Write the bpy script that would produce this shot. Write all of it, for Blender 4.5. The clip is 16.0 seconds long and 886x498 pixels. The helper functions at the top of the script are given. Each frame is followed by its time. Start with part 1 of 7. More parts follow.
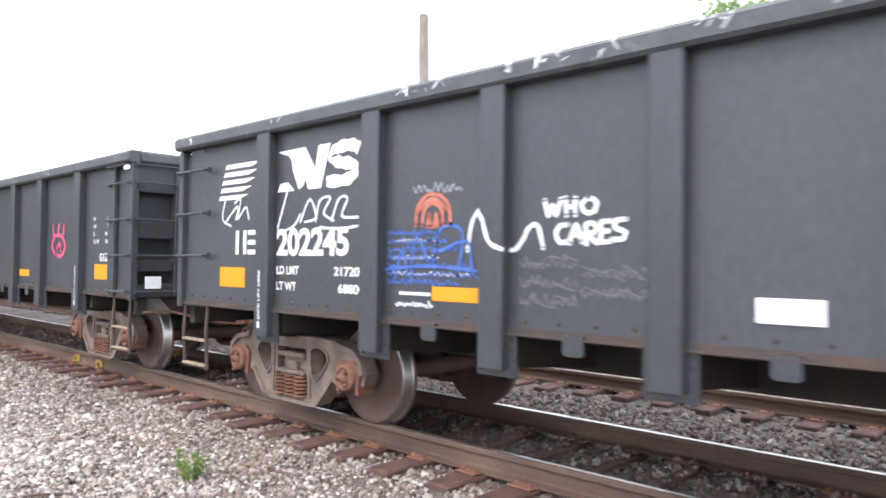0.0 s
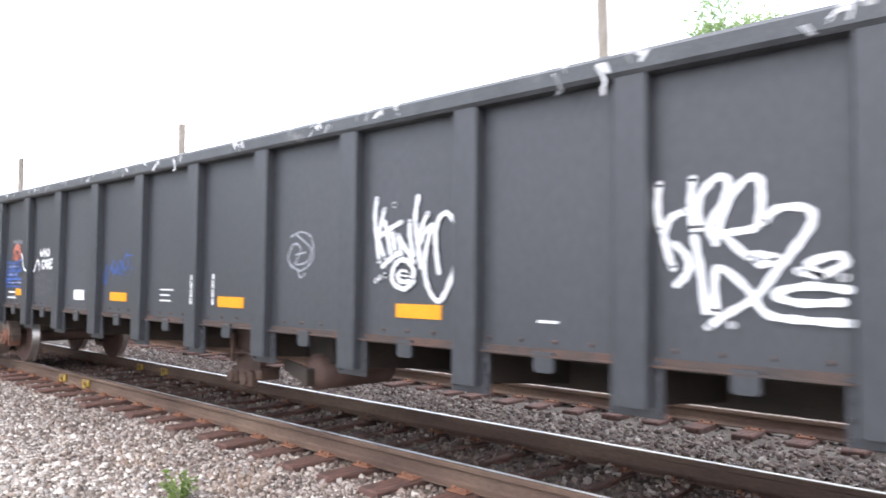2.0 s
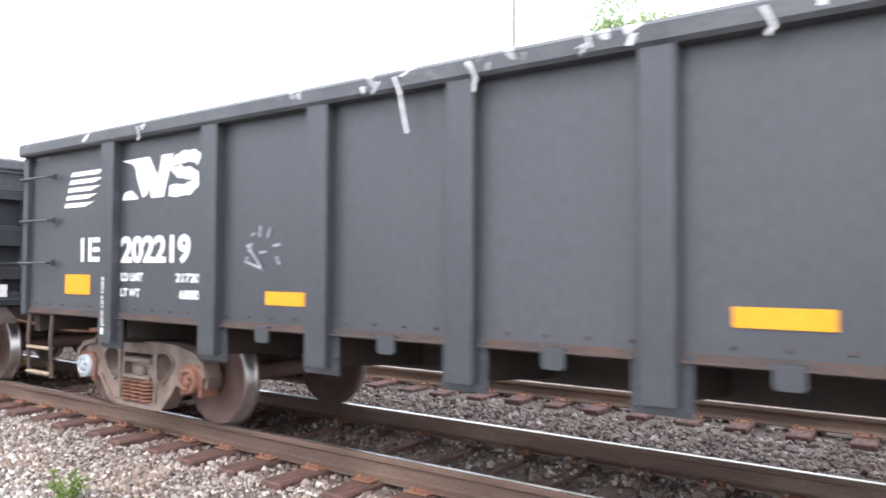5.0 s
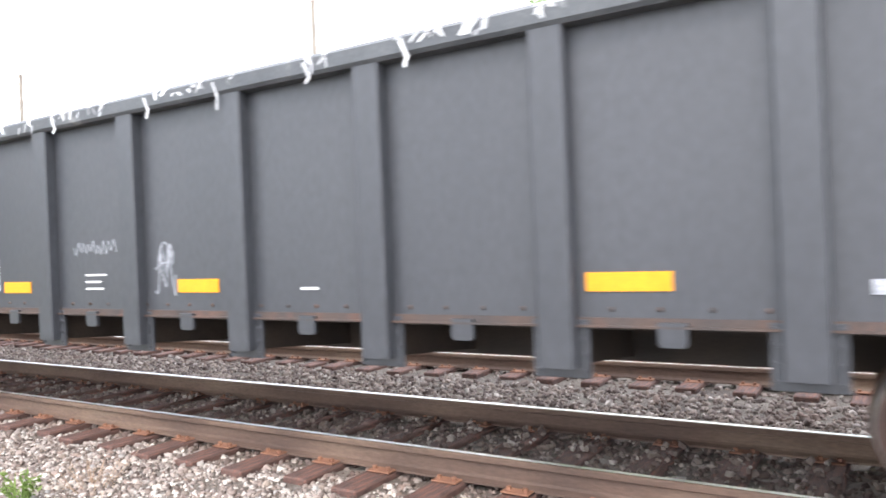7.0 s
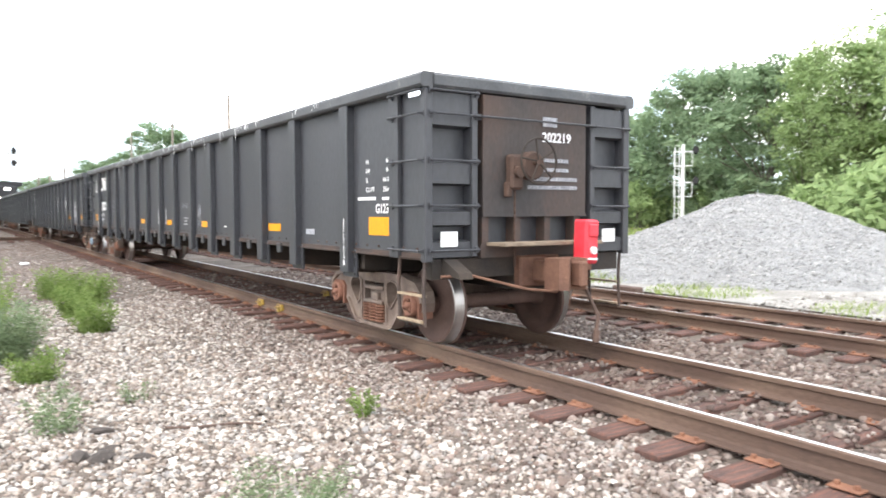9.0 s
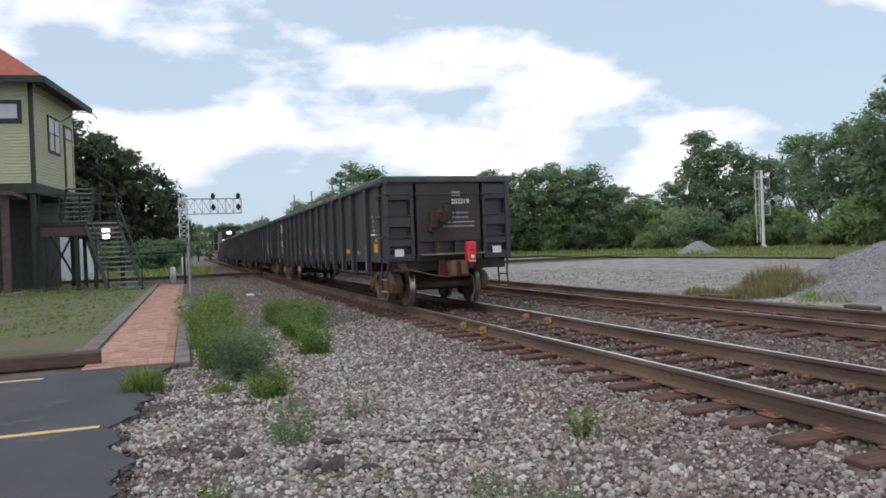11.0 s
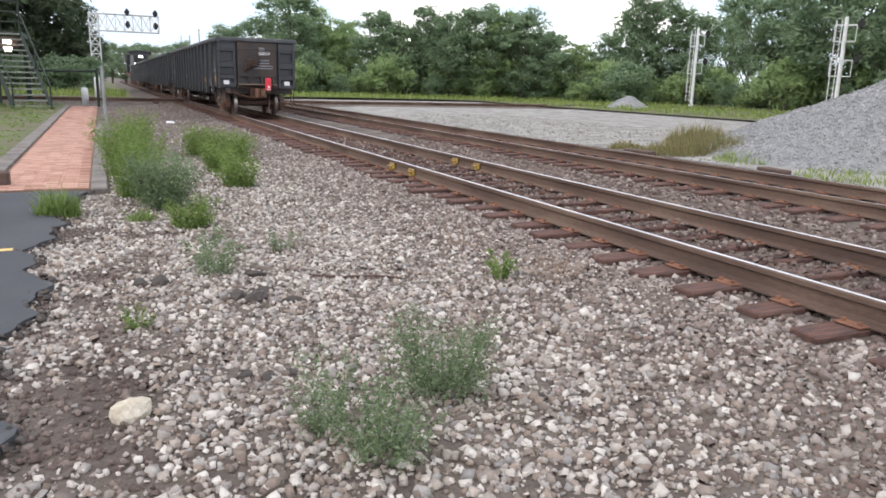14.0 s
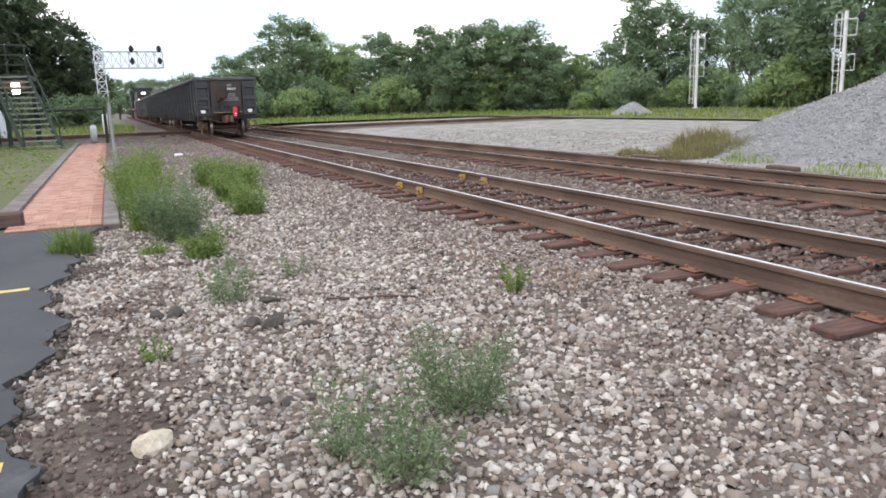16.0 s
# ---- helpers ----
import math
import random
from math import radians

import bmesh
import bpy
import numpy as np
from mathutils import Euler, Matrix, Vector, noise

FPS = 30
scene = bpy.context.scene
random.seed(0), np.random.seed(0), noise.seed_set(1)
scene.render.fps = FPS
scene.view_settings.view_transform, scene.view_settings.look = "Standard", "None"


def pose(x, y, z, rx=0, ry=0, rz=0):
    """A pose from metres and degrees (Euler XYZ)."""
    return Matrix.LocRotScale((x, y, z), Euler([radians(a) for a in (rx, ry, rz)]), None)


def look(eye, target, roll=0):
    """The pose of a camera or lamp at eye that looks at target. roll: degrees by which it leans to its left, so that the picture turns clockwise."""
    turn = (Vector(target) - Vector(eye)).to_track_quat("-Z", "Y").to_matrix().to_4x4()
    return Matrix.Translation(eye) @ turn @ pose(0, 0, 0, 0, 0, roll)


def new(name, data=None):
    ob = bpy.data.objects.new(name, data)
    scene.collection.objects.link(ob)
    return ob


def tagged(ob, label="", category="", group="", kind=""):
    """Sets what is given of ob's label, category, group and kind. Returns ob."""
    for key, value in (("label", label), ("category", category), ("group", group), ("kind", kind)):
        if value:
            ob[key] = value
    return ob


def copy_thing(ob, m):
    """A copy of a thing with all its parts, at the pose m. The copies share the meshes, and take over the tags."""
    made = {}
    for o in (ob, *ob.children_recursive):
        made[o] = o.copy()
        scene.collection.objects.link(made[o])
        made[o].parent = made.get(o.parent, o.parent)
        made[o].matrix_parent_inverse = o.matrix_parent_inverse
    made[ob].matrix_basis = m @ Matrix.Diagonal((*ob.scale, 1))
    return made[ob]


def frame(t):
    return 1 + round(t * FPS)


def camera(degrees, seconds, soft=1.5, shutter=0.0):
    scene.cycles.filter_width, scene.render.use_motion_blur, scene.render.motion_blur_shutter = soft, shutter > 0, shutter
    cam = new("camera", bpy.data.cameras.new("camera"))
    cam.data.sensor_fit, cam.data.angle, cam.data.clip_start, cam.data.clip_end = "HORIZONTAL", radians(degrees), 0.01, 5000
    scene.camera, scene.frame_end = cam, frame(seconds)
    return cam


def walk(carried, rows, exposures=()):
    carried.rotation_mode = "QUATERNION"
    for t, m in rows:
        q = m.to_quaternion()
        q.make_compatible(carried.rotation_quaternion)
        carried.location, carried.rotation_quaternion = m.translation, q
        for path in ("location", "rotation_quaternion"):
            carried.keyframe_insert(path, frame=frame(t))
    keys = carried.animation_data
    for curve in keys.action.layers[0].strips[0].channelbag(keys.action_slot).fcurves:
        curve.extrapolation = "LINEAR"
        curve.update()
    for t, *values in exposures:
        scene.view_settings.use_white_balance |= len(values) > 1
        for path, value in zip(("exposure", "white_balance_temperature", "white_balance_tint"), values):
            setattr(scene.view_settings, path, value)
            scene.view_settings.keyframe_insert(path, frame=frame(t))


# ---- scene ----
cam = camera(62.3, 16.0, 1.7, 0.3)
# seconds, eye x y z, yaw, pitch, roll; the rails run along y, z is zero on the rail tops
PATH = [
    (0.0, 0, 0, 1.452, -46.24, 1.19, -0.71),
    (0.5, 0, 0, 1.452, -43.38, 0.65, 1.01),
    (1.0, 0, 0, 1.452, -43.77, 2.29, 2.04),
    (1.5, 0, 0, 1.452, -44.63, 3.39, 2.33),
    (2.0, 0, 0, 1.452, -47.01, 2.6, -0.61),
    (2.5, 0, 0, 1.452, -48.46, 1.99, -0.92),
    (3.0, 0, 0, 1.452, -51.61, 2.0, -0.63),
    (3.5, 0, 0, 1.452, -53.41, 2.02, -0.36),
    (4.0, 0, 0, 1.452, -54.52, 1.95, -0.44),
    (4.5, 0, 0, 1.452, -53.95, 1.99, -0.73),
    (7.0, 0, 0, 1.452, -58.14, -0.06, 2.27),
    (7.5, 0, 0, 1.452, -57.08, 0.75, 2.28),
    (8.0, 0, 0, 1.452, -57.56, 0.76, 1.03),
    (8.2, 0, 0, 1.452, -57.59, -0.02, 1.15),
    (8.4, 0, 0, 1.452, -47.03, -0.66, 2.99),
    (8.5, 0, 0, 1.452, -42.96, -0.67, 2.51),
    (8.6, 0, 0, 1.452, -38.85, -0.99, 0.53),
    (8.8, 0, 0, 1.452, -35.2, -2.09, -0.09),
    (9.0, 0, 0, 1.452, -33.88, -2.91, 0.09),
    (9.2, 0, 0, 1.452, -29.85, 0.04, 2.15),
    (11.3, -0.124, 0.201, 1.316, -19.1, -0.98, 2.09),
    (11.5, -0.124, 0.201, 1.316, -20.17, -3.01, 2.35),
    (12.0, -0.124, 0.201, 1.316, -21.78, -8.69, 2.11),
    (12.5, -0.124, 0.201, 1.316, -23.23, -11.02, 0.83),
    (13.0, -0.124, 0.201, 1.316, -23.89, -11.54, -0.36),
    (13.5, -0.124, 0.201, 1.316, -23.83, -11.77, -1.78),
    (14.0, -0.124, 0.201, 1.316, -24.46, -12.66, -1.54),
    (14.5, -0.124, 0.201, 1.316, -24.3, -12.63, -0.49),
    (15.0, -0.124, 0.201, 1.316, -23.37, -11.29, 1.39),
    (15.5, -0.124, 0.201, 1.316, -24.07, -11.31, 1.39),
    (16.0, -0.124, 0.201, 1.316, -24.21, -11.37, 1.73),
]
EXPOSURES = [(0.0, 1.1, 6500, 17), (4.5, 1.22, 6500, 17), (7.0, 1.63, 6650, 15), (8.0, 1.58, 6700, 14), (8.5, 1.43, 6900, 14), (9.2, 1.06, 6900, 14), (11.3, -0.64, 6450, 16), (11.6, -0.5, 6600, 17), (12.2, 0.08, 6700, 17), (16.0, 0.15, 6700, 17)]
walk(cam, [(t, pose(x, y, z, 90 + pitch, roll, yaw)) for t, x, y, z, yaw, pitch, roll in PATH], EXPOSURES)
# how far the train has come along y at each time
TRAIN = [
    (0.0, 0.0),
    (0.5, 2.19),
    (1.0, 4.52),
    (1.5, 6.73),
    (2.0, 8.93),
    (2.5, 11.09),
    (3.0, 13.37),
    (3.5, 15.55),
    (4.0, 17.79),
    (4.5, 19.94),
    (7.0, 31.23),
    (7.5, 33.38),
    (8.0, 35.58),
    (8.5, 37.76),
    (9.0, 40.05),
    (9.2, 40.97),
    (11.3, 50.46),
    (11.5, 51.36),
    (12.0, 53.63),
    (12.5, 55.91),
    (13.0, 58.2),
    (13.5, 60.48),
    (14.0, 62.77),
    (14.5, 65.06),
    (15.0, 67.34),
    (15.5, 69.63),
    (16.0, 71.91),
]

# ---- sky and sun ----
SUN_HIGH, SUN_TURN = 52.0, 246.0
world = bpy.data.worlds.new("sky")
scene.world = world
world.use_nodes = True
wn, wl = world.node_tree.nodes, world.node_tree.links
wn.clear()
w_out, w_bg = wn.new("ShaderNodeOutputWorld"), wn.new("ShaderNodeBackground")
w_sky = wn.new("ShaderNodeTexSky")
w_sky.sky_type, w_sky.sun_disc = "NISHITA", False
w_sky.sun_elevation, w_sky.sun_rotation = radians(SUN_HIGH), radians(SUN_TURN)
w_sky.dust_density = 2.0
w_co, w_map = wn.new("ShaderNodeTexCoord"), wn.new("ShaderNodeMapping")
w_map.inputs["Scale"].default_value = (1.0, 1.0, 2.3)
w_noise, w_ramp = wn.new("ShaderNodeTexNoise"), wn.new("ShaderNodeValToRGB")
w_noise.inputs["Scale"].default_value, w_noise.inputs["Detail"].default_value = 3.9, 7.0
w_noise.inputs["Roughness"].default_value = 0.52
w_ramp.color_ramp.elements[0].position, w_ramp.color_ramp.elements[1].position = 0.46, 0.6
w_mix = wn.new("ShaderNodeMix")
w_mix.data_type = "RGBA"
w_mix.inputs[7].default_value = (16.5, 16.5, 16.6, 1)
w_haze = wn.new("ShaderNodeMix")
w_haze.data_type = "RGBA"
w_haze.inputs[0].default_value, w_haze.inputs[7].default_value = 0.6, (9.8, 12.3, 14.4, 1)
wl.new(w_co.outputs["Generated"], w_map.inputs["Vector"])
wl.new(w_map.outputs["Vector"], w_noise.inputs["Vector"])
wl.new(w_noise.outputs["Fac"], w_ramp.inputs["Fac"])
wl.new(w_ramp.outputs["Color"], w_mix.inputs[0])
wl.new(w_sky.outputs["Color"], w_haze.inputs[6])
wl.new(w_haze.outputs[2], w_mix.inputs[6])
wl.new(w_mix.outputs[2], w_bg.inputs["Color"])
w_bg.inputs["Strength"].default_value = 0.12
wl.new(w_bg.outputs["Background"], w_out.inputs["Surface"])

sun = new("sun", bpy.data.lights.new("sun", "SUN"))
sun.data.energy, sun.data.angle, sun.data.color = 1.0, radians(14), (1.0, 0.95, 0.88)
_a, _e = radians(SUN_TURN), radians(SUN_HIGH)
sun.matrix_basis = look((math.sin(_a) * math.cos(_e) * 50, math.cos(_a) * math.cos(_e) * 50, math.sin(_e) * 50), (0, 0, 0))

# ---- materials ----
def material(name, colors, rough=0.7, metal=0.0, scale=4.0, fine=60.0, bump=0.3, depth=0.01, by="noise", spec=0.4, stretch=(1, 1, 1), wear=None):
    """A surface in the given colours, mixed by noise, by loose piece or by object, with fine relief; wear: a colour and how much of it."""
    m = bpy.data.materials.new(name)
    m.use_nodes = True
    n, l = m.node_tree.nodes, m.node_tree.links
    b = n["Principled BSDF"]
    co, mp = n.new("ShaderNodeTexCoord"), n.new("ShaderNodeMapping")
    mp.inputs["Scale"].default_value = stretch
    l.new(co.outputs["Object"], mp.inputs["Vector"])
    big, small = n.new("ShaderNodeTexNoise"), n.new("ShaderNodeTexNoise")
    big.inputs["Scale"].default_value, big.inputs["Detail"].default_value = scale, 6.0
    small.inputs["Scale"].default_value, small.inputs["Detail"].default_value = fine, 3.0
    for tex in (big, small):
        l.new(mp.outputs["Vector"], tex.inputs["Vector"])
    ramp = n.new("ShaderNodeValToRGB")
    while len(ramp.color_ramp.elements) < len(colors):
        ramp.color_ramp.elements.new(0.5)
    low, high = (0.3, 0.7) if by == "noise" else (0.0, 1.0)
    for i, (e, c) in enumerate(zip(ramp.color_ramp.elements, colors)):
        e.position, e.color = low + (high - low) * i / max(1, len(colors) - 1), (*c, 1)
    if by == "island":
        src = n.new("ShaderNodeNewGeometry").outputs["Random Per Island"]
    elif by == "object":
        src = n.new("ShaderNodeObjectInfo").outputs["Random"]
    else:
        src = big.outputs["Fac"]
    l.new(src, ramp.inputs["Fac"])
    grain = n.new("ShaderNodeMix")
    grain.data_type, grain.blend_type = "RGBA", "OVERLAY"
    grain.inputs[0].default_value = 0.35
    l.new(ramp.outputs["Color"], grain.inputs[6])
    l.new(small.outputs["Fac"], grain.inputs[7])
    last = grain.outputs[2]
    if wear:
        spots, cut = n.new("ShaderNodeTexNoise"), n.new("ShaderNodeValToRGB")
        spots.inputs["Scale"].default_value, spots.inputs["Detail"].default_value = scale * 0.7, 9.0
        spots.inputs["Roughness"].default_value = 0.7
        cut.color_ramp.elements[0].position, cut.color_ramp.elements[1].position = 0.62 - 0.25 * wear[1], 0.78 - 0.25 * wear[1]
        l.new(mp.outputs["Vector"], spots.inputs["Vector"])
        l.new(spots.outputs["Fac"], cut.inputs["Fac"])
        worn = n.new("ShaderNodeMix")
        worn.data_type = "RGBA"
        worn.inputs[7].default_value = (*wear[0], 1)
        l.new(cut.outputs["Color"], worn.inputs[0])
        l.new(last, worn.inputs[6])
        last = worn.outputs[2]
    l.new(last, b.inputs["Base Color"])
    rr = n.new("ShaderNodeMapRange")
    rr.inputs["To Min"].default_value, rr.inputs["To Max"].default_value = max(0.05, rough - 0.12), min(1, rough + 0.12)
    l.new(big.outputs["Fac"], rr.inputs["Value"])
    l.new(rr.outputs["Result"], b.inputs["Roughness"])
    b.inputs["Metallic"].default_value, b.inputs["Specular IOR Level"].default_value = metal, spec
    if bump:
        bp = n.new("ShaderNodeBump")
        bp.inputs["Strength"].default_value, bp.inputs["Distance"].default_value = bump, depth
        l.new(small.outputs["Fac"], bp.inputs["Height"])
        l.new(bp.outputs["Normal"], b.inputs["Normal"])
    return m


M_CAR = material("black car paint", [(0.036, 0.038, 0.044), (0.043, 0.045, 0.051), (0.05, 0.052, 0.059)], 0.44, 0, 0.7, 25, 0.02, 0.01, wear=((0.06, 0.056, 0.055), 0.1), stretch=(1, 1, 0.5), spec=0.58)
M_CHORD = material("scuffed black rim paint", [(0.06, 0.063, 0.068), (0.1, 0.105, 0.11)], 0.5, 0.1, 3.0, 40, 0.1, 0.01, wear=((0.3, 0.29, 0.28), 0.1))
M_SILL = material("rusty sill", [(0.05, 0.042, 0.04), (0.09, 0.058, 0.045)], 0.75, 0, 3, 50, 0.2, wear=((0.14, 0.07, 0.05), 0.3))
M_BRAKE = material("dark rusty brake gear", [(0.06, 0.038, 0.03), (0.105, 0.064, 0.048)], 0.8, 0.1, 8, 60, 0.4)
M_UNDER = material("grimy underframe", [(0.025, 0.022, 0.02), (0.05, 0.038, 0.03)], 0.85, 0, 3, 50, 0.3)
M_END = material("rust-stained car end", [(0.036, 0.034, 0.034), (0.052, 0.043, 0.04), (0.075, 0.052, 0.043)], 0.65, 0, 1.2, 40, 0.12, stretch=(1, 1, 0.45), wear=((0.12, 0.066, 0.047), 0.5))
M_TRUCK = material("brown cast steel", [(0.115, 0.083, 0.067), (0.18, 0.136, 0.112), (0.25, 0.197, 0.162)], 0.75, 0.1, 5, 60, 0.35, wear=((0.32, 0.245, 0.16), 0.14))
M_SPRING = material("rusty spring steel", [(0.16, 0.075, 0.05), (0.24, 0.12, 0.08)], 0.75, 0.2, 20, 80, 0.3)
M_BEARING = material("rust-red bearing", [(0.15, 0.07, 0.047), (0.24, 0.112, 0.075)], 0.75, 0.1, 14, 80, 0.3)
M_CAPBLUE = material("faded blue bearing cap", [(0.22, 0.34, 0.45), (0.36, 0.47, 0.56)], 0.6, 0, 20, 80, 0.2, wear=((0.2, 0.11, 0.07), 0.1))
M_CAPGREY = material("grey bearing cap", [(0.3, 0.34, 0.38), (0.45, 0.48, 0.5)], 0.6, 0, 20, 80, 0.2, wear=((0.2, 0.12, 0.08), 0.2))
M_WHEEL = material("brown wheel plate", [(0.085, 0.052, 0.043), (0.145, 0.09, 0.073)], 0.75, 0.1, 4, 60, 0.15)
M_TREAD = material("polished wheel tread", [(0.3, 0.28, 0.27), (0.42, 0.4, 0.38)], 0.32, 0.9, 8, 60, 0.05)
M_COUPLER = material("rusty coupler steel", [(0.12, 0.06, 0.042), (0.2, 0.105, 0.07)], 0.8, 0.1, 8, 60, 0.4)
M_WHITE = material("white paint", [(0.72, 0.72, 0.72), (0.85, 0.85, 0.85)], 0.55, 0, 12, 80, 0.05)
M_SPRAY = material("white spray paint", [(0.66, 0.68, 0.7), (0.85, 0.86, 0.88)], 0.6, 0, 9, 80, 0.05)
M_PALE = material("thin pale spray paint", [(0.2, 0.21, 0.23), (0.42, 0.43, 0.46)], 0.7, 0, 30, 120, 0.05)
M_FAINT = material("faint scratched paint", [(0.1, 0.1, 0.105), (0.17, 0.17, 0.18)], 0.7, 0, 30, 120, 0.05)
M_BLUE = material("blue spray paint", [(0.035, 0.09, 0.32), (0.08, 0.16, 0.45)], 0.6, 0, 20, 90, 0.05)
M_RED = material("orange-red spray paint", [(0.4, 0.11, 0.075), (0.56, 0.2, 0.14)], 0.6, 0, 20, 90, 0.05)
M_SCUFF = material("scraped paint in greys and white", [(0.16, 0.165, 0.17), (0.42, 0.42, 0.43), (0.8, 0.8, 0.8), (0.3, 0.3, 0.3)], 0.6, 0, 9, 80, 0.05, by="island")
M_PINK = material("pink spray paint", [(0.5, 0.06, 0.14), (0.65, 0.12, 0.22)], 0.6, 0, 20, 90, 0.05)
M_ORANGE = material("amber reflector", [(0.7, 0.272, 0.006), (0.78, 0.315, 0.01)], 0.45, 0, 15, 200, 0.15, 0.002)
M_TAN = material("tan worn steel step", [(0.22, 0.16, 0.11), (0.36, 0.28, 0.19)], 0.6, 0, 12, 80, 0.2)
M_POLE = material("weathered wooden pole", [(0.2, 0.17, 0.14), (0.36, 0.32, 0.27)], 0.9, 0, 10, 50, 0.5, stretch=(8, 8, 1))
M_BOARD = material("weathered grating", [(0.16, 0.12, 0.09), (0.28, 0.22, 0.16)], 0.85, 0, 6, 50, 0.4)
M_REDBOX = material("red plastic case", [(0.62, 0.03, 0.045), (0.78, 0.06, 0.08)], 0.5, 0, 6, 80, 0.05)
M_RAIL = material("rusty rail", [(0.076, 0.047, 0.037), (0.13, 0.084, 0.062), (0.188, 0.13, 0.094)], 0.8, 0.1, 2.2, 70, 0.3, stretch=(1, 0.25, 1))
M_RAILTOP = material("polished rail head", [(0.62, 0.62, 0.63), (0.85, 0.85, 0.86)], 0.38, 1.0, 4, 60, 0.05, stretch=(1, 0.1, 1))
M_TIE = material("weathered tie", [(0.055, 0.036, 0.032), (0.1, 0.057, 0.047), (0.15, 0.078, 0.06)], 0.9, 0, 5, 40, 0.6, 0.01, stretch=(1, 6, 6), wear=((0.22, 0.09, 0.06), 0.38))
M_PLATE = material("rust-orange tie plate", [(0.17, 0.078, 0.05), (0.28, 0.135, 0.082)], 0.85, 0.1, 6, 80, 0.4)
M_YELLOW = material("chipped yellow paint", [(0.42, 0.28, 0.05), (0.52, 0.37, 0.09)], 0.7, 0, 10, 60, 0.2, wear=((0.2, 0.12, 0.07), 0.7))
M_GROUND = material("fine ballast and grit", [(0.078, 0.06, 0.05), (0.125, 0.1, 0.083), (0.18, 0.152, 0.13)], 0.95, 0, 1.3, 38, 1.0, 0.03, wear=((0.24, 0.215, 0.19), 0.15))
M_BED = material("dark old ballast", [(0.07, 0.052, 0.043), (0.11, 0.085, 0.07), (0.16, 0.13, 0.11)], 0.95, 0, 1.5, 30, 0.8, 0.03)
M_STONE = material("ballast stones", [(0.1, 0.078, 0.064), (0.26, 0.215, 0.182), (0.4, 0.35, 0.305), (0.25, 0.236, 0.225), (0.5, 0.455, 0.405), (0.62, 0.58, 0.525), (0.32, 0.255, 0.205), (0.17, 0.132, 0.11)], 0.9, 0, 1.0, 160, 0.4, 0.004, by="island", wear=((0.18, 0.14, 0.115), 0.24))
M_STONE3 = material("rust-stained shoulder ballast", [(0.068, 0.048, 0.04), (0.16, 0.119, 0.1), (0.265, 0.215, 0.185), (0.14, 0.107, 0.094), (0.35, 0.303, 0.27), (0.205, 0.142, 0.116), (0.48, 0.435, 0.39), (0.108, 0.078, 0.067)], 0.9, 0, 1.0, 160, 0.4, 0.004, by="island", wear=((0.13, 0.085, 0.067), 0.34))
M_STONE2 = material("rust-dusted ballast", [(0.065, 0.044, 0.037), (0.13, 0.094, 0.08), (0.23, 0.18, 0.152), (0.1, 0.07, 0.06), (0.38, 0.33, 0.29)], 0.9, 0, 1.0, 160, 0.4, 0.004, by="island", wear=((0.135, 0.086, 0.067), 0.32))
M_PALESTONE = material("pale limestone", [(0.42, 0.36, 0.27), (0.55, 0.49, 0.39), (0.62, 0.57, 0.48)], 0.9, 0, 9, 60, 0.5, 0.01)
M_GREYSTONE = material("grey crushed stone", [(0.19, 0.193, 0.192), (0.25, 0.252, 0.25), (0.31, 0.31, 0.305), (0.38, 0.378, 0.37)], 0.95, 0, 20, 140, 0.4, 0.004, by="island")
M_YARD = material("pale gravel yard", [(0.2, 0.188, 0.168), (0.3, 0.286, 0.262), (0.4, 0.385, 0.355)], 0.95, 0, 1.4, 26, 1.0, 0.05, wear=((0.47, 0.455, 0.425), 0.3))
M_YARDSTONE = material("pale yard stones", [(0.16, 0.145, 0.13), (0.32, 0.3, 0.275), (0.45, 0.43, 0.4), (0.24, 0.215, 0.19)], 0.95, 0, 20, 140, 0.4, 0.004, by="island")
M_PILE = material("grey gravel pile", [(0.2, 0.202, 0.202), (0.27, 0.272, 0.27), (0.33, 0.33, 0.326)], 0.95, 0, 3, 24, 1.0, 0.06)
M_ASPHALT = material("worn asphalt", [(0.047, 0.05, 0.056), (0.073, 0.076, 0.083)], 0.85, 0, 1.5, 120, 0.4, 0.004, wear=((0.14, 0.138, 0.14), 0.14))
M_CRUMB = material("crumbled asphalt", [(0.05, 0.042, 0.038), (0.1, 0.084, 0.074)], 0.95, 0, 10, 70, 0.8)
M_LINE = material("yellow parking line", [(0.62, 0.42, 0.13), (0.72, 0.54, 0.22)], 0.75, 0, 12, 80, 0.2, wear=((0.2, 0.18, 0.13), 0.12))
M_BRICK = material("red paving brick", [(0.36, 0.19, 0.14), (0.46, 0.26, 0.195), (0.54, 0.335, 0.26)], 0.9, 0, 10, 70, 0.4, by="object")
M_BRICKS = material("red paving bricks", [(0.36, 0.19, 0.14), (0.46, 0.26, 0.195), (0.54, 0.335, 0.26)], 0.9, 0, 10, 70, 0.4, by="island")
M_JOINT = material("sandy joints", [(0.2, 0.12, 0.09), (0.3, 0.2, 0.15)], 0.95, 0, 10, 60, 0.5)
M_CURB = material("grey concrete kerb", [(0.13, 0.112, 0.1), (0.25, 0.225, 0.205)], 0.9, 0, 3, 50, 0.4, wear=((0.09, 0.075, 0.065), 0.3))
M_TIMBER = material("old squared timber", [(0.075, 0.05, 0.042), (0.15, 0.1, 0.08)], 0.9, 0, 4, 40, 0.6, stretch=(1, 8, 8))
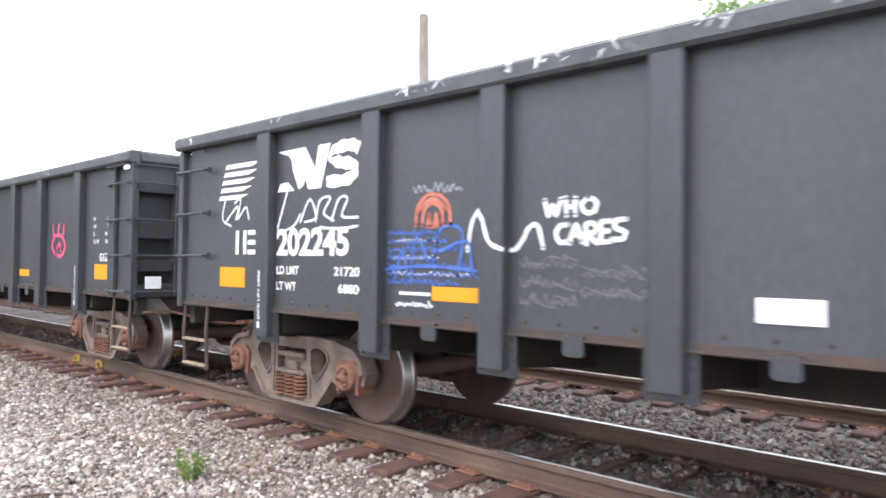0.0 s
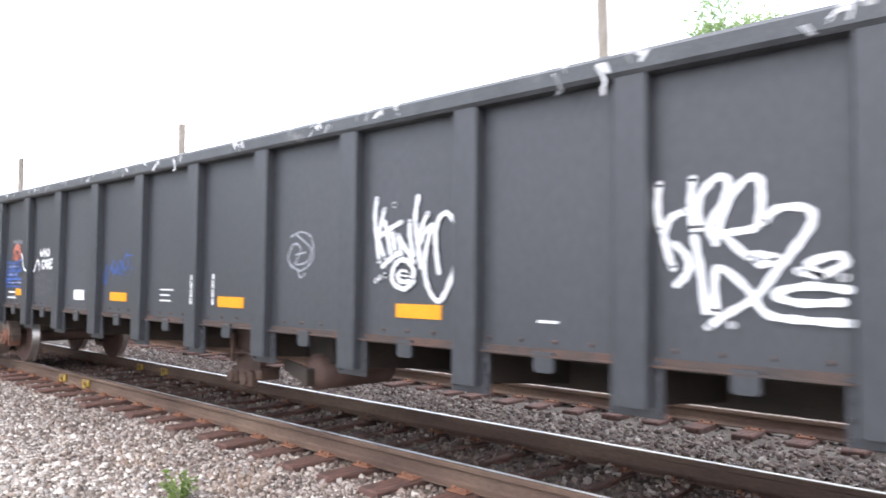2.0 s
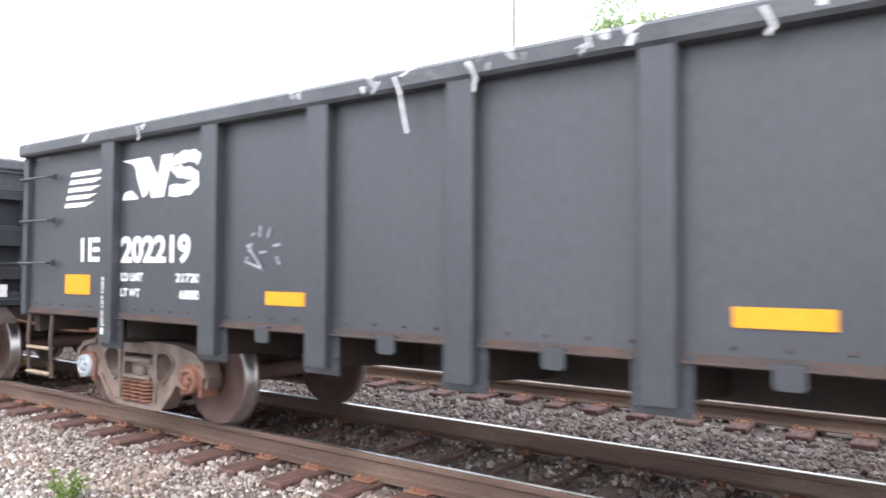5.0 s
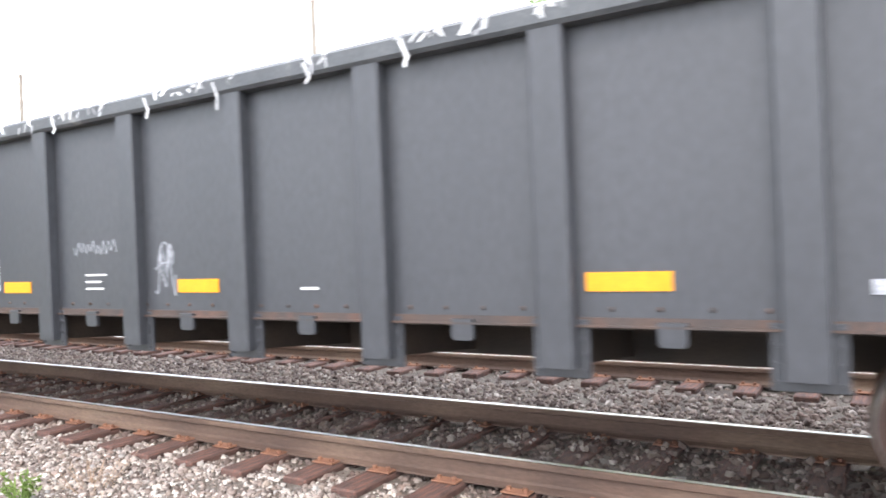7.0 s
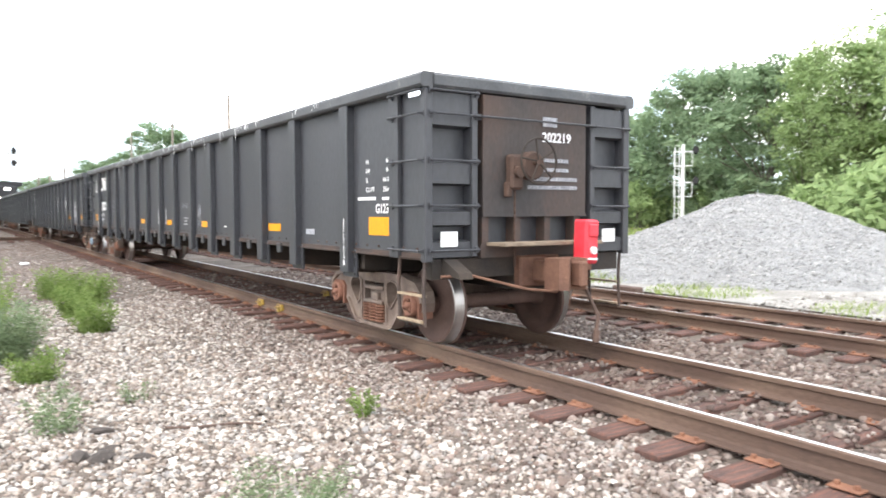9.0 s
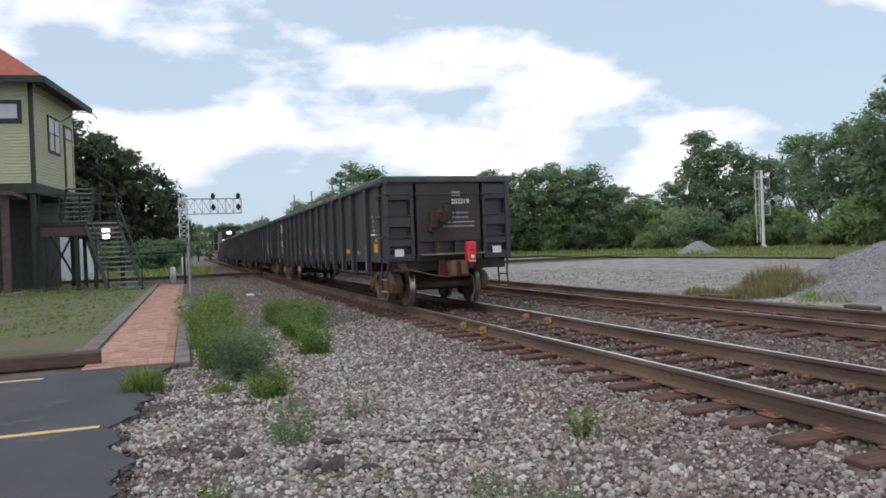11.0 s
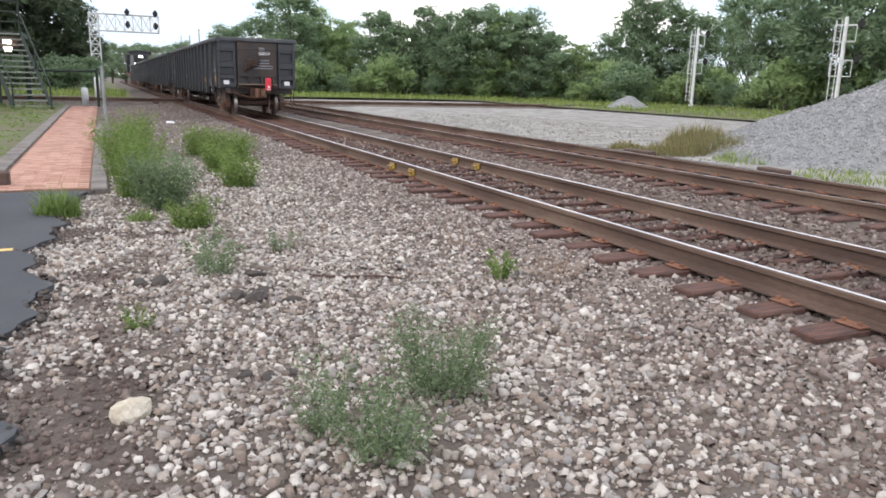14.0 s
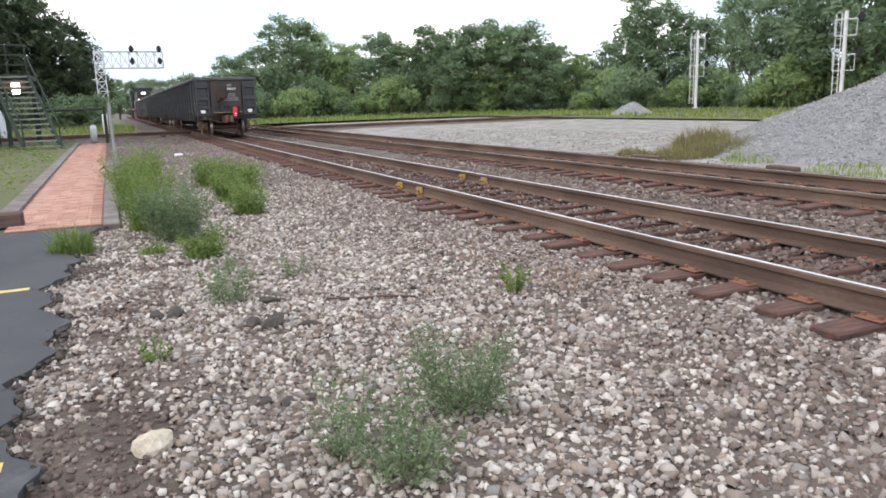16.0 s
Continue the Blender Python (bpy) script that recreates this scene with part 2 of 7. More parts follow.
M_LAWN = material("thin lawn", [(0.085, 0.1, 0.042), (0.125, 0.14, 0.06), (0.165, 0.14, 0.095)], 0.95, 0, 0.5, 40, 0.8, 0.03, wear=((0.16, 0.12, 0.095), 0.45))
M_GRASS = material("grass blades", [(0.18, 0.25, 0.065), (0.26, 0.34, 0.1), (0.35, 0.41, 0.155)], 0.8, 0, 10, 40, 0, by="island")
M_DRYGRASS = material("dry grass blades", [(0.2, 0.19, 0.08), (0.31, 0.25, 0.13), (0.2, 0.22, 0.085), (0.36, 0.3, 0.17)], 0.85, 0, 10, 40, 0, by="island")
M_WEED = material("blue-green weed leaves", [(0.14, 0.195, 0.105), (0.205, 0.27, 0.15), (0.28, 0.355, 0.21)], 0.8, 0, 10, 40, 0, by="island")
M_BRIGHT = material("bright green leaves", [(0.13, 0.2, 0.055), (0.2, 0.285, 0.085), (0.28, 0.36, 0.135)], 0.75, 0, 10, 40, 0, by="island")
M_TWIG = material("dry brown twigs", [(0.2, 0.13, 0.09), (0.32, 0.22, 0.15)], 0.9, 0, 10, 40, 0, by="island")
# M_LEAF and M_LEAFLIGHT carry distance haze in their colour, paler than leaves
M_LEAF = material("tree leaves", [(0.185, 0.27, 0.16), (0.24, 0.33, 0.2), (0.29, 0.385, 0.23)], 0.75, 0, 10, 40, 0, by="island")
M_LEAFDARK = material("dark tree leaves", [(0.075, 0.105, 0.065), (0.11, 0.148, 0.088), (0.15, 0.19, 0.112)], 0.8, 0, 10, 40, 0, by="island")
M_LEAFLIGHT = material("light tree leaves", [(0.26, 0.355, 0.16), (0.32, 0.425, 0.2), (0.38, 0.49, 0.235)], 0.75, 0, 10, 40, 0, by="island")
M_BARK = material("grey-brown bark", [(0.1, 0.085, 0.07), (0.2, 0.175, 0.145)], 0.95, 0, 6, 30, 0.8, 0.03, stretch=(4, 4, 1))
M_SILVER = material("silver signal paint", [(0.72, 0.72, 0.71), (0.84, 0.84, 0.83)], 0.5, 0, 6, 60, 0.1)
M_STEEL = material("galvanised steel", [(0.62, 0.63, 0.63), (0.78, 0.79, 0.79)], 0.55, 0.15, 6, 60, 0.1)
M_SIGNAL = material("black signal housing", [(0.012, 0.012, 0.012), (0.022, 0.022, 0.022)], 0.6, 0, 6, 60, 0.1)
M_POST = material("dull zinc post", [(0.24, 0.245, 0.25), (0.34, 0.345, 0.35)], 0.6, 0.2, 6, 60, 0.1)
M_TREAD2 = material("grey-green stair tread", [(0.16, 0.18, 0.15), (0.25, 0.27, 0.23)], 0.8, 0, 4, 60, 0.2)
M_GREEN = material("dark green iron", [(0.022, 0.034, 0.027), (0.04, 0.056, 0.045)], 0.7, 0, 4, 60, 0.2)
M_SIDING = material("pale green clapboard", [(0.4, 0.42, 0.28), (0.48, 0.5, 0.34)], 0.8, 0, 2, 40, 0.2, stretch=(1, 1, 6))
M_ROOF = material("red roof tiles", [(0.32, 0.085, 0.06), (0.42, 0.13, 0.09)], 0.85, 0, 3, 30, 0.5)
M_SHED = material("pale grey metal", [(0.5, 0.54, 0.58), (0.6, 0.63, 0.66)], 0.6, 0.1, 2, 40, 0.1)
M_DARKGLASS = material("dark window glass", [(0.02, 0.025, 0.03), (0.035, 0.04, 0.045)], 0.1, 0, 2, 10, 0.0)
M_LOCO = material("black locomotive paint", [(0.022, 0.022, 0.025), (0.04, 0.04, 0.043)], 0.5, 0, 2, 40, 0.1)
M_LOCORED = material("rust-red locomotive end", [(0.14, 0.045, 0.04), (0.2, 0.075, 0.06)], 0.7, 0, 4, 40, 0.1)
# emission for the headlights and for the white patches under the tower landing
M_GLOW = bpy.data.materials.new("headlight glow")
M_GLOW.use_nodes = True
M_GLOW.node_tree.nodes["Principled BSDF"].inputs["Emission Color"].default_value = (1, 0.97, 0.9, 1)
M_GLOW.node_tree.nodes["Principled BSDF"].inputs["Emission Strength"].default_value = 6.0

for m in (M_GRASS, M_DRYGRASS, M_WEED, M_BRIGHT, M_LEAF, M_LEAFDARK, M_LEAFLIGHT):
    # thin leaves let part of the light through
    n, l = m.node_tree.nodes, m.node_tree.links
    b, thin, mix = n["Principled BSDF"], n.new("ShaderNodeBsdfTranslucent"), n.new("ShaderNodeMixShader")
    l.new(b.inputs["Base Color"].links[0].from_socket, thin.inputs["Color"])
    mix.inputs[0].default_value = 0.5
    b.inputs["Specular IOR Level"].default_value = 0.12
    l.new(b.outputs["BSDF"], mix.inputs[1])
    l.new(thin.outputs["BSDF"], mix.inputs[2])
    l.new(mix.outputs["Shader"], n["Material Output"].inputs["Surface"])


# ---- building helpers ----
class Build:
    """Collects vertices and faces of one mesh."""

    def __init__(self):
        self.v, self.f = [], []

    def add(self, verts, faces):
        k = len(self.v)
        self.v += [tuple(p) for p in verts]
        self.f += [tuple(i + k for i in f) for f in faces]
        return self

    def box(self, x0, x1, y0, y1, z0, z1, c=0.0):
        if not c:
            return self.add([(x, y, z) for x in (x0, x1) for y in (y0, y1) for z in (z0, z1)],
                            [(0, 1, 3, 2), (4, 6, 7, 5), (0, 4, 5, 1), (2, 3, 7, 6), (0, 2, 6, 4), (1, 5, 7, 3)])
        bm = bmesh.new()
        bmesh.ops.create_cube(bm, size=1, matrix=Matrix.Translation(((x0 + x1) / 2, (y0 + y1) / 2, (z0 + z1) / 2)) @ Matrix.Diagonal((x1 - x0, y1 - y0, z1 - z0, 1)))
        bmesh.ops.bevel(bm, geom=bm.edges[:], offset=c, segments=1, affect="EDGES")
        bm.verts.index_update()
        self.add([v.co[:] for v in bm.verts], [[v.index for v in f.verts] for f in bm.faces])
        bm.free()
        return self

    def rod(self, a, b, r, n=8, r2=None):
        a, b = Vector(a), Vector(b)
        d = (b - a).normalized()
        s = d.orthogonal().normalized()
        u = d.cross(s)
        r2 = r if r2 is None else r2
        vs = []
        for p, q in ((a, r), (b, r2)):
            vs += [p + (s * math.cos(2 * math.pi * i / n) + u * math.sin(2 * math.pi * i / n)) * q for i in range(n)]
        fs = [(i, (i + 1) % n, n + (i + 1) % n, n + i) for i in range(n)] + [tuple(range(n))[::-1], tuple(range(n, 2 * n))]
        return self.add(vs, fs)

    def path(self, pts, r, n=6):
        for a, b in zip(pts, pts[1:]):
            self.rod(a, b, r, n)
        return self

    def prism(self, outline, axis, lo, hi):
        """A 2D outline pushed along an axis: x (outline is y, z), y (x, z) or z (x, y)."""
        n = len(outline)
        put = {"x": lambda p, t: (t, p[0], p[1]), "y": lambda p, t: (p[0], t, p[1]), "z": lambda p, t: (p[0], p[1], t)}[axis]
        vs = [put(p, lo) for p in outline] + [put(p, hi) for p in outline]
        return self.add(vs, [tuple(range(n))[::-1], tuple(range(n, 2 * n))] + [(i, (i + 1) % n, n + (i + 1) % n, n + i) for i in range(n)])

    def lathe(self, profile, n=32, axis="x", centre=(0, 0, 0)):
        """Turns (along, radius) points round an axis."""
        vs, m = [], len(profile)
        for i in range(n):
            c, s = math.cos(2 * math.pi * i / n), math.sin(2 * math.pi * i / n)
            for a, r in profile:
                p = {"x": (a, r * c, r * s), "y": (r * c, a, r * s), "z": (r * c, r * s, a)}[axis]
                vs.append((p[0] + centre[0], p[1] + centre[1], p[2] + centre[2]))
        return self.add(vs, [(i * m + j, i * m + j + 1, (i + 1) % n * m + j + 1, (i + 1) % n * m + j) for i in range(n) for j in range(m - 1)])

    def ring(self, c, R, r, axis="z", n=16, k=6):
        prof = [(r * math.sin(2 * math.pi * i / k), R + r * math.cos(2 * math.pi * i / k)) for i in range(k + 1)]
        return self.lathe(prof, n, axis, c)

    def ribbon(self, pts, w, put, closed=False, steps=5):
        """A flat painted stroke along a smooth line of 2D points; put lays a 2D point onto the surface."""
        q = [Vector(p) for p in pts]
        line = []
        for i in range(len(q) - 1):
            p0, p1, p2, p3 = q[max(i - 1, 0)], q[i], q[i + 1], q[min(i + 2, len(q) - 1)]
            for s in range(steps):
                t = s / steps
                line.append(0.5 * (2 * p1 + (p2 - p0) * t + (2 * p0 - 5 * p1 + 4 * p2 - p3) * t * t + (3 * p1 - p0 - 3 * p2 + p3) * t ** 3))
        line.append(q[-1])
        vs = []
        for i, p in enumerate(line):
            d = line[min(i + 1, len(line) - 1)] - line[max(i - 1, 0)]
            d = Vector((-d.y, d.x)).normalized() if d.length else Vector((0, 1))
            ww = w * (0.5 + 0.08 * math.sin(i * 1.7))
            vs += [put(p + d * ww), put(p - d * ww)]
        return self.add(vs, [(2 * i, 2 * i + 1, 2 * i + 3, 2 * i + 2) for i in range(len(line) - 1)])

    def mesh(self, name, mat, smooth=False, tops=None):
        me = bpy.data.meshes.new(name)
        me.from_pydata(self.v, [], self.f)
        for m in (mat if isinstance(mat, (list, tuple)) else [mat]):
            me.materials.append(m)
        bm = bmesh.new()
        bm.from_mesh(me)
        if len(bm.faces) < 60000:
            bmesh.ops.recalc_face_normals(bm, faces=bm.faces[:])
        bm.to_mesh(me)
        bm.free()
        if smooth:
            me.polygons.foreach_set("use_smooth", [True] * len(me.polygons))
        if tops:
            for p in me.polygons:
                p.material_index = tops(p)
        return me


def part(name, me, parent, label="", m=None):
    ob = new(name, me)
    ob.parent = parent
    if m is not None:
        ob.matrix_basis = m
    return tagged(ob, label) if label else ob


def thing(name, label, category, m=None, group="", kind="", data=None):
    ob = new(name, data)
    if m is not None:
        ob.matrix_basis = m
    return tagged(ob, label, category, group, kind)


def words(text, size, mat, wide=1.0, bold=0.025):
    """Flat letters as a mesh, from the built-in font, one unit of size high."""
    cu = bpy.data.curves.new("letters", "FONT")
    cu.body, cu.size, cu.fill_mode = text, size, "FRONT"
    cu.offset = size * bold
    ob = bpy.data.objects.new("letters", cu)
    scene.collection.objects.link(ob)
    me = bpy.data.meshes.new_from_object(ob.evaluated_get(bpy.context.evaluated_depsgraph_get()))
    bpy.data.objects.remove(ob)
    if wide != 1.0:
        me.transform(Matrix.Diagonal((wide, 1, 1, 1)))
    me.materials.clear()
    me.materials.append(mat)
    return me


def grid_sheet(xs, ys, height):
    b = Build()
    nx, ny = len(xs), len(ys)
    b.v = [(x, y, height(x, y)) for x in xs for y in ys]
    b.f = [(i * ny + j, (i + 1) * ny + j, (i + 1) * ny + j + 1, i * ny + j + 1) for i in range(nx - 1) for j in range(ny - 1)]
    return b


# ---- the lie of the land ----
NEAR_RAIL, GAUGE, SECOND = 4.46, 1.505, 4.171
CENTRE = NEAR_RAIL + GAUGE / 2
CENTRE2 = CENTRE + SECOND


def lie(x, y):
    """The ground's height: ballast beds under the tracks, a lower verge beside them."""
    def bed(c):
        return max(0.0, min(1.0, (2.75 - abs(x - c)) / 1.0))
    b = max(bed(CENTRE), bed(CENTRE2))
    far = max(0.0, min(1.0, (x - 11.5) / 3))
    base = -0.31 + 0.13 * far
    z = base + (-0.235 - base) * (b * b * (3 - 2 * b))
    if -12 < x < 14 and -14 < y < 34:
        z += 0.018 * noise.noise((x * 1.6, y * 1.6, 0)) + 0.01 * noise.noise((x * 5, y * 5, 3))
    return z


def steps(*runs):
    out = []
    for a, b, d in runs:
        out += list(np.arange(a, b, d))
    return sorted(set(round(float(v), 4) for v in out))


gx = steps((-900, -60, 120), (-60, -12, 8), (-12, -2, 1), (-2, 14, 0.16), (14, 40, 2), (40, 120, 10), (120, 1001, 110))
gy = steps((-900, -60, 120), (-60, -14, 8), (-14, 22, 0.25), (22, 60, 1.0), (60, 160, 10), (160, 1001, 105))
ground = thing("ground", "grey-brown crushed stone ground beside the railway", "ground", kind="structure", data=grid_sheet(gx, gy, lie).mesh("ground", M_GROUND, True))

ux, uy = steps((12.2, 80.1, 2.4)), steps((-40, 62, 3))
yard = grid_sheet(ux, uy, lambda x, y: lie(x, y) + (0.03 if abs(y - 49.5) > 5 else -0.06) + 0.02 * noise.noise((x * 0.3, y * 0.3, 5)))
thing("gravel_yard", "pale compacted gravel yard beyond the second track", "gravel", kind="structure", data=yard.mesh("gravel_yard", M_YARD, True))


def meadow(name, x0, x1, y0, y1, z, mat):
    b = grid_sheet(list(np.linspace(x0, x1, 24)), list(np.linspace(y0, y1, 24)), lambda x, y: z + 0.1 * noise.noise((x * 0.2, y * 0.2, 1)))
    thing(name, "rough green grass strip before the trees", "grass", kind="structure", data=b.mesh(name, mat, True))


meadow("meadow_east", 8, 160, 62, 200, -0.06, M_LAWN)
meadow("meadow_south", 30, 160, -60, 62, -0.06, M_LAWN)
meadow("meadow_near", 18.6, 30, -60, 10.5, -0.1, M_LAWN)
meadow("meadow_west", -120, 2, 54, 220, -0.2, M_LAWN)


# ---- tracks ----
def rail_mesh(length, lit0, lit1):
    """A rail along y with its top at zero; the running band lies between lit0 and lit1 across the head."""
    out = [(-0.075, -0.185), (-0.075, -0.172), (-0.02, -0.155), (-0.009, -0.14), (-0.009, -0.055), (-0.036, -0.042), (-0.036, -0.008),
           (-0.028, 0.0), (lit0, 0.0008), (lit1, 0.0008), (0.028, 0.0), (0.036, -0.008), (0.036, -0.042), (0.009, -0.055), (0.009, -0.14), (0.02, -0.155), (0.075, -0.172), (0.075, -0.185)]
    b = Build()
    n = len(out)
    cuts = [length * i / 8 for i in range(9)]
    for y in cuts:
        b.v += [(x, y, z) for x, z in out]
    for k in range(8):
        b.f += [(k * n + i, k * n + (i + 1) % n, (k + 1) * n + (i + 1) % n, (k + 1) * n + i) for i in range(n)]
    def top(p):
        return 1 if abs(p.normal.z) > 0.95 and p.center.z > -0.002 and lit0 - 0.001 < p.center.x < lit1 + 0.001 else 0
    return b.mesh("rail", [M_RAIL, M_RAILTOP], False, top)


def bolts(b, spots):
    for x, y, z in spots:
        b.rod((x, y, z), (x, y, z + 0.025), 0.018, 6)
    return b


TIE = Build().box(-1.3, 1.3, -0.115, 0.115, -0.36, -0.178, 0.012).mesh("tie", M_TIE)
PLATE = bolts(Build().box(-0.17, 0.17, -0.1, 0.1, -0.178, -0.166, 0.003), [(x, y, -0.166) for x in (-0.12, 0.12) for y in (-0.06, 0.06)]).mesh("tie_plate", M_PLATE)


TIE_ROWS = {}


def track(name, cx, y0, y1, near0, near1, lit, label, turn=0.0, gap=0.56, centre_y=0.0):
    t = thing(name, label, "railway track", pose(cx, centre_y, 0, 0, 0, turn), kind="structure")
    for side, (l0, l1) in zip((-1, 1), lit):
        part("rail", rail_mesh(y1 - y0, l0, l1), t, m=pose(side * GAUGE / 2, y0, 0))
    rng, rest = random.Random(name), Build()
    TIE_ROWS[name] = []
    y = y0 + 0.2
    while y < y1:
        a, dx, dz = rng.uniform(-1.6, 1.6), rng.uniform(-0.09, 0.09), rng.uniform(-0.018, 0.006)
        TIE_ROWS[name].append(y)
        if near0 < y < near1:
            part("tie", TIE, t, m=pose(dx, y, dz, 0, 0, a))
            for side in (-1, 1):
                part("tie_plate", PLATE, t, m=pose(side * GAUGE / 2, y, dz * 0.3))
        else:
            rest.box(dx - 1.3, dx + 1.3, y - 0.115, y + 0.115, -0.36, -0.178 + dz)
            for side in (-1, 1):
                rest.box(side * GAUGE / 2 - 0.17, side * GAUGE / 2 + 0.17, y - 0.1, y + 0.1, -0.178, -0.166)
        y += gap * rng.uniform(0.95, 1.05)
    tagged(part("far_ties", rest.mesh("far_ties", M_TIE), t), kind="stuff")
    return t


track_1 = track("track_1", CENTRE, -70, 210, -5, 34, ((-0.014, 0.027), (-0.027, 0.022)), "main railway track with polished rails on rust-brown ties", gap=0.56)
track_2 = track("track_2", CENTRE2, -70, 210, -5, 30, ((0.0, 0.02), (-0.02, 0.002)), "second railway track with dull rusty rails")
track("track_3", 0, -70, 130, -9, 9, ((0.0, 0.02), (-0.02, 0.002)), "railway track crossing the main line at right angles", -90, 0.56, 49.5)
for name, x0, x1 in (("trackbed_east", 11.6, 120), ("trackbed_west", -70, 2.6)):
    thing(name, "dark ballast bed of the crossing track", "trackbed", kind="structure", data=Build().prism([(47.2, -0.32), (47.7, -0.2), (51.3, -0.2), (51.8, -0.32)], "x", x0, x1).mesh(name, M_BED))

CLAMP = Build().box(-0.05, 0.0, -0.1, 0.1, -0.15, -0.05, 0.012).box(-0.08, -0.03, -0.05, 0.05, -0.17, -0.08, 0.01).rod((-0.1, -0.05, -0.1), (-0.02, -0.05, -0.1), 0.015).rod((-0.1, 0.05, -0.1), (-0.02, 0.05, -0.1), 0.015).mesh("rail_clamp", M_YELLOW)
for x, y in ((NEAR_RAIL, 11.35), (NEAR_RAIL, 12.25), (NEAR_RAIL + GAUGE, 11.95), (NEAR_RAIL + GAUGE, 12.85)):
    thing("rail_clamp", "chipped yellow clamp on the side of a rail", "rail clamp", pose(x - 0.012, y, 0), "rail clamps", data=CLAMP)

# ---- the gondola cars ----
HALF, SIDE, TOP, FLOOR, WHEEL = 10.13, 1.36, 2.795, 1.0, 0.44
TRUCK_AT, BASE = 8.46, 0.89
STAKES = [0.627 + 1.2545 * k for k in range(6)]
STAKES = [-8.43] + [-s for s in reversed(STAKES)] + STAKES + [8.43]


def side_put(lift=0.006):
    """Lays (along, height) on the west side of a car; along runs to the front."""
    return lambda p: (-SIDE - lift, p[0], p[1])


def car_meshes():
    k = {}
    k["side_sheet"] = Build().box(-SIDE, -SIDE + 0.012, -9.72, 9.72, FLOOR, TOP - 0.1).box(-SIDE, -SIDE + 0.012, 9.72, 10.06, FLOOR, TOP - 0.2).box(-SIDE, -SIDE + 0.012, -10.06, -9.72, FLOOR, TOP - 0.2).mesh("side_sheet", M_CAR)
    k["stake"] = Build().prism([(-SIDE - 0.002, -0.105), (-1.445, -0.105), (-1.455, -0.095), (-1.455, 0.095), (-1.445, 0.105), (-SIDE - 0.002, 0.105)], "z", 0.76, TOP - 0.135).mesh("stake", M_CAR)
    b = Build().box(-1.375, -1.345, -0.17, 0.17, 0.7, 1.03, 0.004)
    for y in (-0.14, 0.14):
        for z in (0.74, 0.83, 0.92, 1.0):
            b.rod((-1.372, y, z), (-1.392, y, z), 0.014, 6)
    k["gusset"] = b.mesh("gusset", M_CAR)
    k["lug"] = Build().prism([(-0.075, 1.02), (0.075, 1.02), (0.075, 0.91), (0.055, 0.89), (-0.055, 0.89), (-0.075, 0.91)], "x", -1.40, -1.372).mesh("lug", M_CAR)
    b = Build().box(-1.372, -1.33, -10.05, 10.05, 0.985, 1.04).box(-1.40, -1.372, -10.05, 10.05, 0.988, 1.0)
    k["side_sill"] = b.mesh("side_sill", M_SILL)
    b = Build()
    for i in range(76):
        y = -9.9 + i * 0.264
        b.rod((-1.36, y, 1.085), (-1.374, y, 1.085), 0.016, 6, 0.008)
    k["rivets"] = b.mesh("rivets", M_SILL)
    k["top_chord"] = Build().prism([(-1.33, TOP - 0.145), (-1.455, TOP - 0.145), (-1.475, TOP - 0.12), (-1.475, TOP - 0.03), (-1.44, TOP), (-1.33, TOP)], "y", -HALF - 0.02, HALF + 0.02).mesh("top_chord", M_CHORD)
    k["end_chord"] = Build().prism([(-9.98, TOP - 0.145), (-10.15, TOP - 0.145), (-10.17, TOP - 0.12), (-10.17, TOP - 0.03), (-10.14, TOP), (-9.98, TOP)], "x", -1.33, 1.33).mesh("end_chord", M_CHORD)
    k["corner_post"] = Build().box(-1.42, -1.33, -10.14, -10.05, 0.96, TOP - 0.15, 0.008).mesh("corner_post", M_CAR)
    k["ladder_stake"] = Build().box(-1.415, -SIDE - 0.002, -9.61, -9.42, 0.98, TOP - 0.15, 0.006).mesh("ladder_stake", M_CAR)
    def rung(a, b, out):
        a, b, out = Vector(a), Vector(b), Vector(out)
        return Build().path([a, a + out, b + out, b], 0.012, 6).box(a.x - 0.02, a.x + 0.02, a.y - 0.02, a.y + 0.02, a.z - 0.03, a.z + 0.03).box(b.x - 0.02, b.x + 0.02, b.y - 0.02, b.y + 0.02, b.z - 0.03, b.z + 0.03)
    k["side_rung"] = rung((-1.41, -9.5, 0), (-1.41, -10.1, 0), (-0.06, 0, 0)).mesh("grab_iron", M_CAR)
    k["end_rung"] = rung((-1.36, -10.14, 0), (-0.81, -10.14, 0), (0, -0.06, 0)).mesh("grab_iron", M_CAR)
    k["long_rail"] = rung((-0.78, -10.14, 2.4), (0.78, -10.14, 2.4), (0, -0.07, 0)).mesh("grab_iron", M_CAR)
    b = Build()
    for y in (-9.56, -10.04):
        b.path([(-1.36, y, 1.0), (-1.38, y, 0.7), (-1.36, y, 0.32)], 0.02, 6)
    b.path([(-1.36, -9.56, 0.33), (-1.36, -10.04, 0.33)], 0.012, 6).path([(-1.36, -9.56, 0.98), (-1.36, -10.04, 0.98)], 0.012, 6)
    k["sill_step"] = b.mesh("sill_step", M_SILL)
    k["step_tread"] = Build().box(-1.4, -1.34, -10.04, -9.56, -0.012, 0.012, 0.003).mesh("step_tread", M_TAN)
    b = Build().box(-SIDE, SIDE, -9.98, -9.96, FLOOR, TOP - 0.1)
    k["end_sheet"] = b.mesh("end_sheet", M_CAR)
